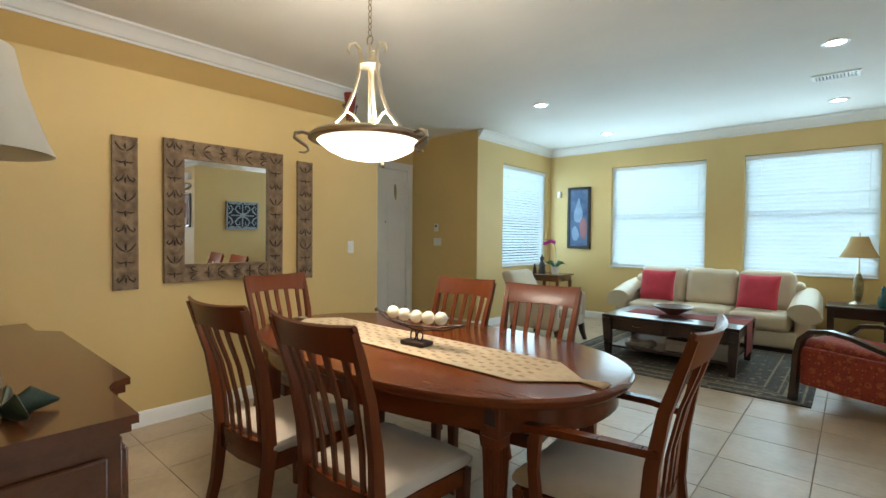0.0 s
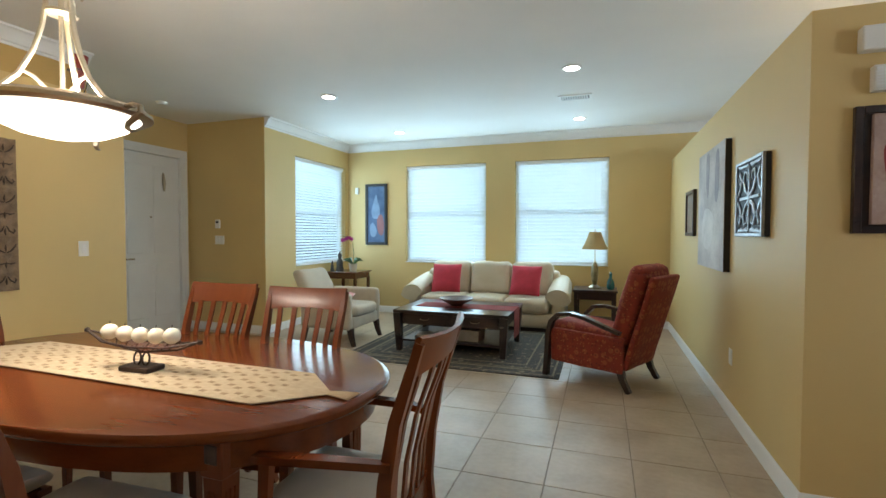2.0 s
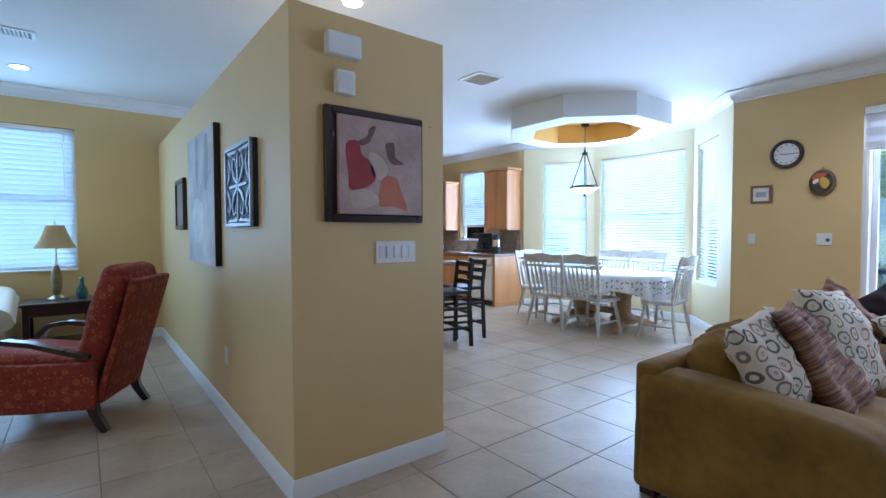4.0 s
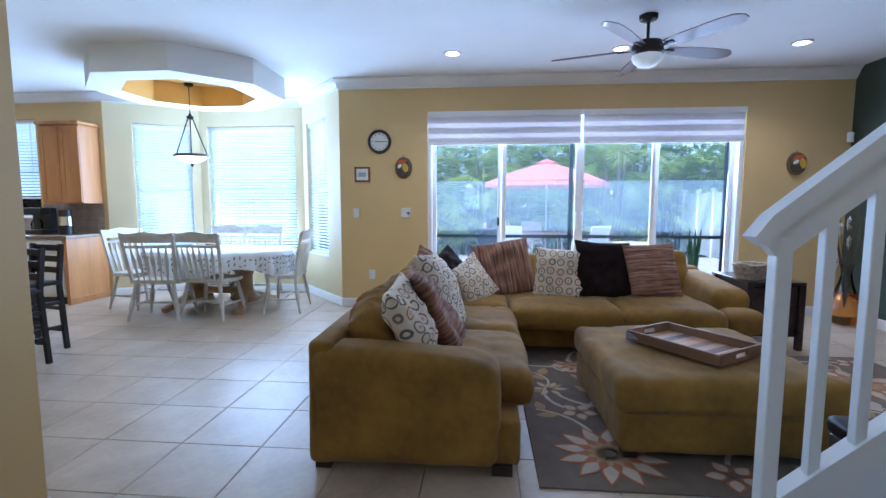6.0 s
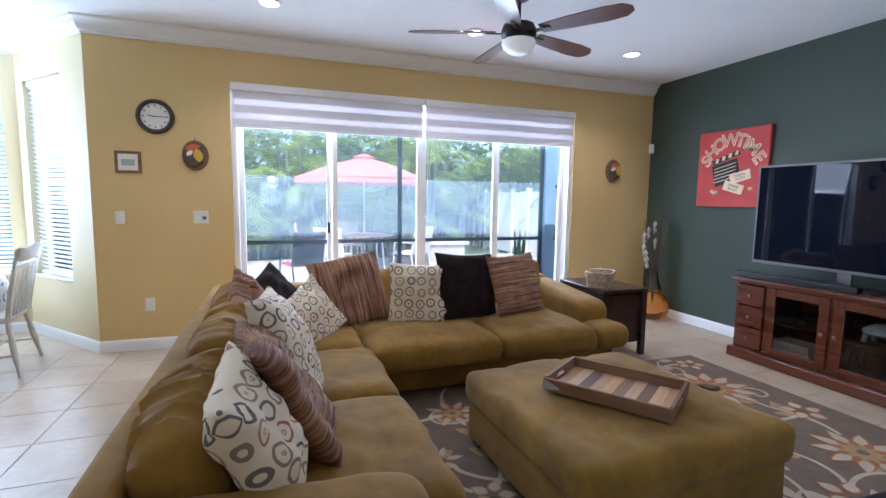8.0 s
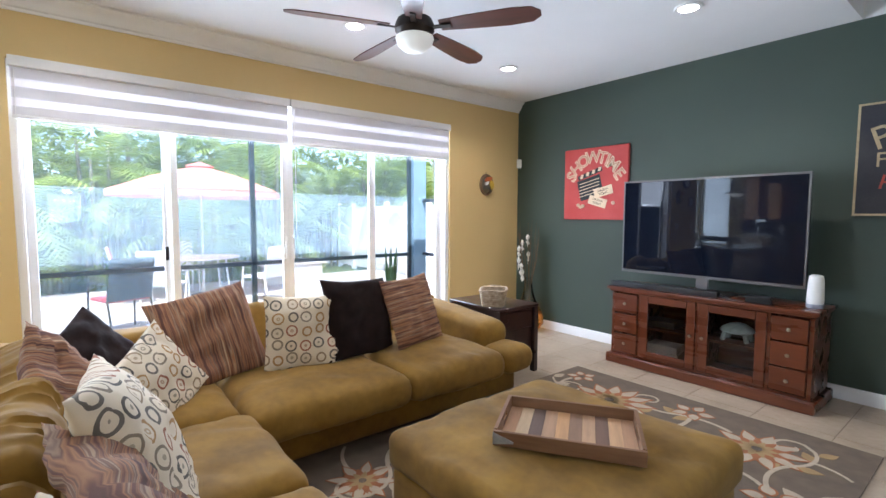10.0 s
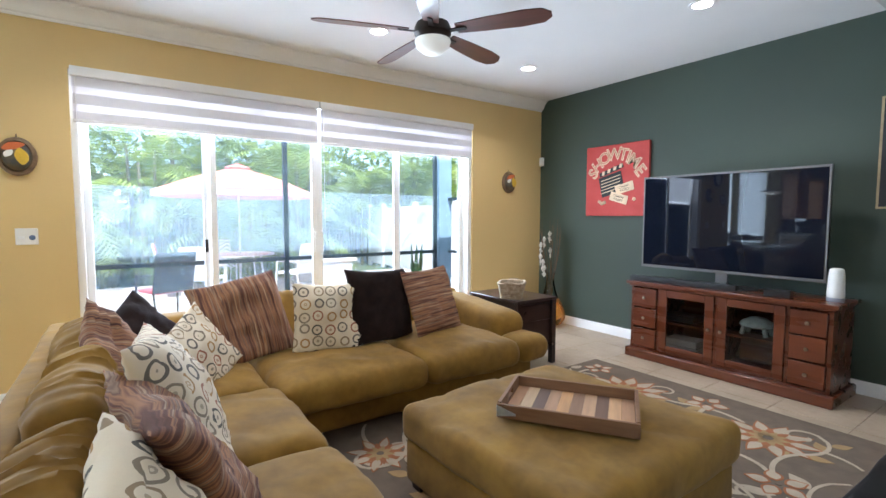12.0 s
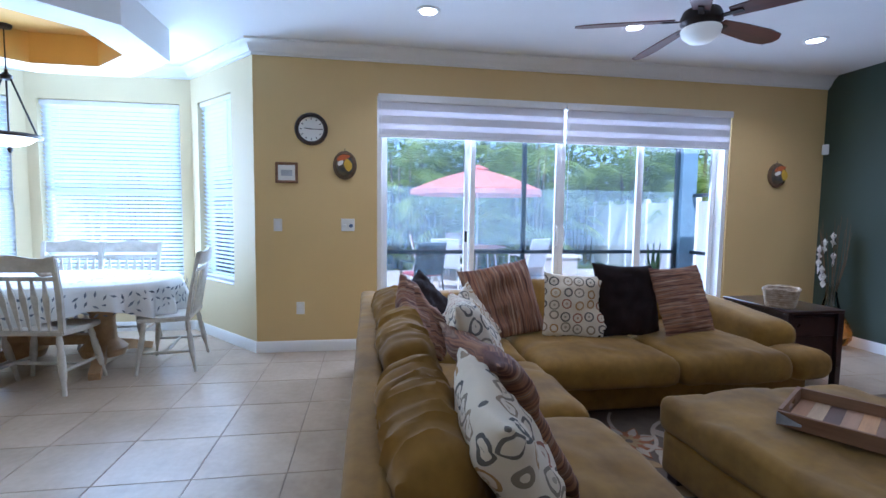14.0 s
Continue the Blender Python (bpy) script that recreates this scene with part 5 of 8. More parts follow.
# pictures
def framed(name, m, w, h, fw, depth, fmat, cmat, label, category="picture", mat_w=0.0, lift=0.0):
    """A framed picture, middle at the origin of m, front at +y."""
    ob = thing(name, label, category, m)
    for s in (-1, 1):
        part("frame_stile", B((s * (w / 2 - fw), 0, -h / 2, s * w / 2, depth, h / 2), bevel=0.004), fmat, ob)
        part("frame_rail", B((-w / 2 + fw, 0, s * (h / 2 - fw), w / 2 - fw, depth, s * h / 2), bevel=0.004), fmat, ob)
    part("canvas", B((-w / 2 + fw, 0.002, -h / 2 + fw, w / 2 - fw, depth * 0.6 + lift, h / 2 - fw)), cmat, ob)
    return ob


def blob(points, y0, y1, seg=6):
    """A flat rounded shape through points of (x, z), standing in the wall's plane."""
    pts = [Vector((a, b)) for a, b in points]
    out = []
    n = len(pts)
    for i in range(n):
        p0, p1, p2, p3 = pts[i - 1], pts[i], pts[(i + 1) % n], pts[(i + 2) % n]
        for k in range(seg):
            t = k / seg
            q = 0.5 * ((2 * p1) + (-p0 + p2) * t + (2 * p0 - 5 * p1 + 4 * p2 - p3) * t * t + (-p0 + 3 * p1 - 3 * p2 + p3) * t ** 3)
            out.append((q.x, -q.y))
    bm = prism(out, y0, y1)
    move(bm, Matrix.Rotation(radians(-90), 4, "X"))
    return bm


def paint(name, c, alt=None, scale=7):
    M[name] = mat(name, c, 0.7, 0.18, scale, 0.02, 90, alt=alt)
    return name


paint("canvas_blue", (0.035, 0.075, 0.17), (0.12, 0.19, 0.32), 5)
paint("paint_pale_blue", (0.22, 0.32, 0.48))
paint("paint_mauve", (0.28, 0.13, 0.14))
paint("paint_rose", (0.36, 0.10, 0.10))
bp = framed("framed_picture", on_wall(-3.085, 7.99, 1.67, 180), 0.41, 1.04, 0.045, 0.035, "blackwood", "canvas_blue", "tall blue still-life picture in a black frame")
for pts, c in (([(0.0, 0.34), (0.05, 0.20), (0.09, 0.05), (0.06, -0.06), (-0.04, -0.06), (-0.07, 0.08), (-0.03, 0.22)], "paint_pale_blue"), ([(-0.09, 0.0), (-0.02, -0.08), (-0.03, -0.28), (-0.09, -0.36), (-0.14, -0.30), (-0.14, -0.10)], "paint_mauve"), ([(0.06, -0.14), (0.12, -0.22), (0.10, -0.36), (0.03, -0.38), (-0.01, -0.28)], "paint_pale_blue")):
    part("painted_shape", blob(pts, 0.021, 0.0225), c, bp)

M["abstract"] = mat("pale_abstract_canvas", (0.36, 0.33, 0.33), 0.7, scale=3.0, fine=40, bump=0.03, alt=(0.66, 0.63, 0.60))
cv = thing("abstract_canvas", "large pale grey abstract canvas with black edges", "painting", on_wall(1.49, 5.24, 1.555, 90))
part("canvas", B((-0.485, 0, -0.50, 0.485, 0.042, 0.50)), "blackwood", cv)
part("painted_face", B((-0.485, 0.042, -0.50, 0.485, 0.046, 0.50)), "abstract", cv)
paint("paint_grey", (0.24, 0.22, 0.25), (0.42, 0.40, 0.42))
paint("paint_offwhite", (0.62, 0.60, 0.58))
for pts, c in (([(-0.30, 0.44), (-0.20, 0.42), (-0.18, 0.10), (-0.26, 0.05), (-0.31, 0.20)], "paint_grey"), ([(0.05, 0.45), (0.16, 0.44), (0.14, 0.15), (0.06, 0.12)], "paint_grey"), ([(-0.10, -0.05), (0.20, 0.0), (0.30, -0.25), (0.05, -0.35), (-0.15, -0.20)], "paint_offwhite")):
    part("painted_shape", blob(pts, 0.0462, 0.0472), c, cv)
sp = framed("framed_picture", on_wall(1.49, 6.32, 1.56, 90), 0.46, 0.48, 0.04, 0.035, "espresso", "carved", "small dark carved relief picture on yellow wall")
M["lattice"] = mat("pewter_metal", (0.34, 0.37, 0.42), 0.4, 0.2, 18, 0.02, 120, metal=0.5)
M["ink"] = mat("dark_blue_backing", (0.015, 0.020, 0.032), 0.6, 0.3, 12, 0.01, 80)
lt = thing("lattice_plaque", "square pewter scrollwork plaque on dark backing", "wall plaque", on_wall(1.49, 4.165, 1.57, 90))
part("backing", B((-0.285, 0, -0.245, 0.285, 0.028, 0.245), bevel=0.003), "ink", lt)
for s in (-1, 1):
    part("frame_stile", B((s * 0.262, 0.028, -0.245, s * 0.285, 0.045, 0.245), bevel=0.003), "lattice", lt)
    part("frame_rail", B((-0.262, 0.028, s * 0.222, 0.262, 0.045, s * 0.245), bevel=0.003), "lattice", lt)
for sx in (-1, 1):
    for sz in (-1, 1):
        def sc(pts):
            return [(sx * a, 0.034, sz * b) for a, b in pts]
        part("scroll", tube(sc([(0.02, 0.02), (0.08, 0.05), (0.13, 0.11), (0.10, 0.17), (0.05, 0.16), (0.05, 0.11)]), [0.012, 0.014, 0.014, 0.012, 0.010, 0.006], 6, flat=0.5), "lattice", lt)
        part("scroll", tube(sc([(0.25, 0.02), (0.20, 0.06), (0.17, 0.12), (0.21, 0.17), (0.245, 0.14), (0.22, 0.10)]), [0.012, 0.014, 0.014, 0.012, 0.010, 0.006], 6, flat=0.5), "lattice", lt)
        part("scroll", tube(sc([(0.24, 0.215), (0.17, 0.205), (0.12, 0.21), (0.06, 0.20), (0.02, 0.215)]), [0.010, 0.016, 0.010, 0.016, 0.010], 6, flat=0.5), "lattice", lt)
part("boss", lathe([(0, 0.018), (0.03, 0.012), (0.045, 0)], 16), "lattice", lt).matrix_local = pose(0, 0.028, 0, -90)
for a in (0, 90):
    part("cross_bar", move(B((-0.20, 0.028, -0.010, 0.20, 0.040, 0.010), bevel=0.003), pose(0, 0, 0, 0, a, 0)), "lattice", lt)

# painting on the end of the partition
M["pinkcanvas"] = mat("dusty_pink_canvas", (0.33, 0.22, 0.19), 0.75, scale=5, fine=60, bump=0.03, alt=(0.50, 0.38, 0.33))
dp = framed("framed_painting", on_wall(1.94, 3.38, 1.628, 180), 0.575, 0.57, 0.035, 0.028, "espresso", "espresso", "square figure painting in shades of red, dark mount", "painting")
part("painted_canvas", B((-0.27, 0.018, -0.245, 0.225, 0.042, 0.245), bevel=0.002), "pinkcanvas", dp)
paint("paint_crimson", (0.26, 0.025, 0.030), (0.34, 0.05, 0.05))
paint("paint_orange", (0.48, 0.13, 0.06), (0.52, 0.19, 0.10))
paint("paint_brown", (0.16, 0.085, 0.07))
paint("paint_cream", (0.52, 0.42, 0.33))
for pts, c in (([(0.185, 0.10), (0.12, 0.12), (0.10, 0.06), (0.05, 0.02), (0.02, -0.05), (0.06, -0.10), (0.16, -0.125), (0.175, -0.05)], "paint_crimson"), ([(-0.02, -0.06), (-0.10, -0.05), (-0.135, -0.12), (-0.17, -0.215), (-0.08, -0.20), (0.0, -0.195)], "paint_orange"), ([(0.12, 0.12), (0.07, 0.15), (0.055, 0.19), (0.02, 0.21), (0.03, 0.17), (0.06, 0.12), (0.10, 0.10)], "paint_brown"), ([(-0.04, 0.12), (-0.09, 0.13), (-0.10, 0.06), (-0.15, 0.03), (-0.09, 0.02), (-0.06, 0.05)], "paint_brown"), ([(0.06, 0.06), (0.0, 0.06), (-0.05, 0.0), (-0.03, -0.06), (0.03, -0.05)], "paint_cream"), ([(0.16, -0.13), (0.06, -0.12), (0.0, -0.17), (0.06, -0.21), (0.15, -0.21)], "paint_cream")):
    part("painted_shape", blob(pts, 0.042, 0.0432), c, dp)
solo("wall_nail", tube([(0, 0, 0), (0, 0.02, 0)], 0.003, 6), "nickel", "small bare nail in the wall", "nail", on_wall(2.29, 3.38, 1.885, 180))

# ---- family room ----
def circle_cloth(name):
    """Off-white cloth embroidered with rings of grey, rust, ochre."""
    m = mat(name, (0.70, 0.61, 0.46), 0.9, 0.05, 9, 0.03, 320)
    n, ln = m.node_tree.nodes, m.node_tree.links
    bs = n["Principled BSDF"]
    old = bs.inputs["Base Color"].links[0].from_socket
    tc = n.new("ShaderNodeTexCoord")
    mp = n.new("ShaderNodeMapping")
    mp.inputs["Scale"].default_value = (1, 1, 0.0)
    ln.new(tc.outputs["Object"], mp.inputs[0])
    vo = n.new("ShaderNodeTexVoronoi")
    vo.inputs["Scale"].default_value = 11.5
    vo.inputs["Randomness"].default_value = 0.22
    ln.new(mp.outputs[0], vo.inputs["Vector"])

    def band(lo, hi):
        a = n.new("ShaderNodeMath")
        a.operation = "COMPARE"
        a.inputs[1].default_value, a.inputs[2].default_value = (lo + hi) / 2, (hi - lo) / 2
        ln.new(vo.outputs["Distance"], a.inputs[0])
        return a
    ramp = n.new("ShaderNodeValToRGB")
    ramp.color_ramp.interpolation = "CONSTANT"
    els = ramp.color_ramp.elements
    cols = [(0.06, 0.055, 0.05), (0.27, 0.075, 0.030), (0.20, 0.16, 0.11), (0.36, 0.19, 0.05), (0.10, 0.085, 0.075), (0.26, 0.18, 0.10)]
    els[0].position, els[0].color = 0, rgb(cols[0])
    els[1].position, els[1].color = 0.17, rgb(cols[1])
    for k in range(2, 6):
        e = els.new(k / 6)
        e.color = rgb(cols[k])
    sep = n.new("ShaderNodeSeparateColor")
    ln.new(vo.outputs["Color"], sep.inputs[0])
    ln.new(sep.outputs[0], ramp.inputs[0])
    for lo, hi, w in ((0.31, 0.42, 0.92), (0.06, 0.13, 0.60)):
        b = band(lo, hi)
        k = n.new("ShaderNodeMath")
        k.operation = "MULTIPLY"
        k.inputs[1].default_value = w
        ln.new(b.outputs[0], k.inputs[0])
        mx = n.new("ShaderNodeMix")
        mx.data_type = "RGBA"
        ln.new(k.outputs[0], mx.inputs[0])
        ln.new(old, mx.inputs[6])
        ln.new(ramp.outputs[0], mx.inputs[7])
        old = mx.outputs[2]
    ln.new(old, bs.inputs["Base Color"])
    return m


def stripe_cloth(name):
    m = mat(name, (0.2, 0.1, 0.06), 0.9, 0.1, 9, 0.05, 200)
    n, ln = m.node_tree.nodes, m.node_tree.links
    bs = n["Principled BSDF"]
    tc = n.new("ShaderNodeTexCoord")
    mp = n.new("ShaderNodeMapping")
    mp.inputs["Scale"].default_value = (1.0, 0.03, 0.0)
    ln.new(tc.outputs["Object"], mp.inputs[0])
    nz = n.new("ShaderNodeTexNoise")
    nz.inputs["Scale"].default_value = 55
    nz.inputs["Detail"].default_value = 2
    ln.new(mp.outputs[0], nz.inputs["Vector"])
    ramp = n.new("ShaderNodeValToRGB")
    ramp.color_ramp.interpolation = "LINEAR"
    els = ramp.color_ramp.elements
    els[0].position, els[0].color = 0.30, rgb((0.060, 0.026, 0.018))
    els[1].position, els[1].color = 0.70, rgb((0.50, 0.36, 0.22))
    for p_, c in ((0.42, (0.13, 0.055, 0.038)), (0.48, (0.33, 0.16, 0.075)), (0.54, (0.13, 0.065, 0.045)), (0.60, (0.36, 0.24, 0.15)), (0.65, (0.33, 0.12, 0.04))):
        e = els.new(p_)
        e.color = rgb(c)
    ln.new(nz.outputs[0], ramp.inputs[0])
    ln.new(ramp.outputs[0], bs.inputs["Base Color"])
    return m


M["circles"], M["stripes"] = circle_cloth("ring_embroidered_cloth"), stripe_cloth("brown_striped_cloth")
creased(M["circles"], 6.0, 0.008)
creased(M["stripes"], 4.5, 0.010)

SEAT_Z = 0.425
sec = thing("sectional_sofa", "large olive brown microsuede corner sectional sofa", "sofa", pose(0, 0, 0.0))
part("base", rounded(2.90, 1.40, 0.035, 4.95, 2.40, 0.27, 0.03, 3, 1, 0.002), "suede", sec)
part("base", rounded(4.84, -0.72, 0.035, 6.02, 2.40, 0.27, 0.03, 3, 2, 0.002), "suede", sec)
part("back_frame", rounded(2.84, 2.31, 0.04, 6.10, 2.44, 0.66, 0.035, 4, 3, 0.004, 10), "suede", sec)
part("back_frame", rounded(5.86, -0.72, 0.04, 6.10, 2.24, 0.66, 0.05, 4, 4, 0.004, 10), "suede", sec)
for x0, y0, x1, y1 in ((2.94, 2.36, 3.02, 2.42), (2.94, 1.46, 3.02, 1.54), (5.0, -0.70, 5.08, -0.62)):
    part("foot", B((x0 - 0.06, y0 - 0.02, 0, x1 + 0.02, y1, 0.05)), "espresso", sec)


def arm(length, width, seed):
    """Low padded arm, its top rolling down towards the front."""
    bm = rounded(0, 0, 0.04, width, length, 0.625, 0.075, 6, seed, 0.006, 12)
    for v in bm.verts:
        t = max(0, 1 - v.co.y / length)
        if v.co.z > 0.30:
            v.co.z -= 0.075 * t ** 3
        v.co.x += (0.02 if v.co.x > width / 2 else 0) * math.sin(min(1, max(0, (v.co.z - 0.35) / 0.25)) * math.pi)
    return bm


part("arm", move(arm(0.93, 0.27, 1), pose(2.825, 1.50, 0)), "suede", sec)
part("arm", move(arm(0.98, 0.31, 3), pose(4.96, -0.43, 0, 0, 0, -90)), "suede", sec)


def seat_pad(x0, y0, x1, y1, seed, crown=0.04):
    """A loose, sat-in seat cushion: crowned, slack at the sides, with shallow creases."""
    bm = rounded(x0, y0, 0.235, x1, y1, SEAT_Z, 0.075, 5, seed, 0.007, 20)
    cx, cy = (x0 + x1) / 2, (y0 + y1) / 2
    for v in bm.verts:
        p, q = (v.co.x - cx) / (x1 - x0) * 2, (v.co.y - cy) / (y1 - y0) * 2
        if v.co.z > 0.34:
            e = max(0, 1 - p * p) * max(0, 1 - q * q)
            rid = 1 - abs(noise.noise(Vector((v.co.x * 3.2 + seed, v.co.y * 3.2, seed * 1.7)))) * 2
            v.co.z += crown * e ** 0.7 - 0.010 * max(0, rid) ** 6 + 0.010 * noise.noise(Vector((v.co.x * 2.2, v.co.y * 2.2, seed)))
        side = 0.012 * noise.noise(Vector((v.co.x * 4, v.co.y * 4, seed + 4))) + 0.008
        v.co.x += side * (1 if p > 0.9 else -1 if p < -0.9 else 0)
        v.co.y += side * (1 if q > 0.9 else -1 if q < -0.9 else 0)
    return bm


for x0, y0, x1, y1, k in ((3.11, 1.32, 4.00, 2.14, 11), (4.01, 1.33, 4.80, 2.14, 12), (4.81, 1.36, 5.84, 2.14, 13), (4.66, 0.40, 5.84, 1.35, 14), (4.66, -0.44, 5.84, 0.39, 15)):
    part("seat_cushion", seat_pad(x0, y0, x1, y1, k), "suede", sec)
part("seat_nose", seat_pad(4.66, -0.74, 4.98, -0.45, 16, 0.01), "suede", sec)


def back_pad(w, h, d, seed, depth=1.0):
    """A slouching back cushion, its cover gathered into pleats over the top."""
    bm = rounded(-w / 2, -d / 2, 0, w / 2, d / 2, h, d * 0.44, 6, seed, 0.014, 44)
    for v in bm.verts:
        t = min(1, max(0, v.co.z / h))
        u = v.co.x / w * 2
        warp = 0.05 * noise.noise(Vector((v.co.x * 3, v.co.z * 4, seed)))
        ridge = 1 - abs(noise.noise(Vector(((v.co.x + warp) * 15, v.co.z * 2.2 + v.co.y * 2.0, seed * 3.1)))) * 1.9
        cross = 1 - abs(noise.noise(Vector((v.co.x * 6, v.co.z * 8, seed * 5.3)))) * 2
        fold = (0.026 * max(0, ridge) ** 3 + 0.010 * max(0, cross) ** 4) * depth
        away = 1 if v.co.y < 0 else 0.8
        v.co.y += (-1 if v.co.y < 0 else 1) * fold * away * (0.35 + 0.65 * t)
        v.co.z += 0.6 * fold * t * t + 0.022 * noise.noise(Vector((v.co.x * 5, 0, seed * 2.0))) * t
        v.co.z -= 0.055 * abs(u) ** 3 * t
        v.co.y *= 1 - 0.18 * abs(u) ** 4
    return bm


for x, w, a, k in ((3.52, 0.90, -21, 1), (4.40, 0.86, -19, 2), (5.27, 0.88, -21, 3)):
    part("back_cushion", move(back_pad(w, 0.42, 0.25, k), pose(x, 2.10, 0.38, a, 0, 0)), "suede", sec)
for y, k in ((0.95, 4), (0.12, 5)):
    part("back_cushion", move(back_pad(0.82, 0.38, 0.23, k, 0.7), pose(5.76, y, 0.40, -15, 0, -90)), "suede", sec)
part("back_cushion", move(back_pad(0.32, 0.44, 0.20, 9, 0.6), pose(5.68, -0.36, 0.42, -15, 0, -90)), "suede", sec)


def pillow_shape(size, thick, seed, slack):
    """A square throw pillow: pointed corners, puckered seams, a few slack folds."""
    bm = cushion(size, size, thick, 26, 26, 0.55, seed, 0.010, 2.6)
    h = size / 2
    for v in bm.verts:
        u, w = v.co.x / h, v.co.y / h
        edge = max(abs(u), abs(w))
        s = 1 if v.co.z > thick / 2 else -1
        pucker = math.sin(34 * (u if abs(w) > abs(u) else w) + seed) * 0.006 * max(0, edge - 0.62) / 0.38 * (1 - max(0, edge - 0.93) / 0.07)
        ridge = max(0, 1 - abs(noise.noise(Vector((u * 1.7 + seed, w * 2.6, seed * 2.3)))) * 2.2) ** 3
        v.co.z += s * (pucker - slack * 0.020 * ridge * (1 - edge ** 4))
        inward = 0.045 * (1 - min(abs(u), abs(w)) ** 2)
        if abs(w) > abs(u):
            v.co.y *= 1 - inward * abs(w) ** 4
        else:
            v.co.x *= 1 - inward * abs(u) ** 4
        v.co.z += slack * 0.05 * noise.noise(Vector((u * 0.9 + seed, w * 0.9, 7.7)))
    return bm


def pillow(x, y, z, lean, yaw, size, cloth, label, seed, thick=0.16, roll=0, slack=1.0, group="sectional throw pillows"):
    p = thing("throw_pillow", label, "pillow", pose(x, y, z, 0, 0, yaw) @ pose(0, 0, 0, 90 - lean, 0, 0) @ pose(0, size / 2, 0, 0, 0, roll), group)
    part("cover", move(pillow_shape(size, thick, seed, slack), pose(0, 0, -thick / 2)), cloth, p, smooth=80)
    return p


# yaw 0 faces -y, -90 faces -x
RING = "off-white pillow embroidered with coloured rings on the sectional"
STRI = "brown striped woven pillow on the sectional"
FUR = "dark brown plush pillow on the sectional"
pillow(3.25, 1.89, 0.44, 22, 4, 0.49, "circles", RING, 1, 0.19, 4)
pillow(3.60, 1.72, 0.43, 35, 2, 0.58, "stripes", STRI, 2, 0.17, 94, 1.6)
pillow(3.98, 1.74, 0.43, 28, -8, 0.60, "circles", RING, 3, 0.20, -3)
pillow(4.98, 1.61, 0.395, 26, -46, 0.45, "circles", RING, 4, 0.15, 24)
pillow(4.86, 1.92, 0.48, 32, -26, 0.47, "stripes", STRI, 5, 0.16, 46, 1.8)
pillow(5.44, 1.84, 0.46, 38, -50, 0.45, "brownfur", FUR, 6, 0.16, 30)
pillow(5.27, 1.37, 0.425, 26, -86, 0.58, "stripes", STRI, 7, 0.17, 10)
pillow(5.20, 0.87, 0.42, 14, -101, 0.49, "circles", RING, 8, 0.15, -2)
pillow(5.19, 0.43, 0.43, 18, -79, 0.56, "brownfur", FUR, 9, 0.18, -4)
pillow(5.16, -0.03, 0.43, 20, -76, 0.55, "stripes", STRI, 10, 0.15, 92)

ott = thing("ottoman", "large square olive microsuede ottoman", "ottoman", pose(3.60, 0.345, 0.012, 0, 0, 1))
part("base", rounded(-0.53, -0.55, 0.035, 0.53, 0.55, 0.26, 0.03, 3, 21, 0.004, 10), "suede", ott)
bm = rounded(-0.55, -0.57, 0.245, 0.55, 0.57, 0.425, 0.05, 5, 22, 0.006, 26)
for v in bm.verts:
    if v.co.z > 0.33:
        e = max(0, 1 - (v.co.x / 0.55) ** 2) * max(0, 1 - (v.co.y / 0.57) ** 2)
        rid = max(0, 1 - abs(noise.noise(Vector((v.co.x * 2.2 + 3, v.co.y * 4.5, 1.3)))) * 2) ** 5
        v.co.z += 0.022 * e ** 0.6 - 0.016 * rid + 0.010 * noise.noise(Vector((v.co.x * 3, v.co.y * 3, 9.0)))
part("top_cushion", bm, "suede", ott)
for sx in (-1, 1):
    for sy in (-1, 1):
        part("foot", B((sx * 0.47 - 0.035, sy * 0.49 - 0.035, 0, sx * 0.47 + 0.035, sy * 0.49 + 0.035, 0.045)), "espresso", ott)
M["traywood"] = wood("weathered_brown_wood", (0.14, 0.062, 0.026), (0.27, 0.14, 0.065), 0.55, 10, 0, 0.0)
tray = thing("serving_tray", "wooden serving tray with striped slat bottom and metal corners", "tray", pose(3.555, 0.352, 0.470, 0, 0, 34))
for s in (-1, 1):
    part("long_side", B((-0.295, s * 0.205, 0, 0.295, s * 0.190, 0.062), bevel=0.002), "traywood", tray)
    part("short_side", B((s * 0.295, -0.19, 0, s * 0.280, 0.19, 0.022), (s * 0.295, -0.19, 0.046, s * 0.280, 0.19, 0.066), (s * 0.295, -0.19, 0.022, s * 0.280, -0.055, 0.046), (s * 0.295, 0.055, 0.022, s * 0.280, 0.19, 0.046)), "traywood", tray)
    for q in (-1, 1):
        bm = prism([(0, 0), (0.085, 0.012), (0.085, 0.020), (0.0, 0.050)], 0, 0.003)
        move(bm, Matrix.Rotation(radians(90), 4, "X"))
        if s < 0:
            part("corner_plate", move(bm, pose(q * 0.295, 0.2085 if q > 0 else -0.205, 0.006) @ Matrix.Diagonal((-q, 1, 1, 1))), "lattice", tray)
slats = [(0.42, 0.24, 0.13), (0.55, 0.33, 0.17), (0.16, 0.09, 0.06), (0.48, 0.30, 0.17), (0.26, 0.15, 0.09), (0.52, 0.29, 0.13), (0.36, 0.22, 0.13), (0.13, 0.08, 0.06), (0.50, 0.36, 0.22), (0.44, 0.24, 0.12)]
for i, c in enumerate(slats):
    nm = "tray_slat_%d" % i
    M[nm] = mat(nm, c, 0.6, 0.2, 20, 0.02, 120, stretch=(1, 0.1, 1))
    part("slat", B((-0.278 + i * 0.0556, -0.188, 0.004, -0.2235 + i * 0.0556, 0.188, 0.012)), nm, tray)

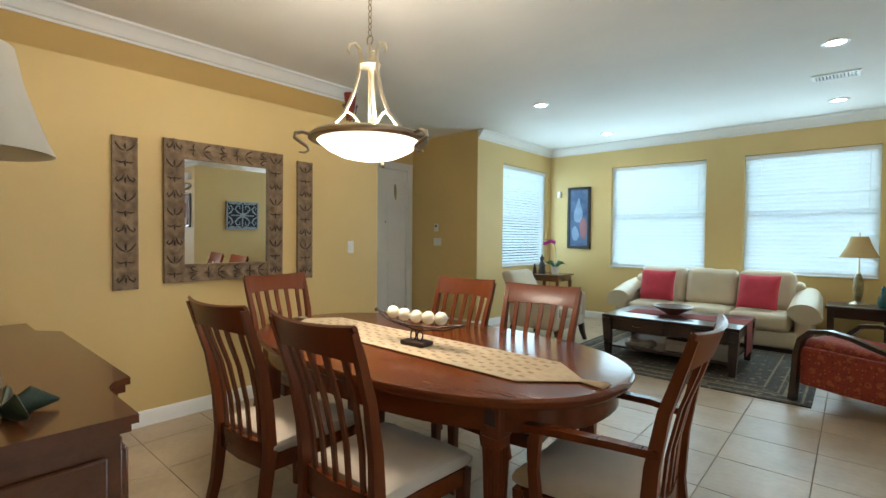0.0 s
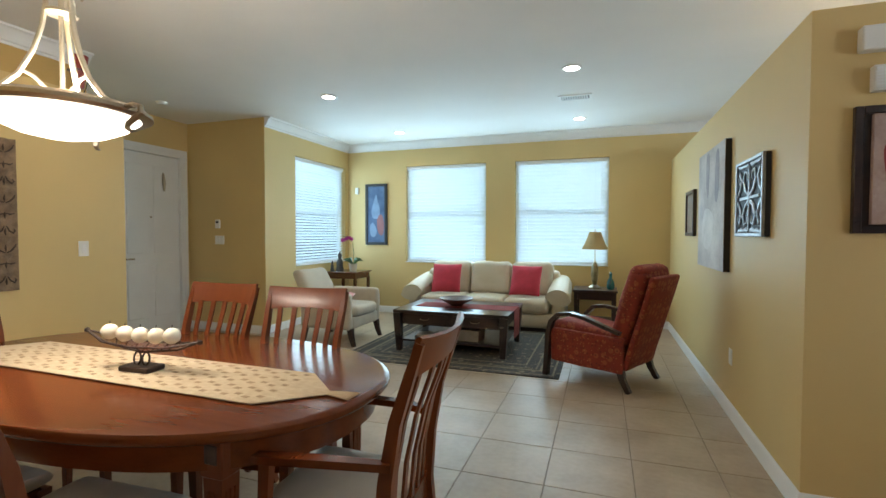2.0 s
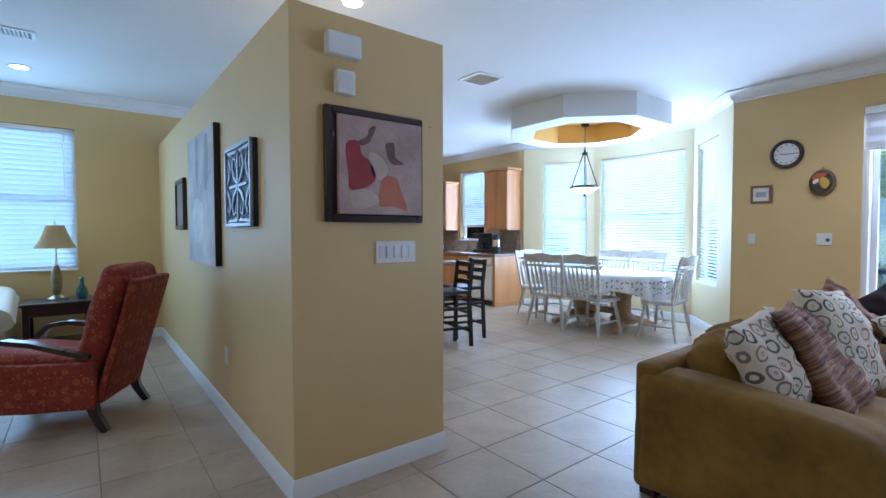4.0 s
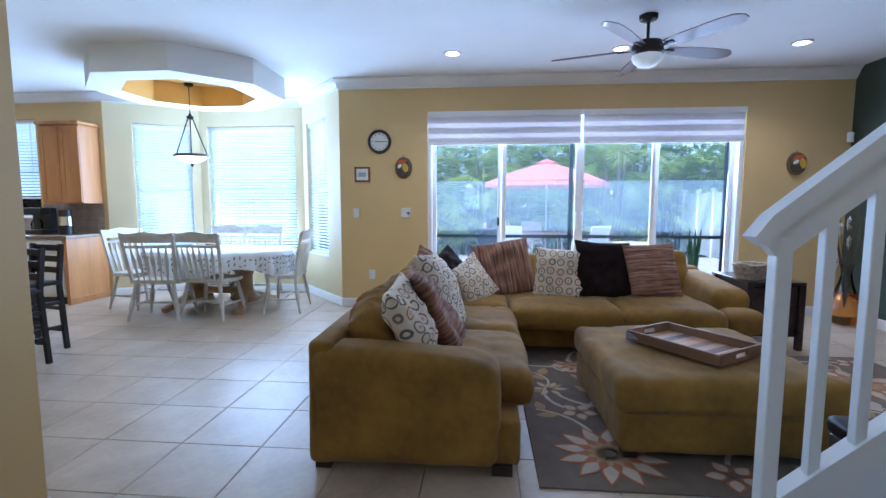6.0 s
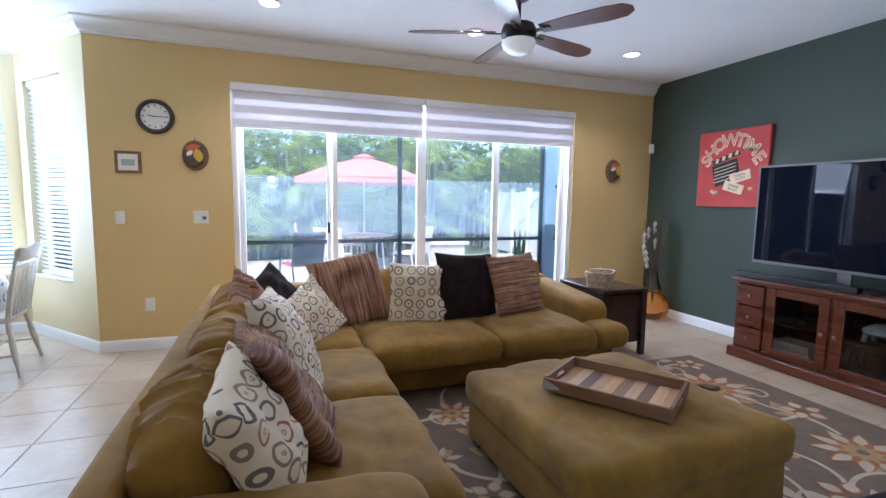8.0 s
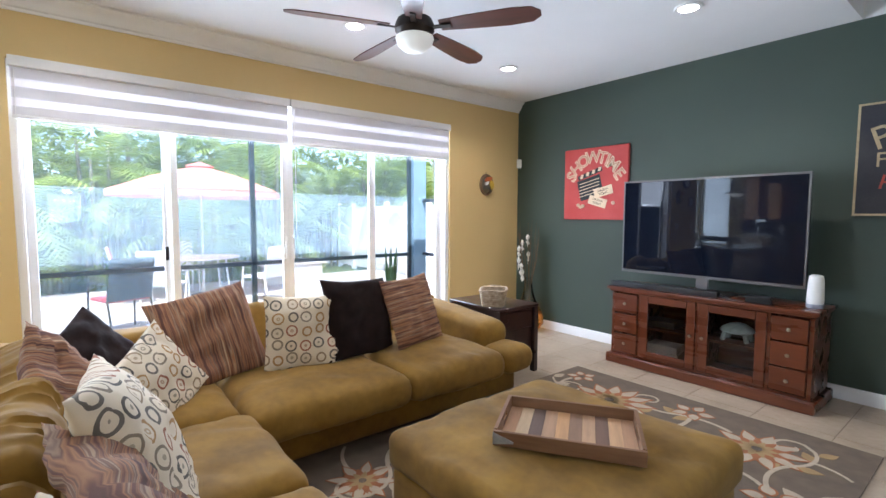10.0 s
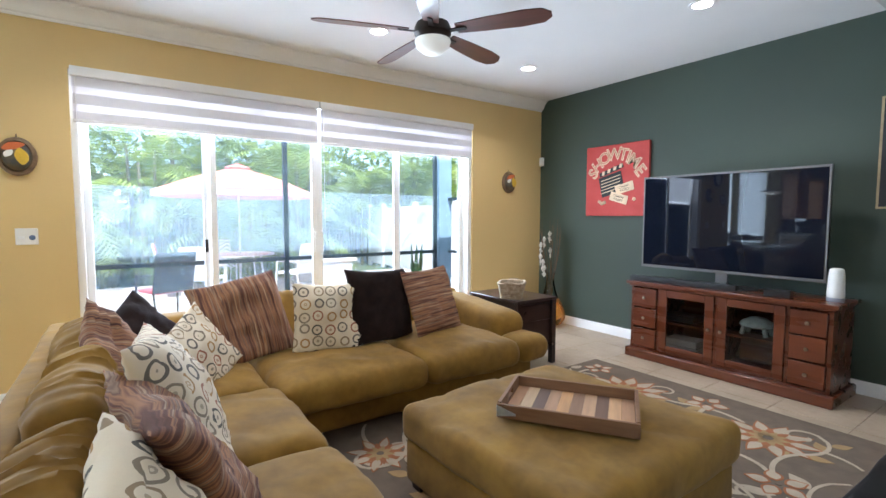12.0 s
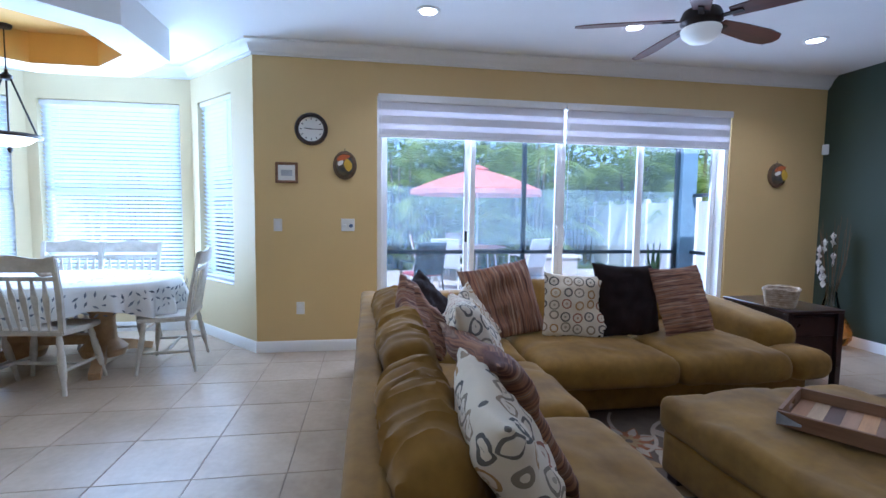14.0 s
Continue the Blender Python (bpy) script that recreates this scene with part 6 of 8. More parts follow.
# flowered rug
M["ruggrey"] = mat("taupe_rug_pile", (0.150, 0.112, 0.080), 0.95, 0.18, 10, 0.06, 300)
M["rugcream"] = mat("cream_rug_pile", (0.46, 0.38, 0.28), 0.95, 0.12, 12, 0.05, 300)
M["rugrust"] = mat("rust_rug_pile", (0.33, 0.125, 0.050), 0.95, 0.15, 12, 0.05, 300)
M["ruggold"] = mat("gold_rug_pile", (0.36, 0.24, 0.11), 0.95, 0.15, 12, 0.05, 300)
frug = thing("area_rug", "taupe rug with large cream and rust flowers", "rug", pose(0, 0, 0))
RX0, RY0, RX1, RY1 = 2.80, -1.66, 4.92, 1.32
part("rug_field", B((RX0, RY0, 0, RX1, RY1, 0.010), bevel=0.003), "ruggrey", frug)


def petal_outline(cx, cy, ang, r0, r1, w):
    out = []
    for k in range(9):
        t = k / 8
        out.append((r0 + (r1 - r0) * t, w * math.sin(math.pi * t ** 0.8)))
    out += [(a, -b) for a, b in reversed(out[1:-1])]
    c, s = math.cos(ang), math.sin(ang)
    return [(cx + a * c - b * s, cy + a * s + b * c) for a, b in out]


def inside(pts, m=0.02):
    return all(RX0 + m < x < RX1 - m and RY0 + m < y < RY1 - m for x, y in pts)


FLOWERS = [(3.12, 0.92, 0.30, 12), (4.48, 0.86, 0.20, 8), (4.52, -0.42, 0.24, 10), (4.28, -1.16, 0.34, 12), (3.30, -1.18, 0.27, 10), (2.98, -0.10, 0.17, 7), (3.98, 1.12, 0.14, 6), (3.82, -0.66, 0.16, 5), (3.06, -0.66, 0.15, 5), (4.74, -0.84, 0.13, 5), (3.78, -1.42, 0.15, 5), (4.72, 0.28, 0.14, 5), (3.62, 0.98, 0.12, 5), (4.72, -1.44, 0.13, 5), (2.96, 0.38, 0.14, 5), (3.50, -0.52, 0.11, 5)]


def pieces(name, outlines, z, material):
    for o in outlines:
        if inside(o):
            part(name, prism(o, 0.0095, z), material, frug)


rnd = random.Random(11)
for cx, cy, r, n in FLOWERS:
    ph = rnd.random() * 3
    turn = 2 * math.pi / n
    fat = 0.30 if n == 5 else 0.17
    pieces("petal_edge", [petal_outline(cx, cy, ph + turn * k, r * 0.20, r, r * fat) for k in range(n)], 0.0124, "rugrust" if n > 6 or rnd.random() < 0.5 else "ruggold")
    pieces("petal_fill", [petal_outline(cx, cy, ph + turn * k, r * 0.28, r * 0.93, r * fat * 0.72) for k in range(n)], 0.0130, "rugcream")
    if n > 6:
        pieces("petal_core", [petal_outline(cx, cy, ph + turn * (k + 0.5), r * 0.10, r * 0.62, r * 0.10) for k in range(n)], 0.0135, "rugrust")
        pieces("petal_heart", [petal_outline(cx, cy, ph + turn * k, r * 0.05, r * 0.44, r * 0.085) for k in range(n)], 0.0139, "ruggold")
    part("flower_eye", prism([(cx + r * 0.11 * math.cos(k * 0.63), cy + r * 0.11 * math.sin(k * 0.63)) for k in range(10)], 0.0095, 0.0143), "ruggrey", frug, "dark flower eye")
# scrolling vines that run from flower to flower, with leaves and curled tendrils
for i in range(30):
    fx, fy, fr, n = FLOWERS[i % len(FLOWERS)]
    a = rnd.uniform(0, 6.28)
    x, y = fx + fr * 0.8 * math.cos(a), fy + fr * 0.8 * math.sin(a)
    bend = rnd.choice((-1, 1)) * rnd.uniform(0.10, 0.20)
    pts, outs = [], []
    for k in range(14):
        pts.append((x, y))
        a += bend * (1 if k < 8 else -1.4)
        x, y = x + 0.052 * math.cos(a), y + 0.052 * math.sin(a)
        if k in (4, 6, 9, 11):
            s = 1 if k in (4, 9) else -1
            L = rnd.uniform(0.13, 0.17)
            outs.append(petal_outline(x, y, a + s * 0.85, 0.012, L, L * 0.25))
    # the tendril at the end
    for k in range(16):
        a += 0.42 * (1 if bend < 0 else -1)
        st = 0.046 * (1 - k / 20)
        x, y = x + st * math.cos(a), y + st * math.sin(a)
        pts.append((x, y))
    keep = []
    for p_ in pts:
        if not inside([p_], 0.03):
            break
        keep.append(p_)
    if len(keep) > 4:
        part("vine", bar([(p_[0], p_[1], 0.0103 + 0.00004 * i) for p_ in keep], [0.026 - 0.012 * k / len(keep) for k in range(len(keep))], 0.0025), "rugcream", frug)
    for q, o in enumerate(outs):
        pieces("leaf", [o], 0.0116 + 0.00002 * i + 0.00001 * q, "rugcream" if i % 4 else "ruggold")

# black chest beside the stairs
chest = thing("storage_chest", "low black storage chest beside the staircase", "chest", pose(2.455, -0.06, 0.0))
part("body", rounded(-0.135, -0.30, 0.02, 0.135, 0.30, 0.43, 0.015, 2, 31, 0.002, 4), "blackwood", chest)
part("lid", rounded(-0.145, -0.31, 0.43, 0.145, 0.31, 0.50, 0.025, 4, 32, 0.003, 6), "blackwood", chest)
for sx in (-1, 1):
    for sy in (-1, 1):
        part("foot", B((sx * 0.11 - 0.015, sy * 0.27 - 0.015, 0, sx * 0.11 + 0.015, sy * 0.27 + 0.015, 0.03)), "black", chest)

# end table, basket, floor vase
et2 = thing("end_table", "dark espresso end table beside the sectional", "end table", pose(5.42, -1.03, 0))
part("top", B((-0.34, -0.25, 0.60, 0.34, 0.25, 0.625), bevel=0.005), "espresso", et2)
part("body", B((-0.30, -0.215, 0.12, 0.30, 0.215, 0.60), bevel=0.003), "espresso", et2)
part("drawer", B((-0.316, -0.19, 0.42, -0.299, 0.19, 0.575), bevel=0.003), "espresso", et2)
for sx in (-1, 1):
    for sy in (-1, 1):
        part("leg", B((sx * 0.31 - 0.025, sy * 0.225 - 0.025, 0, sx * 0.31 + 0.025, sy * 0.225 + 0.025, 0.60), bevel=0.003), "espresso", et2)
M["wicker"] = mat("whitewashed_wicker", (0.25, 0.17, 0.095), 0.8, scale=30, fine=160, bump=0.08, alt=(0.54, 0.44, 0.32))
bk = thing("wicker_basket", "small whitewashed wicker basket on the end table", "basket", pose(5.28, -0.90, 0.625, 0, 0, -50))
for k in range(8):
    t = k / 8
    w, d, z = 0.120 + 0.028 * t, 0.092 + 0.024 * t, 0.012 + 0.140 * t
    pts = [(w * math.copysign(abs(math.cos(a)) ** 0.45, math.cos(a)), d * math.copysign(abs(math.sin(a)) ** 0.45, math.sin(a)), z + 0.003 * (i % 2)) for i, a in enumerate([q * math.pi / 16 for q in range(32)])]
    part("wicker_strand", tube(pts, 0.0105 if k < 7 else 0.014, 6, closed=True), "wicker", bk)
part("bottom", B((-0.112, -0.086, 0, 0.112, 0.086, 0.012)), "wicker", bk)
for s in (-1, 1):
    part("handle", tube([(s * 0.150, -0.045, 0.120), (s * 0.160, -0.045, 0.150), (s * 0.160, 0.045, 0.150), (s * 0.150, 0.045, 0.120)], 0.006, 6), "wicker", bk)
M["amber"] = glass("amber_glass", (0.95, 0.42, 0.08), 0.05, False)
M["clearglass"] = glass("clear_vase_glass", (0.90, 0.93, 0.92))
fv = thing("floor_vase", "tall clear and amber glass floor vase", "vase", pose(6.17, -2.39, 0))
part("amber_base", lathe([(0, 0.004), (0.090, 0.0), (0.155, 0.035), (0.192, 0.10), (0.190, 0.17), (0.155, 0.26), (0.105, 0.35), (0.0, 0.36)], 32), "amber", fv, "amber glass bulb")
part("neck", lathe([(0.105, 0.35), (0.072, 0.44), (0.052, 0.53), (0.047, 0.61), (0.060, 0.66), (0.056, 0.66), (0.043, 0.61), (0.048, 0.53), (0.068, 0.44), (0.101, 0.35)], 28), "clearglass", fv)
M["petalwhite"] = mat("white_petal", (0.78, 0.75, 0.70), 0.7, 0.06, 12, 0.01, 90, translucent=0.25)
M["twig"] = mat("brown_twig", (0.14, 0.09, 0.05), 0.8, 0.3, 14, 0.02, 90)
fl = thing("dried_flowers", "white silk flowers and brown twigs in the floor vase", "flowers", pose(6.17, -2.39, 0) @ Matrix.Diagonal((1.1, 1.1, 1.12, 1)))
rnd = random.Random(3)
for k in range(16):
    a, sp_ = rnd.uniform(0, 6.28), rnd.uniform(0.03, 0.15)
    top = 0.95 + rnd.uniform(0, 0.28)
    part("twig", tube([(0, 0, 0.16), (0.3 * sp_ * math.cos(a), 0.3 * sp_ * math.sin(a), 0.50), (0.8 * sp_ * math.cos(a + 0.2), 0.8 * sp_ * math.sin(a + 0.2), 0.80), (sp_ * math.cos(a), sp_ * math.sin(a), top)], [0.003, 0.003, 0.003, 0.0015], 5), "twig", fl)
for k in range(7):
    c = Vector((rnd.uniform(-0.10, 0.07), rnd.uniform(-0.03, 0.12), 0.62 + 0.062 * k))
    bm = bmesh.new()
    for q in range(6):
        a = q * math.pi / 3 + k
        d1 = Vector((-0.6 * math.sin(a), 0.7 * math.sin(a), math.cos(a)))
        tube([c, c + 0.036 * d1 + Vector((-0.012, 0.010, 0)), c + 0.072 * d1], [0.008, 0.030, 0.004], 6, bm, flat=0.3)
    f = part("flower", bm, "petalwhite", fl)
    part("flower_heart", lathe([(0, -0.012), (0.012, -0.004), (0.010, 0.008), (0, 0.012)], 8, c.x - 0.010, c.y + 0.010, c.z), "black", f)

# television and stand
TX0, TX1 = 3.22, 4.87
M["stand"] = wood("red_mahogany_wood", (0.080, 0.018, 0.006), (0.140, 0.036, 0.011), 0.28, 12, 0)
st = thing("tv_stand", "red mahogany television stand with glass doors and drawers", "tv stand", pose((TX0 + TX1) / 2, -2.56, 0))
hw = (TX1 - TX0) / 2
part("top", B((-hw, 0, 0.715, hw, 0.52, 0.745), bevel=0.008, seg=2), "stand", st)
part("under_moulding", B((-hw + 0.02, 0, 0.695, hw - 0.02, 0.50, 0.715), bevel=0.005), "stand", st)
part("plinth", B((-hw + 0.0, 0, 0, hw, 0.52, 0.09), bevel=0.01), "stand", st)
part("back_panel", B((-hw + 0.04, 0.0, 0.09, hw - 0.04, 0.02, 0.695)), "stand", st)
for x0, x1 in ((-hw + 0.035, -hw + 0.06), (-hw + 0.30, -hw + 0.32), (hw - 0.32, hw - 0.30), (hw - 0.06, hw - 0.035), (-0.012, 0.012)):
    part("upright", B((x0, 0.02, 0.09, x1, 0.475, 0.695)), "stand", st)
part("floor_board", B((-hw + 0.06, 0.02, 0.09, hw - 0.06, 0.47, 0.105)), "stand", st)
for x0, x1 in ((-hw + 0.32, -0.012), (0.012, hw - 0.32)):
    part("shelf", B((x0, 0.02, 0.375, x1, 0.45, 0.392)), "stand", st)
for s in (-1, 1):
    xc = s * (hw - 0.18)
    for k in range(3):
        d = part("drawer", B((xc - 0.115, 0.47, 0.115 + k * 0.192, xc + 0.115, 0.490, 0.295 + k * 0.192), bevel=0.005), "stand", st)
        part("knob", lathe([(0, 0.026), (0.014, 0.022), (0.015, 0.014), (0.006, 0.008), (0.006, 0)], 12), "nickel", d).matrix_local = pose(xc, 0.490, 0.205 + k * 0.192, -90)
    x0, x1 = (0.014, hw - 0.322) if s > 0 else (-hw + 0.322, -0.014)
    dr = part("glass_door", B((x0, 0.47, 0.11, x0 + 0.075, 0.488, 0.69), (x1 - 0.075, 0.47, 0.11, x1, 0.488, 0.69), (x0 + 0.075, 0.47, 0.11, x1 - 0.075, 0.488, 0.175), (x0 + 0.075, 0.47, 0.625, x1 - 0.075, 0.488, 0.69), bevel=0.004), "stand", st)
    part("pane", B((x0 + 0.075, 0.476, 0.175, x1 - 0.075, 0.479, 0.625)), "glass", dr)
    part("knob", lathe([(0, 0.026), (0.014, 0.022), (0.015, 0.014), (0.006, 0.008), (0.006, 0)], 12), "nickel", dr).matrix_local = pose(x0 + 0.035 if s > 0 else x1 - 0.035, 0.488, 0.40, -90)
CXT = (TX0 + TX1) / 2
tvm = pose(4.115, -2.30, 0.745, 0, 0, 0)
tv = thing("television", "large flat screen television with thin silver bezel", "television", tvm)
M["screen"] = mat("glossy_black_screen", (0.005, 0.007, 0.013), 0.06, 0.0, 3, 0, 30)
tb = M["screen"].node_tree.nodes["Principled BSDF"]
for l in list(tb.inputs["Roughness"].links):
    M["screen"].node_tree.links.remove(l)
tb.inputs["Roughness"].default_value = 0.025
tb.inputs["Specular IOR Level"].default_value = 0.3
part("panel", B((-0.745, -0.022, 0.125, 0.745, 0.018, 1.005), bevel=0.006), "black", tv)
part("screen", B((-0.732, 0.018, 0.150, 0.732, 0.0205, 0.990)), "screen", tv)
part("bezel", B((-0.748, 0.0, 0.125, 0.748, 0.022, 0.149), (-0.748, 0, 0.991, 0.748, 0.022, 1.008), (-0.748, 0, 0.149, -0.733, 0.022, 0.991), (0.733, 0, 0.149, 0.748, 0.022, 0.991), bevel=0.002), "bezel", tv)
part("foot", B((-0.26, -0.10, 0, 0.26, 0.16, 0.012), bevel=0.004), "bezel", tv)
part("neck", B((-0.05, -0.03, 0.012, 0.05, -0.005, 0.13), bevel=0.004), "bezel", tv)
sbr = thing("soundbar", "long black soundbar in front of the television", "soundbar", pose(4.38, -2.12, 0.745, 0, 0, 2))
part("body", B((-0.47, -0.04, 0, 0.47, 0.035, 0.052), bevel=0.010, seg=2), "black", sbr)
spk = thing("smart_speaker", "white cylindrical speaker on a grey base", "speaker", pose(3.30, -2.26, 0.745))
part("body", lathe([(0, 0.03), (0.050, 0.03), (0.054, 0.05), (0.048, 0.20), (0.042, 0.235), (0.03, 0.245), (0, 0.246)], 26), "plastic", spk)
part("base", lathe([(0, 0), (0.052, 0), (0.056, 0.03), (0, 0.03)], 26), "lattice", spk)
bxk = thing("media_player", "small black media player box", "media player", pose(3.62, -2.14, 0.745, 0, 0, 6))
part("body", B((-0.085, -0.05, 0, 0.085, 0.05, 0.055), bevel=0.004), "black", bxk)
for k in range(4):
    solo("cable", tube([(0, 0, 0.004), (0.10, 0.02, 0.006), (0.2 + 0.05 * k, -0.02, 0.03), (0.32, 0.01 * k, 0.004)], 0.004, 6), "black", "thin cable lying on the stand", "cable", pose(3.72 + 0.12 * k, -2.10 - 0.03 * k, 0.745, 0, 0, 10 * k - 20), "cables behind the soundbar")
M["tin"] = mat("printed_card_box", (0.50, 0.42, 0.36), 0.6, 0.2, 18, 0.01, 90)
for z, w in ((0.107, 0.15), (0.170, 0.14)):
    solo("board_game_box", B((-w, -0.10, 0, w, 0.10, 0.06), bevel=0.003), "tin", "cream printed board game box in the cabinet", "box", pose(4.40, -2.28, z, 0, 0, 4), "boxes in the tv stand")
gc = thing("games_console", "black games console with coiled cable", "console", pose(4.42, -2.28, 0.394))
part("body", B((-0.14, -0.10, 0, 0.14, 0.10, 0.06), bevel=0.006), "black", gc)
tur = thing("tortoise_ornament", "pale carved tortoise ornament in the cabinet", "ornament", pose(3.80, -2.26, 0.393))
M["bone"] = mat("pale_carved_stone", (0.44, 0.48, 0.44), 0.7, 0.25, 26, 0.06, 140)
part("shell", lathe([(0, 0.15), (0.06, 0.14), (0.115, 0.105), (0.125, 0.08), (0.10, 0.065), (0, 0.06)], 20), "bone", tur)
for sx in (-1, 1):
    for sy in (-1, 1):
        part("leg", tube([(sx * 0.07, sy * 0.05, 0.08), (sx * 0.09, sy * 0.06, 0.0)], [0.022, 0.018], 8), "bone", tur)


def text(name, s, m, size, material, parent, extrude=0.001, bold=0.0):
    cu = bpy.data.curves.new(name, "FONT")
    cu.body, cu.size, cu.extrude = s, size, extrude
    cu.offset = bold
    cu.align_x, cu.align_y = "CENTER", "CENTER"
    dummy = bpy.data.objects.new(name, cu)
    me = bpy.data.meshes.new_from_object(dummy)
    bpy.data.objects.remove(dummy)
    me.materials.append(M[material])
    ob = new(name, me)
    ob.parent = parent
    ob.matrix_local = m
    return ob


UP = Matrix.Rotation(radians(90), 4, "X") @ Matrix.Rotation(radians(180), 4, "Y")


def front(x, y, z, roll=0):
    """Text standing on a wall plate whose front is local +y."""
    return Matrix.Translation((x, y, z)) @ Matrix.Rotation(radians(roll), 4, "Y") @ Matrix.Rotation(radians(180), 4, "Z") @ Matrix.Rotation(radians(90), 4, "X")


paint("sign_red", (0.42, 0.040, 0.035), (0.50, 0.075, 0.065), 4)
paint("sign_cream", (0.66, 0.52, 0.36))
paint("sign_black", (0.020, 0.022, 0.025))
paint("sign_navy", (0.016, 0.017, 0.024), (0.035, 0.034, 0.038), 6)
paint("sign_gold", (0.46, 0.36, 0.20), (0.30, 0.22, 0.12), 16)
paint("sign_tan", (0.40, 0.17, 0.10))
paint("sign_rust", (0.34, 0.05, 0.03))
sg = thing("cinema_sign", "square red canvas sign with clapperboard and tickets", "sign", on_wall(5.405, -2.62, 1.775, 0))
part("canvas", B((-0.40, 0, -0.40, 0.40, 0.035, 0.40), bevel=0.003), "sign_red", sg)
word = "SHOWTIME"
for c, turn_ in zip(word, (62, 45, 26, 4, -16, -28, -42, -62)):
    a = radians(turn_)
    text("letter", c, front(0.42 * math.sin(a) * 0.80, 0.0362, -0.09 + 0.42 * math.cos(a) * 0.90, math.degrees(a) * 0.85), 0.185, "sign_cream", sg, 0.001, 0.006)
    text("letter_inset", c, front(0.42 * math.sin(a) * 0.80, 0.0375, -0.09 + 0.42 * math.cos(a) * 0.90, math.degrees(a) * 0.85), 0.185, "sign_tan", sg, 0.0006, -0.004)
part("clapper", move(B((-0.15, 0.035, -0.15, 0.15, 0.040, 0.08), bevel=0.002), pose(0.06, 0, -0.01, 0, 14, 0)), "sign_black", sg)
part("clapper_bar", move(B((-0.16, 0.035, 0.0, 0.16, 0.041, 0.05), bevel=0.002), pose(0.05, 0, 0.09, 0, 18, 0)), "sign_black", sg)
for k in range(4):
    bm = prism([(-0.022, -0.022), (0.012, -0.022), (0.024, 0.022), (-0.010, 0.022)], 0, 0.002)
    part("white_mark", move(bm, Matrix.Translation((0.16 - k * 0.075, 0.0430, 0.085 + k * 0.024)) @ Matrix.Rotation(radians(90), 4, "X") @ Matrix.Diagonal((-1, 1, 1, 1))), "sign_cream", sg)
for k in range(5):
    part("slate_line", move(B((-0.13, 0.040, 0, 0.13, 0.0412, 0.008)), pose(0.06, 0, -0.12 + k * 0.036, 0, 14, 0)), "sign_cream", sg)
for x, z, a in ((-0.12, -0.09, 14), (-0.05, -0.20, -16)):
    tk = part("ticket", move(B((-0.115, 0.041, -0.05, 0.115, 0.046, 0.05), bevel=0.006), pose(x, 0, z, 0, a, 0)), "sign_cream", sg)
    for q, wd in ((0.015, "CINEMA"), (-0.022, "TICKET")):
        text("letter_row", wd, Matrix.Translation((x, 0.0466, z)) @ Matrix.Rotation(radians(a), 4, "Y") @ front(0, 0, q), 0.036, "sign_black", sg, 0.0004)
for x, z in ((0.17, -0.26), (0.20, -0.24), (-0.24, -0.22), (0.14, -0.25)):
    part("popcorn", lathe([(0, -0.02), (0.018, -0.01), (0.022, 0.006), (0.012, 0.02), (0, 0.022)], 8, x, 0.040, z), "sign_cream", sg)
ps = thing("popcorn_sign", "dark distressed popcorn sign with cream letters", "sign", on_wall(2.87, -2.62, 1.835, 0))
part("board", B((-0.315, 0, -0.41, 0.315, 0.03, 0.41), bevel=0.003), "sign_navy", ps)
for s in (-1, 1):
    part("worn_edge", B((s * 0.30, 0.03, -0.41, s * 0.315, 0.032, 0.41)), "sign_gold", ps)
    part("worn_edge", B((-0.30, 0.03, s * 0.395, 0.30, 0.032, s * 0.41)), "sign_gold", ps)
text("letter_row", "POP", front(0.02, 0.0312, 0.20, 18), 0.24, "sign_gold", ps)
text("letter_row", "FRESH", front(0.0, 0.0312, -0.01), 0.15, "sign_gold", ps)
text("letter_row", "HOT", front(0.02, 0.0312, -0.20, -12), 0.15, "sign_rust", ps)

# wall things by the sliding door
ck = thing("wall_clock", "round wall clock with dark brown rim", "clock", on_wall(6.58, 2.905, 2.10, 90))


def face_disc(bm):
    return move(bm, Matrix.Rotation(radians(-90), 4, "X"))


part("rim", face_disc(lathe([(0.112, 0), (0.150, 0), (0.150, 0.02), (0.138, 0.036), (0.122, 0.036), (0.112, 0.02)], 40)), "espresso", ck)
part("dial", face_disc(lathe([(0, 0.012), (0.114, 0.012), (0.114, 0.004), (0, 0.004)], 32)), "plastic", ck)
for k in range(12):
    a = k * math.pi / 6
    part("hour_mark", move(B((-0.004, 0.012, 0.085, 0.004, 0.0132, 0.102)), pose(0, 0, 0, 0, 30 * k, 0)), "black", ck)
part("hour_hand", move(B((-0.004, 0.014, -0.01, 0.004, 0.0155, 0.060)), pose(0, 0, 0, 0, 82, 0)), "black", ck)
part("minute_hand", move(B((-0.003, 0.016, -0.015, 0.003, 0.0172, 0.090)), pose(0, 0, 0, 0, -90, 0)), "black", ck)
fp = framed("framed_picture", on_wall(6.58, 3.13, 1.695, 90), 0.20, 0.19, 0.024, 0.02, "traywood", "plastic", "small framed photograph in a brown wooden frame")
paint("paint_haze", (0.40, 0.42, 0.46))
part("photo", B((-0.05, 0.012, -0.03, 0.05, 0.014, 0.025)), "paint_haze", fp)
M["coconut"] = mat("brown_coconut_shell", (0.16, 0.10, 0.05), 0.7, 0.3, 30, 0.05, 160)
paint("mask_yellow", (0.62, 0.40, 0.03))
paint("mask_blue", (0.055, 0.060, 0.065), (0.16, 0.12, 0.06), 14)
paint("mask_orange", (0.50, 0.12, 0.03))
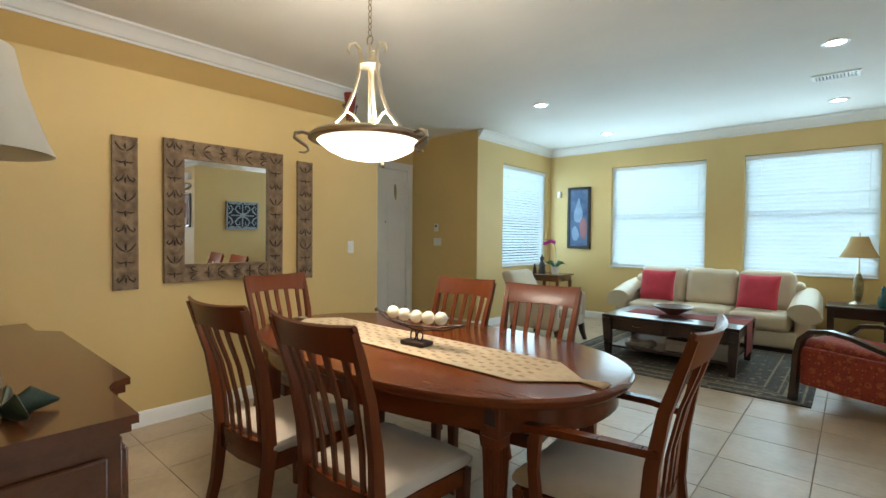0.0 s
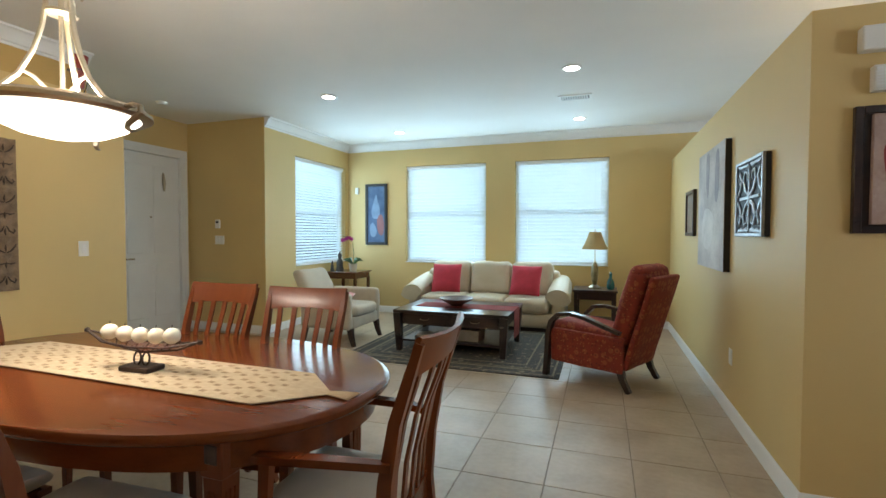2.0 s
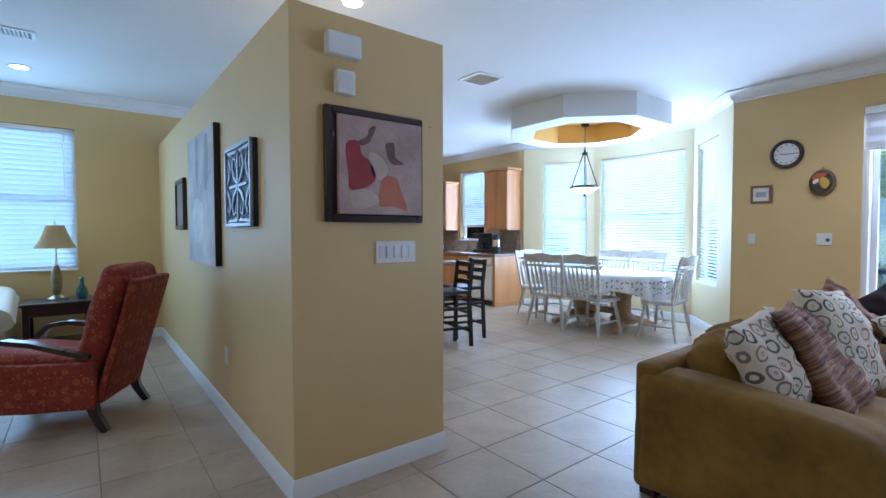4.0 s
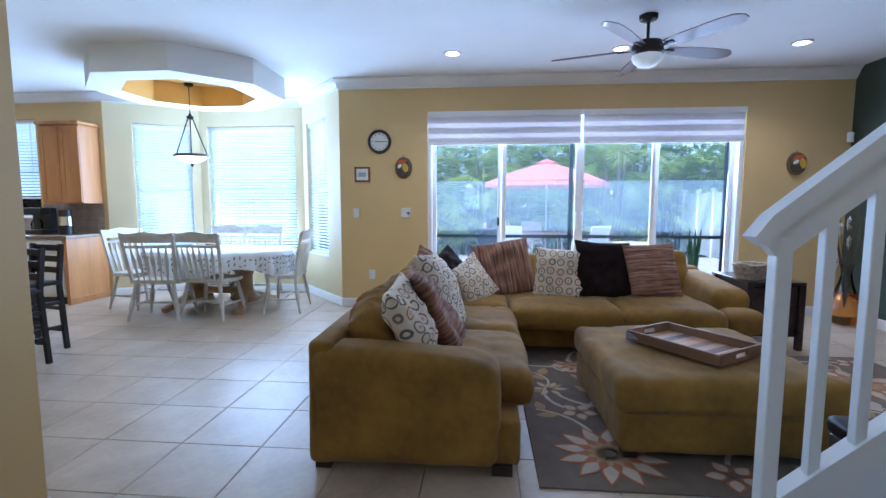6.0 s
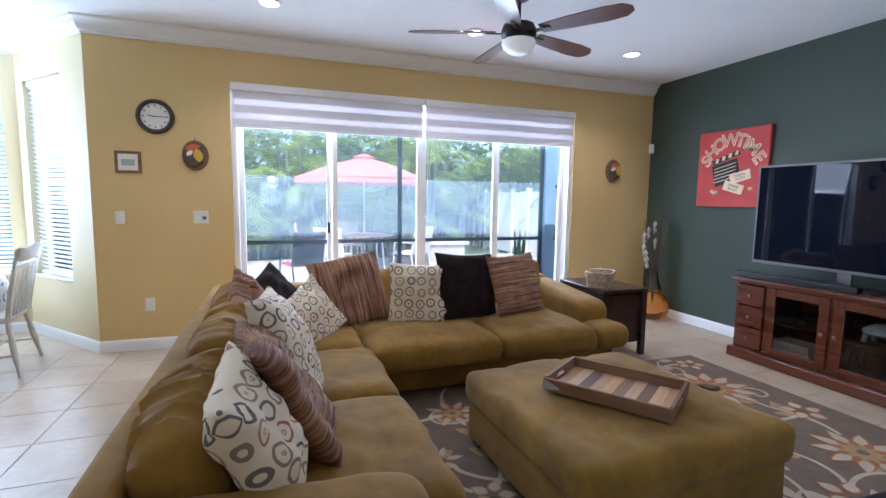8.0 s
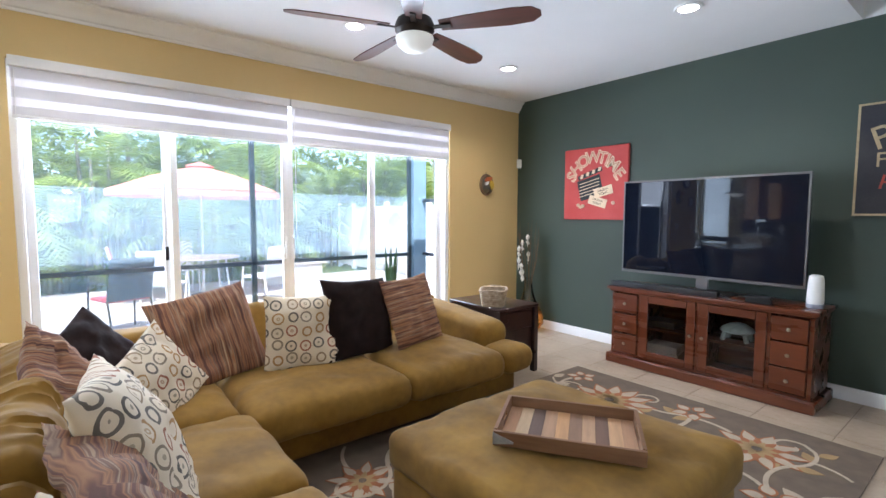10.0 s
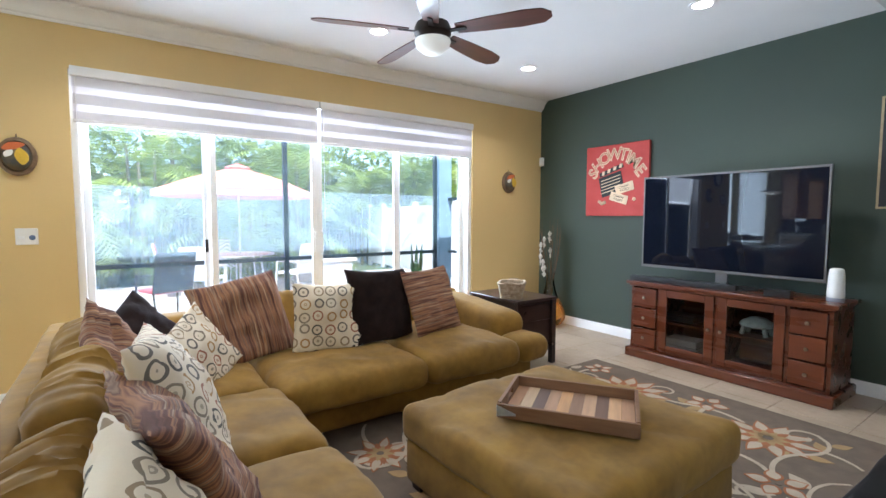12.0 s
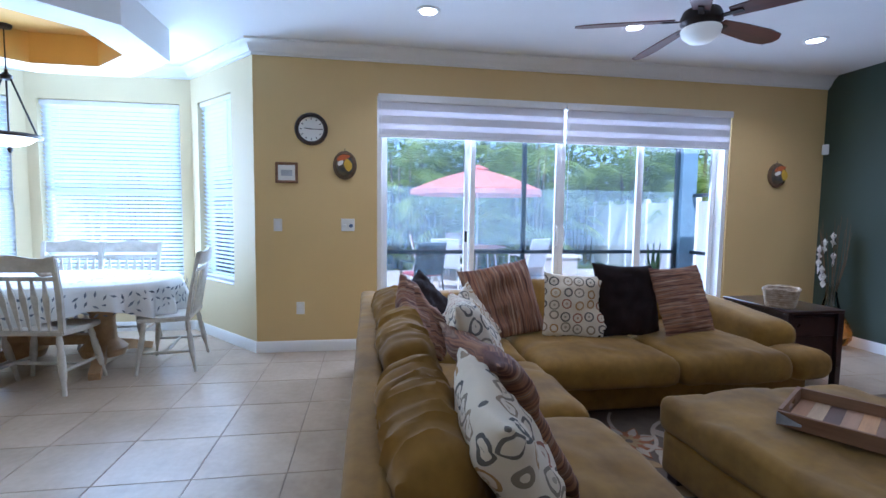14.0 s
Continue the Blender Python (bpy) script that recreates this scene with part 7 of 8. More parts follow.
for y, z, w in ((2.60, 1.775, 1.0), (-2.035, 1.795, 1.0)):
    mk = thing("coconut_mask", "painted coconut shell wall ornament, toucan colours", "wall ornament", on_wall(6.58, y, z, 90), "painted coconut ornaments")
    part("shell", move(face_disc(lathe([(0.118, 0.0), (0.125, 0.012), (0.120, 0.03), (0.10, 0.035), (0.095, 0.02), (0, 0.012)], 28)), Matrix.Diagonal((0.88, 1, 1.08, 1))), "coconut", mk)
    part("painted_body", move(face_disc(lathe([(0.092, 0.015), (0.085, 0.045), (0.055, 0.07), (0, 0.08)], 24)), Matrix.Diagonal((0.88, 1, 1.08, 1))), "mask_blue", mk)
    part("yellow_patch", blob([(-0.06, 0.02), (-0.02, 0.055), (0.005, 0.0), (-0.03, -0.06), (-0.065, -0.03)], 0.060, 0.084), "mask_yellow", mk)
    part("orange_patch", blob([(-0.05, 0.085), (0.03, 0.090), (0.070, 0.04), (0.0, 0.045)], 0.055, 0.078), "mask_orange", mk)
    part("white_patch", blob([(0.02, 0.045), (0.06, 0.02), (0.055, -0.01), (0.015, 0.01)], 0.055, 0.076), "plastic", mk)
    part("hook", tube([(0, 0.005, 0.12), (0, 0.012, 0.145), (0, 0.005, 0.155)], 0.004, 6), "coconut", mk)

# ceiling fan
FX, FY = 4.86, 0.25
M["fanwood"] = wood("reddish_fan_blade", (0.050, 0.014, 0.010), (0.11, 0.032, 0.022), 0.35, 8, 0)
M["bronze"] = mat("oil_rubbed_bronze", (0.028, 0.020, 0.016), 0.4, 0.25, 10, 0.01, 90, metal=0.6)
M["opal"] = glow("opal_glass_bowl", (0.80, 0.80, 0.72), 0.12)
fan = thing("ceiling_fan", "five-blade ceiling fan with opal glass bowl light", "ceiling fan", pose(FX, FY, 0))
part("canopy", lathe([(0, CEIL), (0.075, CEIL), (0.07, CEIL - 0.035), (0.03, CEIL - 0.055), (0, CEIL - 0.055)], 24), "bronze", fan)
part("downrod", tube([(0, 0, CEIL - 0.05), (0, 0, 2.66)], 0.013, 10), "bronze", fan)
part("motor", lathe([(0, 2.68), (0.05, 2.675), (0.11, 2.655), (0.125, 2.62), (0.125, 2.585), (0.10, 2.56), (0.085, 2.545), (0, 2.545)], 32), "bronze", fan)
part("light_bowl", lathe([(0.118, 2.548), (0.122, 2.535), (0.11, 2.50), (0.07, 2.465), (0.03, 2.452), (0, 2.45)], 32), "opal", fan, "opal glass bowl")
blade = bmesh.new()
prism([(0.17, -0.050), (0.35, -0.066), (0.62, -0.078), (0.74, -0.066), (0.79, -0.022), (0.79, 0.024), (0.74, 0.068), (0.60, 0.080), (0.35, 0.066), (0.17, 0.050)], 0, 0.007, blade)
bme = mesh_of(blade, "blade", "fanwood")
for k in range(5):
    a = 142 + 72 * k
    b = new("blade", bme)
    b.parent = fan
    b.matrix_local = pose(0, 0, 2.60, 0, 0, a) @ pose(0, 0, 0, -13, 0, 0)
    br = part("blade_iron", B((0.10, -0.018, -0.008, 0.24, 0.018, 0.0), bevel=0.003), "bronze", b)

# sliding glass doors with banded shades
sd = new("door_2")
tagged(sd, "four-panel sliding glass door in a white frame", "door", "", "structure")
y0, y1, zt = SLIDE[0], SLIDE[1], SLIDE[3]
part("door_frame", B((6.60, y0, 0, 6.76, y0 + 0.05, zt), (6.60, y1 - 0.05, 0, 6.76, y1, zt), (6.60, y0 + 0.05, zt - 0.05, 6.76, y1 - 0.05, zt), (6.60, y0 + 0.05, 0, 6.76, y1 - 0.05, 0.03), bevel=0.003), "trim", sd)
cuts = [y0 + 0.05, -0.49, 0.42, 1.37, y1 - 0.05]
for i, (a, b) in enumerate(zip(cuts, cuts[1:])):
    x = 6.66 if i in (1, 2) else 6.71
    f = 0.05
    pn = part("sliding_panel", B((x, a, 0.03, x + 0.035, a + f, zt - 0.05), (x, b - f, 0.03, x + 0.035, b, zt - 0.05), (x, a + f, 0.03, x + 0.035, b - f, 0.12), (x, a + f, zt - 0.11, x + 0.035, b - f, zt - 0.05), bevel=0.003), "trim", sd)
    g = part("pane", B((x + 0.014, a + f, 0.12, x + 0.02, b - f, zt - 0.11)), "glass", pn)
    g.visible_shadow = False
for y in (0.455, 0.385):
    part("handle", tube([(6.66, y, 1.00), (6.62, y, 1.02), (6.62, y, 1.20), (6.66, y, 1.22)], 0.008, 8), "trim", sd)
part("latch", B((6.645, 1.40, 1.05, 6.66, 1.425, 1.16), bevel=0.003), "black", sd)
for a, b in ((y0 + 0.01, 0.415), (0.425, y1 - 0.01)):
    sh = thing("banded_roller_shade", "white banded roller shade, half rolled up", "shade", None, "banded shades over the sliding door")
    part("cassette", B((6.545, a, 2.385, 6.60, b, 2.455), bevel=0.012, seg=2), "trim", sh)
    z = 2.385
    k = 0
    while z > 2.08:
        h = 0.055 if k % 2 else 0.072
        part("band", B((6.572, a + 0.01, max(2.075, z - h), 6.575, b - 0.01, z)), "sheer" if k % 2 else "shade", sh)
        z -= h
        k += 1
    part("bottom_rail", B((6.563, a + 0.01, 2.050, 6.583, b - 0.01, 2.076), bevel=0.004), "trim", sh)
    part("pull_cord", tube([(6.55, b - 0.03, 2.38), (6.55, b - 0.03, 1.2)], 0.002, 5), "trim", sh)

# staircase
stair = thing("staircase", "white staircase with dark wood treads and white balusters", "staircase", None)
SY, RISE, RUN = 0.75, 0.18, 0.22
for i in range(13):
    yb = SY - RUN * i
    part("riser", B((1.62, yb - 0.02, RISE * i, 2.20, yb, RISE * (i + 1) - 0.03)), "trim", stair)
    part("tread", B((1.62, yb - RUN - 0.02, RISE * (i + 1) - 0.03, 2.205, yb + 0.025, RISE * (i + 1)), bevel=0.006), "espresso", stair)


def slope(y):
    return (SY - y) * RISE / RUN


def line(y, z):
    """Height of a sloping line that passes z at the newel."""
    return z + (0.69 - y) * RISE / RUN


LOW = -2.0
out = [(0.80, 0.0), (0.80, line(0.80, 0.34)), (LOW, line(LOW, 0.34)), (LOW, 0.0)]
bm = bmesh.new()
a_ = [bm.verts.new((2.21, y, z)) for y, z in out]
b_ = [bm.verts.new((2.27, y, z)) for y, z in out]
bm.faces.new(a_), bm.faces.new(b_[::-1])
for k in range(4):
    bm.faces.new((a_[k], a_[(k + 1) % 4], b_[(k + 1) % 4], b_[k]))
part("stringer", bm, "trim", stair)
part("newel_post", B((2.215, 0.645, 0.30, 2.265, 0.695, 1.22), bevel=0.004), "trim", stair)
part("handrail", bar([(2.24, 0.745, 1.20), (2.24, 0.70, 1.262), (2.24, LOW, line(LOW, 1.268))], 0.075, 0.055, side=(1, 0, 0)), "trim", stair)
part("rail_fascia", bar([(2.24, 0.71, 1.175), (2.24, LOW, line(LOW, 1.19))], 0.045, 0.085, side=(1, 0, 0)), "trim", stair)
yb = 0.535
while yb > LOW:
    part("baluster", B((2.222, yb - 0.018, line(yb, 0.32), 2.258, yb + 0.018, line(yb, 1.20)), bevel=0.003), "trim", stair)
    yb -= 0.132

# ---- breakfast nook ----
nt_ = thing("breakfast_table", "oval pedestal table under a leaf-print tablecloth", "table", pose(6.42, 4.97, 0))
part("pedestal", lathe([(0, 0.08), (0.16, 0.08), (0.18, 0.14), (0.10, 0.22), (0.09, 0.40), (0.14, 0.55), (0.12, 0.70), (0, 0.70)], 18, 0, 0.32), "oak", nt_)
part("pedestal", lathe([(0, 0.08), (0.16, 0.08), (0.18, 0.14), (0.10, 0.22), (0.09, 0.40), (0.14, 0.55), (0.12, 0.70), (0, 0.70)], 18, 0, -0.32), "oak", nt_)
for sy in (-1, 1):
    for sx in (-1, 1):
        part("foot", bar([(0, sy * 0.32, 0.16), (sx * 0.22, sy * 0.40, 0.11), (sx * 0.40, sy * 0.46, 0.05), (sx * 0.46, sy * 0.48, 0.03)], 0.08, [0.12, 0.09, 0.06, 0.06]), "oak", nt_)
part("stretcher", B((-0.05, -0.32, 0.18, 0.05, 0.32, 0.26), bevel=0.01), "oak", nt_)
part("tabletop", prism(superellipse(0.58, 0.92, 2.2, 48), 0.71, 0.745), "oak", nt_)
M["leafcloth"] = mat("white_tablecloth", (0.74, 0.74, 0.72), 0.85, 0.05, 6, 0.02, 260)
tcl = thing("tablecloth", "white tablecloth printed with grey-blue leaves", "tablecloth", pose(6.42, 4.97, 0.747))
bm = bmesh.new()
rows = []
N_ = 96
for f, dz, ruf in ((0.0, 0, 0), (0.5, 0, 0), (0.97, 0, 0), (1.01, -0.008, 0), (1.025, -0.06, 0.006), (1.04, -0.16, 0.018), (1.05, -0.27, 0.030)):
    if f == 0:
        rows.append([bm.verts.new((0, 0, 0.002))])
        continue
    ring = []
    for k, (x, y) in enumerate(superellipse(0.585, 0.925, 2.2, N_)):
        r = 1 + ruf * 2.2 * math.sin(k * 2 * math.pi * 17 / N_ + 1.3 * math.sin(k * 0.2))
        hang = dz * (1.0 + 0.28 * math.cos(4 * 2 * math.pi * k / N_ + 0.9)) if dz < -0.05 else dz
        ring.append(bm.verts.new((x * f * r, y * f * r, hang + 0.002)))
    rows.append(ring)
for a, b in zip(rows, rows[1:]):
    for k in range(N_):
        j = (k + 1) % N_
        if len(a) == 1:
            bm.faces.new((a[0], b[k], b[j]))
        else:
            bm.faces.new((a[k], b[k], b[j], a[j]))
part("cloth", bm, "leafcloth", tcl, smooth=80)
M["leafprint"] = mat("grey_blue_leaf_print", (0.16, 0.19, 0.23), 0.85, 0.3, 30, 0.0, 200)
rnd = random.Random(8)
bm = bmesh.new()
ring = superellipse(0.585 * 1.047, 0.925 * 1.047, 2.2, 180)
for k in range(0, 180, 2):
    x, y = ring[k]
    nx, ny = ring[(k + 1) % 180][0] - x, ring[(k + 1) % 180][1] - y
    l_ = math.hypot(nx, ny)
    tx, ty = nx / l_, ny / l_
    for q in range(3):
        z = -0.05 - 0.07 * q - rnd.uniform(0, 0.04)
        a, L = rnd.uniform(0, 6.28), rnd.uniform(0.018, 0.036)
        vs_ = []
        for u, v in ((-1, 0), (0, 0.32), (1, 0), (0, -0.32)):
            p_ = u * L * math.cos(a) - v * L * math.sin(a)
            q_ = u * L * math.sin(a) + v * L * math.cos(a)
            vs_.append(bm.verts.new((x * 1.012 + tx * p_, y * 1.012 + ty * p_, z + q_)))
        bm.faces.new(vs_)
for k in range(120):
    x, y, a, L = rnd.uniform(-0.5, 0.5), rnd.uniform(-0.85, 0.85), rnd.uniform(0, 6.28), rnd.uniform(0.018, 0.036)
    if (x / 0.55) ** 2 + (y / 0.88) ** 2 < 1:
        bm.faces.new([bm.verts.new((x + u * L * math.cos(a) - v * L * math.sin(a), y + u * L * math.sin(a) + v * L * math.cos(a), 0.0045)) for u, v in ((-1, 0), (0, 0.32), (1, 0), (0, -0.32))])
lp = part("leaf_print", bm, "leafprint", tcl)
lp["kind"] = "stuff"


def windsor(m):
    """Arrow-back chair; faces local +y."""
    ch = thing("windsor_chair", "whitewashed arrow-back wooden chair", "chair", m, "chairs round the breakfast table")
    out = [(-0.21, -0.19), (0.21, -0.19), (0.235, 0.0), (0.22, 0.19), (0.10, 0.22), (-0.10, 0.22), (-0.22, 0.19), (-0.235, 0.0)]
    bm = prism(out, 0.425, 0.465)
    bmesh.ops.bevel(bm, geom=bm.edges[:], offset=0.008, segments=2, affect="EDGES", clamp_overlap=True)
    part("seat", bm, "whitewood", ch)
    for sx in (-1, 1):
        for sy, dy in ((-1, -0.07), (1, 0.05)):
            x0, y0 = sx * 0.165, sy * 0.155
            x1, y1 = sx * 0.225, sy * 0.155 + dy
            def L(t):
                return (x0 + (x1 - x0) * t, y0 + (y1 - y0) * t, 0.43 * (1 - t))
            part("leg", tube([L(0), L(0.18), L(0.25), L(0.32), L(0.6), L(0.72), L(0.78), L(1)], [0.014, 0.020, 0.015, 0.021, 0.022, 0.018, 0.013, 0.013], 9), "whitewood", ch)
    part("side_stretcher", tube([(-0.20, -0.20, 0.17), (-0.20, 0, 0.17), (-0.20, 0.19, 0.17)], [0.009, 0.015, 0.009], 7), "whitewood", ch)
    part("side_stretcher", tube([(0.20, -0.20, 0.17), (0.20, 0, 0.17), (0.20, 0.19, 0.17)], [0.009, 0.015, 0.009], 7), "whitewood", ch)
    part("cross_stretcher", tube([(-0.20, 0, 0.17), (0, 0, 0.17), (0.20, 0, 0.17)], [0.009, 0.015, 0.009], 7), "whitewood", ch)
    for s in (-1, 1):
        part("back_post", bar([(s * 0.195, -0.17, 0.455), (s * 0.212, -0.21, 0.70), (s * 0.225, -0.27, 0.99)], [0.028, 0.032, 0.030], [0.028, 0.024, 0.020], side=(1, 0, 0)), "whitewood", ch)
    bm = bmesh.new()
    cols = []
    for i in range(13):
        u = -1 + i / 6
        top = 0.012 * math.cos(u * math.pi * 1.5) + 0.010
        bow = -0.02 * (1 - u * u)
        cols.append([bm.verts.new(p) for p in ((u * 0.232, -0.252 + bow, 0.895), (u * 0.232, -0.270 + bow, 0.895), (u * 0.236, -0.292 + bow, 0.995 + top), (u * 0.236, -0.274 + bow, 0.995 + top))])
    for a, b in zip(cols, cols[1:]):
        for k in range(4):
            bm.faces.new((a[k], a[(k + 1) % 4], b[(k + 1) % 4], b[k]))
    bm.faces.new(cols[0]), bm.faces.new(cols[-1][::-1])
    part("crest_rail", bm, "whitewood", ch)
    part("mid_rail", bar([(-0.205, -0.243, 0.845), (0, -0.262, 0.848), (0.205, -0.243, 0.845)], 0.014, 0.030, side=(0, 1, 0)), "whitewood", ch)
    for k in range(6):
        u = -1 + 2 * (k + 0.5) / 6
        bow = -0.018 * (1 - u * u)
        pts = [(u * 0.155, -0.175 + bow * 0.5, 0.46), (u * 0.165, -0.195 + bow * 0.7, 0.58), (u * 0.175, -0.215 + bow, 0.70), (u * 0.182, -0.232 + bow, 0.78), (u * 0.186, -0.244 + bow, 0.845)]
        part("spindle", bar(pts, [0.012, 0.022, 0.038, 0.020, 0.012], 0.010, side=(1, 0, 0)), "whitewood", ch)
    return ch


w0 = windsor(pose(5.80, 5.32, 0, 0, 0, -84))
for o in w0.children:
    for v in o.data.vertices:
        v.co.x *= 1.25
for x, y, a in ((5.90, 4.77, 0), (6.34, 4.06, 8), (6.36, 6.02, 172), (7.06, 5.36, 90), (7.06, 4.82, 92)):
    copy_thing(w0, pose(x, y, 0, 0, 0, a if (x, y) != (5.90, 4.77) else -96))
fbm = thing("flower_bowl", "small flower arrangement on the tablecloth", "flowers", pose(6.55, 5.15, 0.7495))
part("bowl", lathe([(0, 0), (0.05, 0), (0.09, 0.06), (0.085, 0.06), (0, 0.03)], 18), "wicker", fbm)
for k in range(7):
    a = k * 0.9
    part("blossom", lathe([(0, -0.02), (0.025, -0.005), (0.022, 0.012), (0, 0.02)], 8, 0.05 * math.cos(a) * (k % 3) / 2, 0.05 * math.sin(a) * (k % 3) / 2, 0.08 + 0.01 * (k % 2)), "sign_rust" if k % 2 else "runner", fbm)

PX, PY = 6.56, 5.38
M["pendantglass"] = glow("lit_cream_glass", (1.0, 0.93, 0.80), 0.75)
pd = thing("pendant_lamp", "bronze bowl pendant lamp over the breakfast table", "pendant lamp", pose(PX, PY, 0))
part("bowl", lathe([(0, 1.85), (0.05, 1.855), (0.13, 1.885), (0.19, 1.935), (0.185, 1.94), (0.125, 1.895), (0, 1.868)], 32), "pendantglass", pd, "alabaster glass bowl")
part("rim", lathe([(0.185, 1.930), (0.215, 1.930), (0.222, 1.945), (0.20, 1.962), (0.185, 1.958), (0.185, 1.930)], 36), "bronze", pd)
part("finial", lathe([(0, 1.80), (0.012, 1.81), (0.02, 1.83), (0.01, 1.855), (0, 1.86)], 12), "bronze", pd)
for k in range(3):
    a = 2 * math.pi * k / 3 + 0.6
    part("arm", tube([(0.20 * math.cos(a), 0.20 * math.sin(a), 1.955), (0.11 * math.cos(a), 0.11 * math.sin(a), 2.20), (0.03 * math.cos(a), 0.03 * math.sin(a), 2.42)], 0.008, 7), "bronze", pd)
part("hub", lathe([(0, 2.40), (0.035, 2.41), (0.045, 2.44), (0.015, 2.47), (0.01, 2.50), (0, 2.50)], 16), "bronze", pd)
part("rod", tube([(0, 0, 2.49), (0, 0, CEIL - 0.04)], 0.005, 7), "bronze", pd)
part("canopy", lathe([(0, CEIL - 0.05), (0.05, CEIL - 0.04), (0.06, CEIL - 0.012), (0, CEIL - 0.012)], 18), "bronze", pd)

# ---- kitchen ----
M["counter"] = mat("brown_granite", (0.16, 0.10, 0.065), 0.25, scale=40, fine=180, bump=0.0, alt=(0.34, 0.24, 0.16))
M["appliance"] = mat("cream_appliance_enamel", (0.72, 0.68, 0.60), 0.35, 0.03, 5, 0.0, 60)
M["splash"] = mat("stone_backsplash_tile", (0.30, 0.24, 0.19), 0.5, scale=12, fine=60, bump=0.01, alt=(0.44, 0.37, 0.30), perobj=0.1)


def cab_door(x, y0, y1, z0, z1, parent, knob_y):
    """Raised-panel door on a face that looks towards -x."""
    d = part("door", B((x - 0.02, y0, z0, x, y0 + 0.06, z1), (x - 0.02, y1 - 0.06, z0, x, y1, z1), (x - 0.02, y0 + 0.06, z0, x, y1 - 0.06, z0 + 0.06), (x - 0.02, y0 + 0.06, z1 - 0.06, x, y1 - 0.06, z1), (x - 0.012, y0 + 0.06, z0 + 0.06, x, y1 - 0.06, z1 - 0.06), bevel=0.003), "maple", parent)
    part("knob", lathe([(0, 0.024), (0.012, 0.02), (0.005, 0.006), (0.005, 0)], 10), "nickel", d).matrix_local = pose(x - 0.02, knob_y, z0 + 0.09 if z0 > 1 else z1 - 0.08, 0, -90, 0)


for name, y0, y1, doors in (("base_cabinet", 7.68, 8.60, 2), ("base_cabinet", 8.61, 9.50, 2), ("base_cabinet", 9.51, 10.38, 2)):
    cb = thing(name, "honey maple base cabinet under the counter", "cabinet", None, "kitchen base cabinets")
    part("body", B((6.30, y0, 0.10, 6.94, y1, 0.87)), "maple", cb)
    part("toe_kick", B((6.37, y0, 0, 6.94, y1, 0.10)), "espresso", cb)
    n = (y1 - y0) / doors
    for k in range(doors):
        cab_door(6.30, y0 + k * n + 0.005, y0 + (k + 1) * n - 0.005, 0.13, 0.84, cb, y0 + k * n + (0.05 if k else n - 0.05))
ep = thing("cabinet_end_panel", "honey maple panel closing the counter end", "cabinet", None)
part("panel", B((6.28, 6.97, 0.0, 6.94, 7.02, 0.87), bevel=0.003), "maple", ep)
part("base_trim", B((6.27, 6.955, 0.0, 6.945, 6.97, 0.085), bevel=0.003), "maple", ep)
dw = thing("dishwasher", "cream white built-in dishwasher", "dishwasher", None)
part("body", B((6.31, 7.03, 0.10, 6.93, 7.67, 0.865)), "appliance", dw)
part("door", B((6.275, 7.035, 0.13, 6.31, 7.665, 0.70), bevel=0.006), "appliance", dw)
part("control_panel", B((6.275, 7.035, 0.71, 6.31, 7.665, 0.86), bevel=0.006), "appliance", dw)
part("handle", B((6.25, 7.10, 0.735, 6.275, 7.60, 0.765), bevel=0.006), "appliance", dw)
part("toe_kick", B((6.35, 7.035, 0, 6.40, 7.665, 0.10)), "black", dw)
wt = thing("worktop", "brown granite kitchen worktop", "worktop", None)
part("slab", B((6.25, 6.94, 0.87, 6.945, 10.39, 0.91), bevel=0.006, seg=2), "counter", wt)
for y0, y1, z0, z1, nd in ((7.00, 7.58, 1.33, 2.38, 2), (8.74, 9.35, 1.33, 2.28, 2), (9.36, 10.1, 1.33, 2.28, 2)):
    uc = thing("wall_cabinet", "honey maple wall cabinet with raised panel doors", "cabinet", None, "kitchen wall cabinets")
    part("body", B((6.62, y0, z0, 6.945, y1, z1), bevel=0.002), "maple", uc)
    part("cornice", B((6.575, y0 - 0.03, z1, 6.945, y1 + 0.03, z1 + 0.05), bevel=0.012), "maple", uc)
    n = (y1 - y0) / nd
    for k in range(nd):
        cab_door(6.62, y0 + k * n + 0.004, y0 + (k + 1) * n - 0.004, z0 + 0.02, z1 - 0.02, uc, y0 + k * n + (0.04 if k else n - 0.04))
sp2 = new("wall_backsplash")
tagged(sp2, "stone tile backsplash above the worktop", "", "", "structure")
for k in range(33):
    for q in range(4):
        y, z = 6.99 + k * 0.1035, 0.915 + q * 0.1035
        if 7.93 < y + 0.05 < 8.72 and z > 1.02:
            continue
        part("tile", B((6.938, y, z, 6.948, y + 0.10, z + 0.10)), "splash", sp2) if q < 4 else None
cm = thing("coffee_maker", "black countertop coffee machine", "coffee maker", pose(6.66, 7.72, 0.91))
part("body", B((-0.10, -0.14, 0, 0.14, 0.14, 0.06), (0.04, -0.14, 0.06, 0.14, 0.14, 0.36), (-0.11, -0.14, 0.26, 0.04, 0.14, 0.36), bevel=0.008), "black", cm)
part("carafe", lathe([(0, 0.06), (0.06, 0.065), (0.07, 0.14), (0.045, 0.20), (0, 0.205)], 18, -0.035, 0, 0), "clearglass", cm)
kt = thing("water_kettle", "tall black and steel water dispenser", "kettle", pose(6.66, 7.32, 0.91))
part("body", lathe([(0, 0), (0.085, 0), (0.085, 0.05), (0.075, 0.30), (0.07, 0.33), (0, 0.34)], 20), "black", kt)
part("band", lathe([(0.080, 0.12), (0.084, 0.12), (0.081, 0.24), (0.077, 0.24)], 20), "chrome", kt)
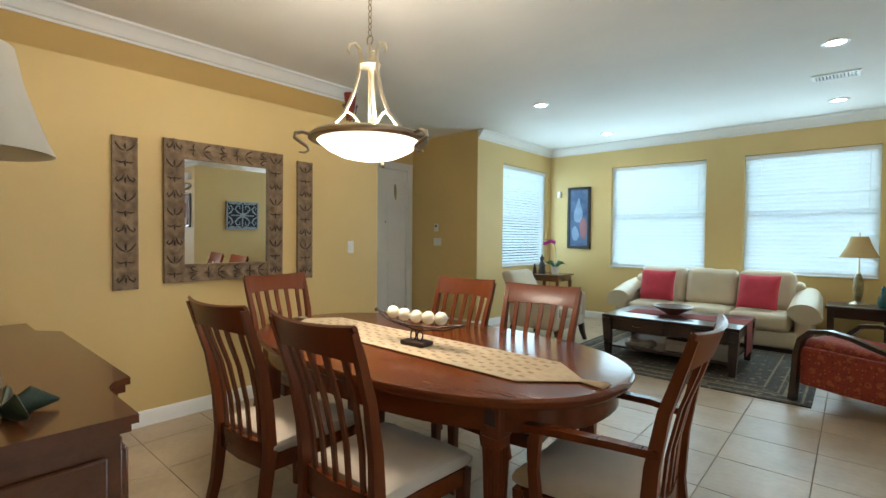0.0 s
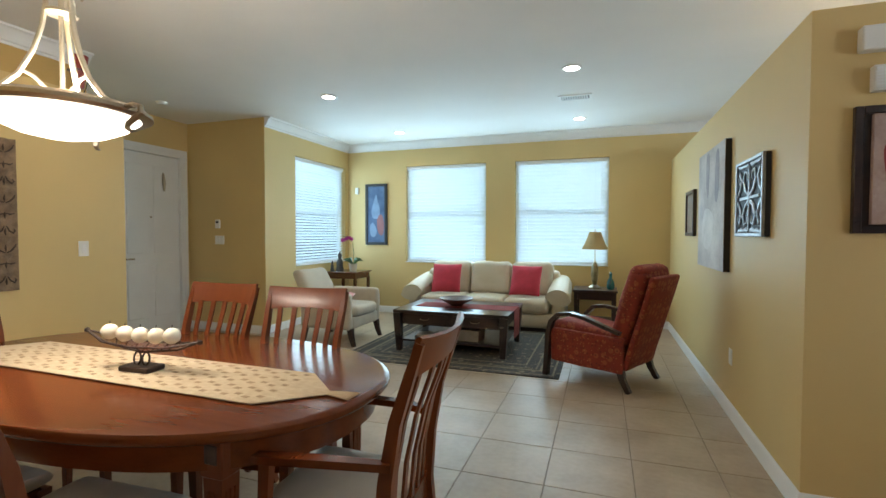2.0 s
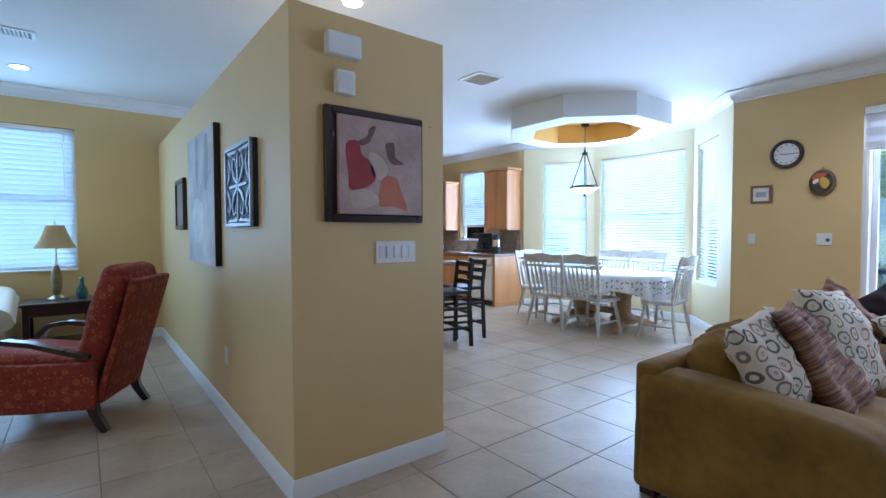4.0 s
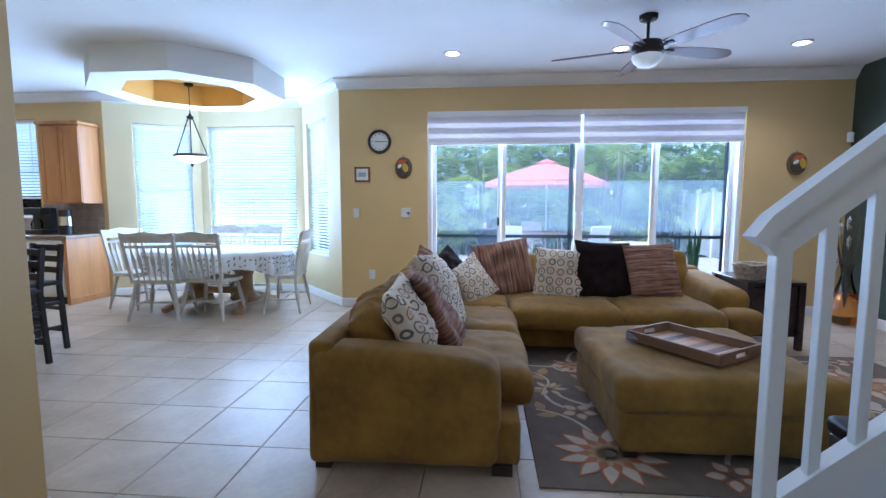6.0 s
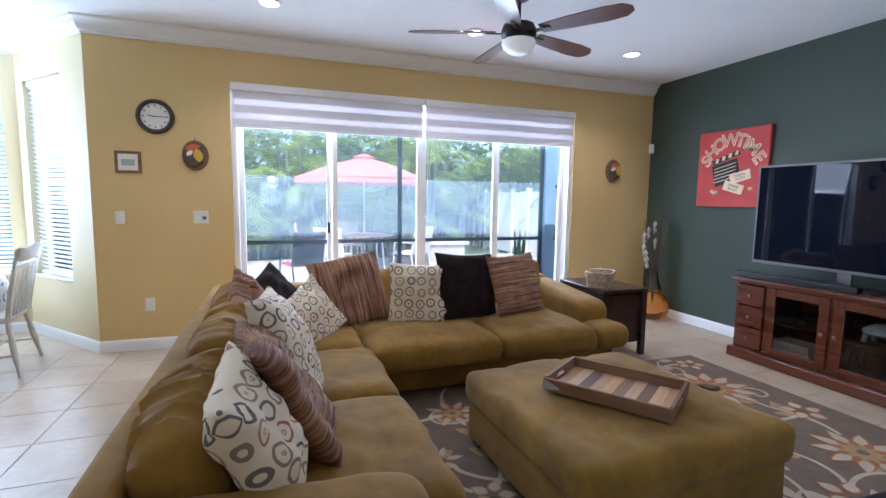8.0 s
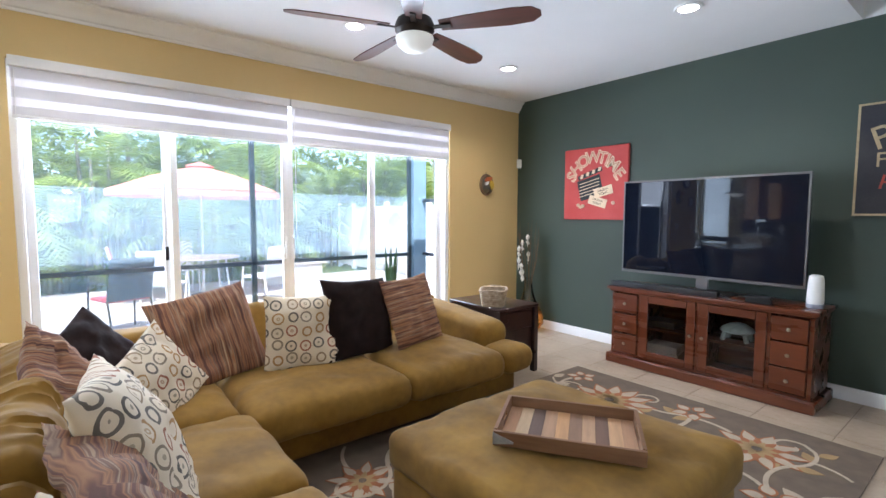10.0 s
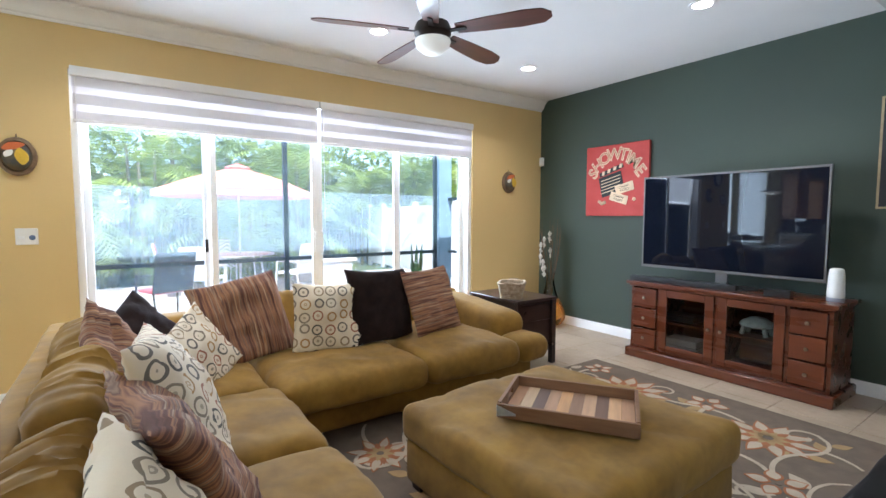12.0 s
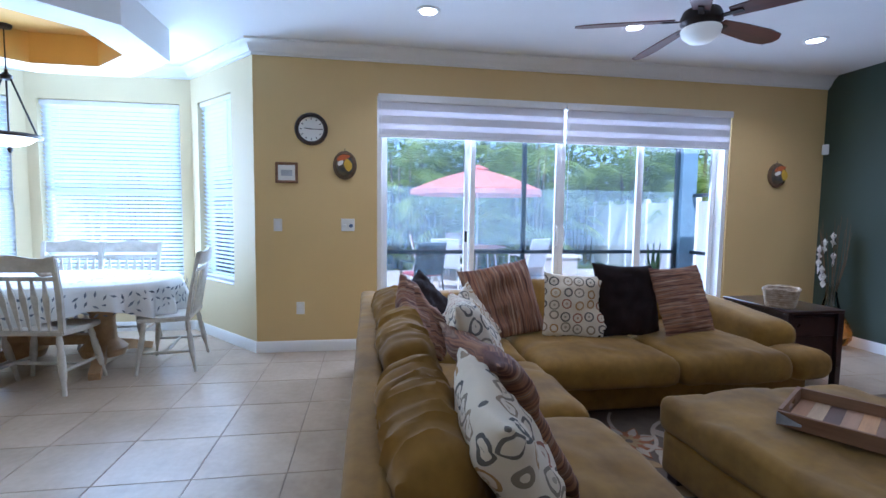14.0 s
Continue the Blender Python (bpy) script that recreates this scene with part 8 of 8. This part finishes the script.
fc = thing("kitchen_tap", "chrome gooseneck kitchen tap", "tap", pose(6.80, 8.30, 0.91))
part("spout", tube([(0, 0, 0), (0, 0, 0.22), (-0.03, 0, 0.28), (-0.10, 0, 0.29), (-0.15, 0, 0.24)], 0.012, 8), "chrome", fc)
pt = thing("ceramic_pitcher", "small white and green ceramic pitcher", "pitcher", pose(6.60, 8.95, 0.91))
part("body", lathe([(0, 0), (0.06, 0), (0.09, 0.08), (0.07, 0.16), (0.05, 0.20), (0.06, 0.24), (0, 0.22)], 18), "plastic", pt)

isl = thing("kitchen_island", "maple kitchen island with brown granite top", "island", None)
part("base", B((3.1, 6.05, 0, 4.35, 6.75, 0.87), bevel=0.003), "maple", isl)
part("top", B((3.0, 5.82, 0.87, 4.66, 6.85, 0.915), bevel=0.01, seg=2), "counter", isl)


def stool(m):
    """Faces local +y."""
    sl = thing("bar_stool", "black wooden counter stool with low back", "stool", m, "black counter stools")
    part("seat", rounded(-0.20, -0.19, 0.595, 0.20, 0.20, 0.635, 0.015, 2, 1, 0.002, 3), "blackwood", sl)
    for s in (-1, 1):
        part("back_leg", bar([(s * 0.185, -0.205, 0), (s * 0.18, -0.18, 0.60), (s * 0.18, -0.22, 0.96)], 0.035, 0.035, side=(1, 0, 0)), "blackwood", sl)
        part("front_leg", bar([(s * 0.185, 0.20, 0), (s * 0.18, 0.17, 0.60)], 0.035, 0.035, side=(1, 0, 0)), "blackwood", sl)
        for z in (0.20, 0.42):
            part("side_rung", B((s * 0.183 - 0.01, -0.18, z, s * 0.183 + 0.01, 0.18, z + 0.03)), "blackwood", sl)
    for y in (-0.19, 0.185):
        for z in (0.16, 0.36):
            part("rung", B((-0.17, y - 0.01, z, 0.17, y + 0.01, z + 0.03)), "blackwood", sl)
    for k in range(3):
        part("back_slat", bar([(-0.17, -0.205 - 0.012 * k, 0.72 + 0.10 * k), (0, -0.225 - 0.012 * k, 0.72 + 0.10 * k), (0.17, -0.205 - 0.012 * k, 0.72 + 0.10 * k)], 0.014, 0.055, side=(0, 1, 0)), "blackwood", sl)
    return sl


s0 = stool(pose(4.02, 5.40, 0, 0, 0, 78))
copy_thing(s0, pose(4.42, 5.62, 0, 0, 0, 78))

# ---- patio and garden ----
M["grass"] = mat("lawn_grass", (0.070, 0.115, 0.022), 0.95, 0.35, 1.5, 0.08, 60, space="World")
M["paver"] = mat("pale_patio_paver", (0.46, 0.42, 0.37), 0.85, 0.12, 3, 0.03, 90, space="World")
structure("ground", B((-150, -150, -0.30, 250, 150, -0.14)), "grass", "lawn that reaches the horizon")
pav = structure("pavement_patio", B((6.78, -4.3, -0.14, 13.2, 6.5, -0.035)), "paver", "pale concrete paver patio")
# unseen strip of roof, added for shade above the sliding door
structure("porch_roof", B((6.79, -2.1, 2.72, 7.3, 3.3, 2.86)), "ceiling", "unseen white roof strip added to shade the sliding door")
M["mesh"] = bpy.data.materials.new("insect_screen_mesh")
M["mesh"].use_nodes = True
_n, _l = M["mesh"].node_tree.nodes, M["mesh"].node_tree.links
_t, _d, _x = _n.new("ShaderNodeBsdfTransparent"), _n["Principled BSDF"], _n.new("ShaderNodeMixShader")
_d.inputs["Base Color"].default_value = (0.58, 0.78, 0.96, 1)
_d.inputs["Roughness"].default_value = 0.9
_x.inputs[0].default_value = 0.15
_l.new(_t.outputs[0], _x.inputs[1]), _l.new(_d.outputs[0], _x.inputs[2]), _l.new(_x.outputs[0], _n["Material Output"].inputs[0])
# the bluish daylight on the corner post is put into its colour
M["frame_lit"] = mat("lit_blue_corner_post", (0.20, 0.30, 0.38), 0.5, 0.1, 7, 0.01, 60)
scr = thing("screen_enclosure", "dark bronze framed porch screen enclosure", "screen", None)
SX = 8.45
for y in (-2.19, 0.20, 3.05):
    part("post", B((SX, y - 0.03, -0.035, SX + 0.05, y + 0.03, 2.72), bevel=0.003), "frame_dark", scr)
part("corner_post", B((SX - 0.06, -2.46, -0.035, SX + 0.06, -2.22, 2.72), bevel=0.003), "frame_lit", scr)
for z in (0.80,):
    part("rail", B((SX, -2.16, z - 0.025, SX + 0.05, 3.3, z + 0.025), bevel=0.003), "frame_dark", scr)
    part("rail", B((6.85, -2.44, z - 0.025, SX - 0.06, -2.39, z + 0.025), bevel=0.003), "frame_dark", scr)
part("rail", B((6.85, -2.44, 1.62, SX - 0.06, -2.39, 1.67), bevel=0.003), "frame_dark", scr)
part("post", B((7.62, -2.445, -0.035, 7.68, -2.385, 2.72), bevel=0.003), "frame_dark", scr)
ms_ = part("screen_cloth", B((SX + 0.02, -2.16, 0.0, SX + 0.022, 3.3, 1.70)), "mesh", scr, "pale insect screen")
M["mesh_fine"] = M["mesh"].copy()
M["mesh_fine"].node_tree.nodes["Mix Shader"].inputs[0].default_value = 0.04
part("screen_cloth", B((SX + 0.02, -2.16, 1.705, SX + 0.022, 3.3, 2.70)), "mesh_fine", scr, "fine insect screen")

M["umbrella"] = mat("coral_umbrella_canvas", (0.80, 0.34, 0.27), 0.8, 0.08, 5, 0.02, 200, translucent=0.5)
UXX, UYY = 11.3, 0.22
um = thing("patio_umbrella", "coral red patio umbrella, open", "umbrella", pose(UXX, UYY, -0.035))
bm = bmesh.new()
apex = bm.verts.new((0, 0, 2.30))
r1 = [bm.verts.new((0.75 * math.cos(k * math.pi / 4), 0.75 * math.sin(k * math.pi / 4), 2.08)) for k in range(8)]
r2 = [bm.verts.new((1.36 * math.cos(k * math.pi / 4), 1.36 * math.sin(k * math.pi / 4), 1.84)) for k in range(8)]
r3 = [bm.verts.new((1.36 * math.cos(k * math.pi / 4), 1.36 * math.sin(k * math.pi / 4), 1.74)) for k in range(8)]
for k in range(8):
    j = (k + 1) % 8
    bm.faces.new((apex, r1[k], r1[j])), bm.faces.new((r1[k], r2[k], r2[j], r1[j])), bm.faces.new((r2[k], r3[k], r3[j], r2[j]))
part("canopy", bm, "umbrella", um, smooth=10)
part("vent", lathe([(0, 2.36), (0.22, 2.28), (0.23, 2.26), (0, 2.32)], 8), "umbrella", um)
part("pole", tube([(0, 0, 0), (0, 0, 2.33)], 0.022, 8), "chrome", um)
for k in range(8):
    a = k * math.pi / 4
    part("rib", tube([(0.03 * math.cos(a), 0.03 * math.sin(a), 2.26), (1.34 * math.cos(a), 1.34 * math.sin(a), 1.82)], 0.008, 5), "chrome", um)
part("base", lathe([(0, 0), (0.25, 0), (0.25, 0.05), (0.04, 0.10), (0, 0.10)], 18), "bronze", um)
ptb = thing("patio_table", "round glass patio table under the umbrella", "table", pose(UXX, UYY, -0.035))
part("top", lathe([(0.03, 0.70), (0.60, 0.70), (0.60, 0.715), (0.03, 0.715)], 32), "appliance", ptb)
for k in range(4):
    a = k * math.pi / 2 + 0.78
    part("leg", tube([(0.5 * math.cos(a), 0.5 * math.sin(a), 0), (0.42 * math.cos(a), 0.42 * math.sin(a), 0.70)], 0.016, 6), "appliance", ptb)
M["sling"] = mat("white_sling_fabric", (0.66, 0.66, 0.66), 0.8, 0.05, 20, 0.02, 200)


def patio_chair(m, cushion_mat="sling", label="white metal patio chair with sling seat", metal="appliance", back=None):
    pc = thing("patio_chair", label, "chair", m, "patio chairs")
    for s in (-1, 1):
        part("side_frame", tube([(s * 0.26, 0.26, 0), (s * 0.26, 0.24, 0.40), (s * 0.26, 0.22, 0.62), (s * 0.26, -0.20, 0.64)], 0.014, 6), metal, pc)
        part("back_frame", tube([(s * 0.24, -0.30, 0), (s * 0.24, -0.20, 0.42), (s * 0.24, -0.32, 0.92)], 0.014, 6), metal, pc)
    part("seat", B((-0.24, -0.20, 0.40, 0.24, 0.24, 0.44), bevel=0.01), cushion_mat, pc)
    part("back", move(B((-0.24, -0.01, 0, 0.24, 0.015, 0.50), bevel=0.006), pose(0, -0.20, 0.42, 13, 0, 0)), back or cushion_mat, pc)
    part("top_bar", tube([(-0.24, -0.32, 0.92), (0.24, -0.32, 0.92)], 0.014, 6), metal, pc)
    return pc


pc0 = patio_chair(pose(10.3, 0.95, -0.035, 0, 0, -115))
copy_thing(pc0, pose(10.4, -0.55, -0.035, 0, 0, -60))
copy_thing(pc0, pose(12.3, 0.4, -0.035, 0, 0, 90))
patio_chair(pose(11.4, 1.25, -0.035, 0, 0, 175), "redcloth", "white metal patio chair with red cushions")
patio_chair(pose(9.3, 1.55, -0.035, 0, 0, -70), "redcloth", "dark patio chair with a red cushion near the door", "black", "black")
hot = thing("garden_bench", "low white garden bench by the lawn", "bench", pose(12.2, -1.7, -0.035))
part("seat", B((-0.25, -0.7, 0.40, 0.25, 0.7, 0.46), bevel=0.01), "appliance", hot)
part("body", B((-0.20, -0.6, 0, 0.20, 0.6, 0.40), bevel=0.01), "paver", hot)

M["vinyl"] = mat("white_vinyl_fence", (0.78, 0.78, 0.77), 0.5, 0.03, 4, 0.0, 60)
fe = thing("garden_fence", "white vinyl privacy fence along the garden", "fence", None)
for k in range(12):
    x = 8.2 + k * 0.9
    part("post", B((x - 0.06, -4.46, -0.14, x + 0.06, -4.34, 1.75), bevel=0.01), "vinyl", fe)
    part("panel", B((x + 0.06, -4.42, -0.05, x + 0.84, -4.38, 1.65)), "vinyl", fe)
fe2 = thing("garden_fence", "white vinyl privacy fence behind the palms", "fence", None)
for k in range(16):
    y = -4.4 + k * 1.2
    part("panel", B((18.6, y, -0.14, 18.64, y + 1.18, 1.7)), "vinyl", fe2)

M["palm"] = mat("palm_frond_leaf", (0.16, 0.25, 0.035), 0.45, scale=3, fine=30, bump=0.0, alt=(0.42, 0.50, 0.09), translucent=0.45, perobj=0.25)
M["palmtrunk"] = mat("grey_green_palm_cane", (0.20, 0.19, 0.12), 0.8, 0.3, 8, 0.04, 60)


def palm_mesh(seed, fronds, length, leaflets, rise):
    rnd = random.Random(seed)
    verts, faces = [], []
    for f in range(fronds):
        az = 2 * math.pi * f / fronds + rnd.uniform(-0.4, 0.4)
        el = rnd.uniform(0.25, 1.25)
        L = length * rnd.uniform(0.75, 1.15)
        bx, by = rnd.uniform(-0.35, 0.35), rnd.uniform(-0.35, 0.35)
        z0 = rise * rnd.uniform(0.45, 1.0)
        pts = []
        p, ang = Vector((bx, by, z0)), el
        for k in range(leaflets + 1):
            pts.append(p.copy())
            p = p + (L / leaflets) * Vector((math.cos(az) * math.cos(ang), math.sin(az) * math.cos(ang), math.sin(ang)))
            ang -= 1.9 / leaflets * (0.5 + k / leaflets)
        side = Vector((-math.sin(az), math.cos(az), 0))
        for k in range(2, leaflets):
            d = (pts[k + 1] - pts[k]).normalized()
            w = 0.42 * length / 1.6 * math.sin(math.pi * (0.12 + 0.82 * k / leaflets))
            for s in (-1, 1):
                tip = pts[k] + s * side * w * 0.8 + d * w * 0.55 + Vector((0, 0, -0.22 * w + rnd.uniform(-0.05, 0.05)))
                i = len(verts)
                verts += [tuple(pts[k] - d * 0.020), tuple(pts[k] + d * 0.024), tuple(tip)]
                faces.append((i, i + 1, i + 2))
    me = bpy.data.meshes.new("crown")
    me.from_pydata(verts, [], faces)
    me.materials.append(M["palm"])
    return me


pm = [palm_mesh(s, 34, 1.9, 22, r) for s, r in ((1, 1.3), (2, 2.3), (3, 3.2), (4, 0.6))]
trunk_me = []
for r in (1.3, 2.3, 3.2, 0.6):
    bm = bmesh.new()
    rnd = random.Random(int(r * 10))
    for k in range(7):
        a = k * 0.9
        tube([(0.25 * math.cos(a), 0.25 * math.sin(a), 0), (0.3 * math.cos(a), 0.3 * math.sin(a), r * 0.5), (0.36 * math.cos(a), 0.36 * math.sin(a), r * rnd.uniform(0.7, 1.0))], [0.05, 0.04, 0.03], 6, bm)
    trunk_me.append(mesh_of(bm, "trunk", "palmtrunk", 60))
rnd = random.Random(21)
spots = [(14.2 + rnd.uniform(-0.5, 0.5), -3.6 + k * 0.85, k % 4) for k in range(15)] + [(16.0 + rnd.uniform(-0.6, 0.6), -4.2 + k * 1.0, (k * 2 + 1) % 3) for k in range(15)] + [(17.5, -3.5 + k * 1.3, 2) for k in range(11)] + [(12.6 + k * 0.9, -5.6 - (k % 3) * 0.7, 1 + k % 2) for k in range(7)]
for x, y, v in spots:
    if -5 < y < -2.2 and x < 15:
        continue
    tr = thing("palm_tree", "bushy green clustered palm at the garden edge", "palm tree", pose(x, y, -0.15, 0, 0, rnd.uniform(0, 360)), "palms behind the patio")
    sc_ = rnd.uniform(0.9, 1.25)
    for nm, me in (("trunk", trunk_me[v]), ("crown", pm[v])):
        o = new(nm, me)
        o.parent = tr
        o.scale = (sc_, sc_, sc_)
M["hedge"] = mat("hedge_leaf", (0.12, 0.20, 0.035), 0.6, scale=4, fine=20, bump=0.0, alt=(0.32, 0.42, 0.09), translucent=0.4)
verts, faces = [], []
for k in range(12000):
    x, y, z = 18.0 + rnd.gauss(0, 0.22), rnd.uniform(-10, 10), rnd.uniform(-0.1, 5.6)
    a, b, L = rnd.uniform(0, 6.28), rnd.uniform(-1, 1), rnd.uniform(0.10, 0.24)
    u = Vector((math.cos(a) * math.cos(b), math.sin(a) * math.cos(b), math.sin(b))) * L
    w = Vector((-math.sin(a), math.cos(a), rnd.uniform(-0.4, 0.4))) * L * 0.45
    i = len(verts)
    c = Vector((x, y, z))
    verts += [tuple(c - u), tuple(c + w), tuple(c + u), tuple(c - w)]
    faces.append((i, i + 1, i + 2, i + 3))
me = bpy.data.meshes.new("hedge")
me.from_pydata(verts, [], faces)
me.materials.append(M["hedge"])
tagged(new("hedge", me), "dense tall green hedge behind the palms", "hedge", "", "stuff")
sn = thing("snake_plant", "green snake plant in a pot by the screen", "plant", pose(8.0, -1.55, -0.035))
part("pot", lathe([(0, 0), (0.11, 0), (0.15, 0.26), (0.14, 0.26), (0, 0.22)], 18), "paver", sn)
for k in range(11):
    a = k * 2.4
    part("leaf", bar([(0.04 * math.cos(a), 0.04 * math.sin(a), 0.22), (0.07 * math.cos(a), 0.07 * math.sin(a), 0.55), (0.10 * math.cos(a), 0.10 * math.sin(a), 0.75 + 0.12 * (k % 3))], [0.05, 0.06, 0.01], 0.008), "leaf", sn)

# ---- floor tiles ----
T = 0.4575
floor_ob = bpy.data.objects["floor"]
bm = B((0.0022, 0.0022, -0.008, T - 0.0022, T - 0.0022, 0.0))
bmesh.ops.bevel(bm, geom=[e for e in bm.edges if all(v.co.z > -0.001 for v in e.verts)], offset=0.0018, segments=1, affect="EDGES")
tile_me = mesh_of(bm, "tile", "tile")
rv, rf = [], []
nx0, nx1 = math.floor((-4.95 + 0.155) / T), math.ceil((7.6 + 0.155) / T)
ny0, ny1 = math.floor((-2.6 - 3.70) / T), math.ceil((10.4 - 3.70) / T)
src_v = [tuple(v.co) for v in tile_me.vertices]
src_f = [tuple(p.vertices) for p in tile_me.polygons]
for i in range(nx0, nx1):
    for j in range(ny0, ny1):
        x, y = -0.155 + i * T, 3.70 + j * T
        near = (-1.3 < x < 1.3 and 2.6 < y < 5.3) or (2.2 < x < 6.4 and 1.9 < y < 5.6) or (0.0 < x < 2.9 and 0.8 < y < 3.2)
        if near:
            o = new("tile", tile_me)
            o.parent = floor_ob
            o.location = (x, y, 0)
        else:
            k = len(rv)
            rv += [(a + x, b + y, c) for a, b, c in src_v]
            rf += [tuple(q + k for q in f) for f in src_f]
me = bpy.data.meshes.new("tile_field")
me.from_pydata(rv, [], rf)
me.materials.append(M["tile"])
tf = new("tile_field", me)
tf.parent = floor_ob
tf["kind"] = "stuff"
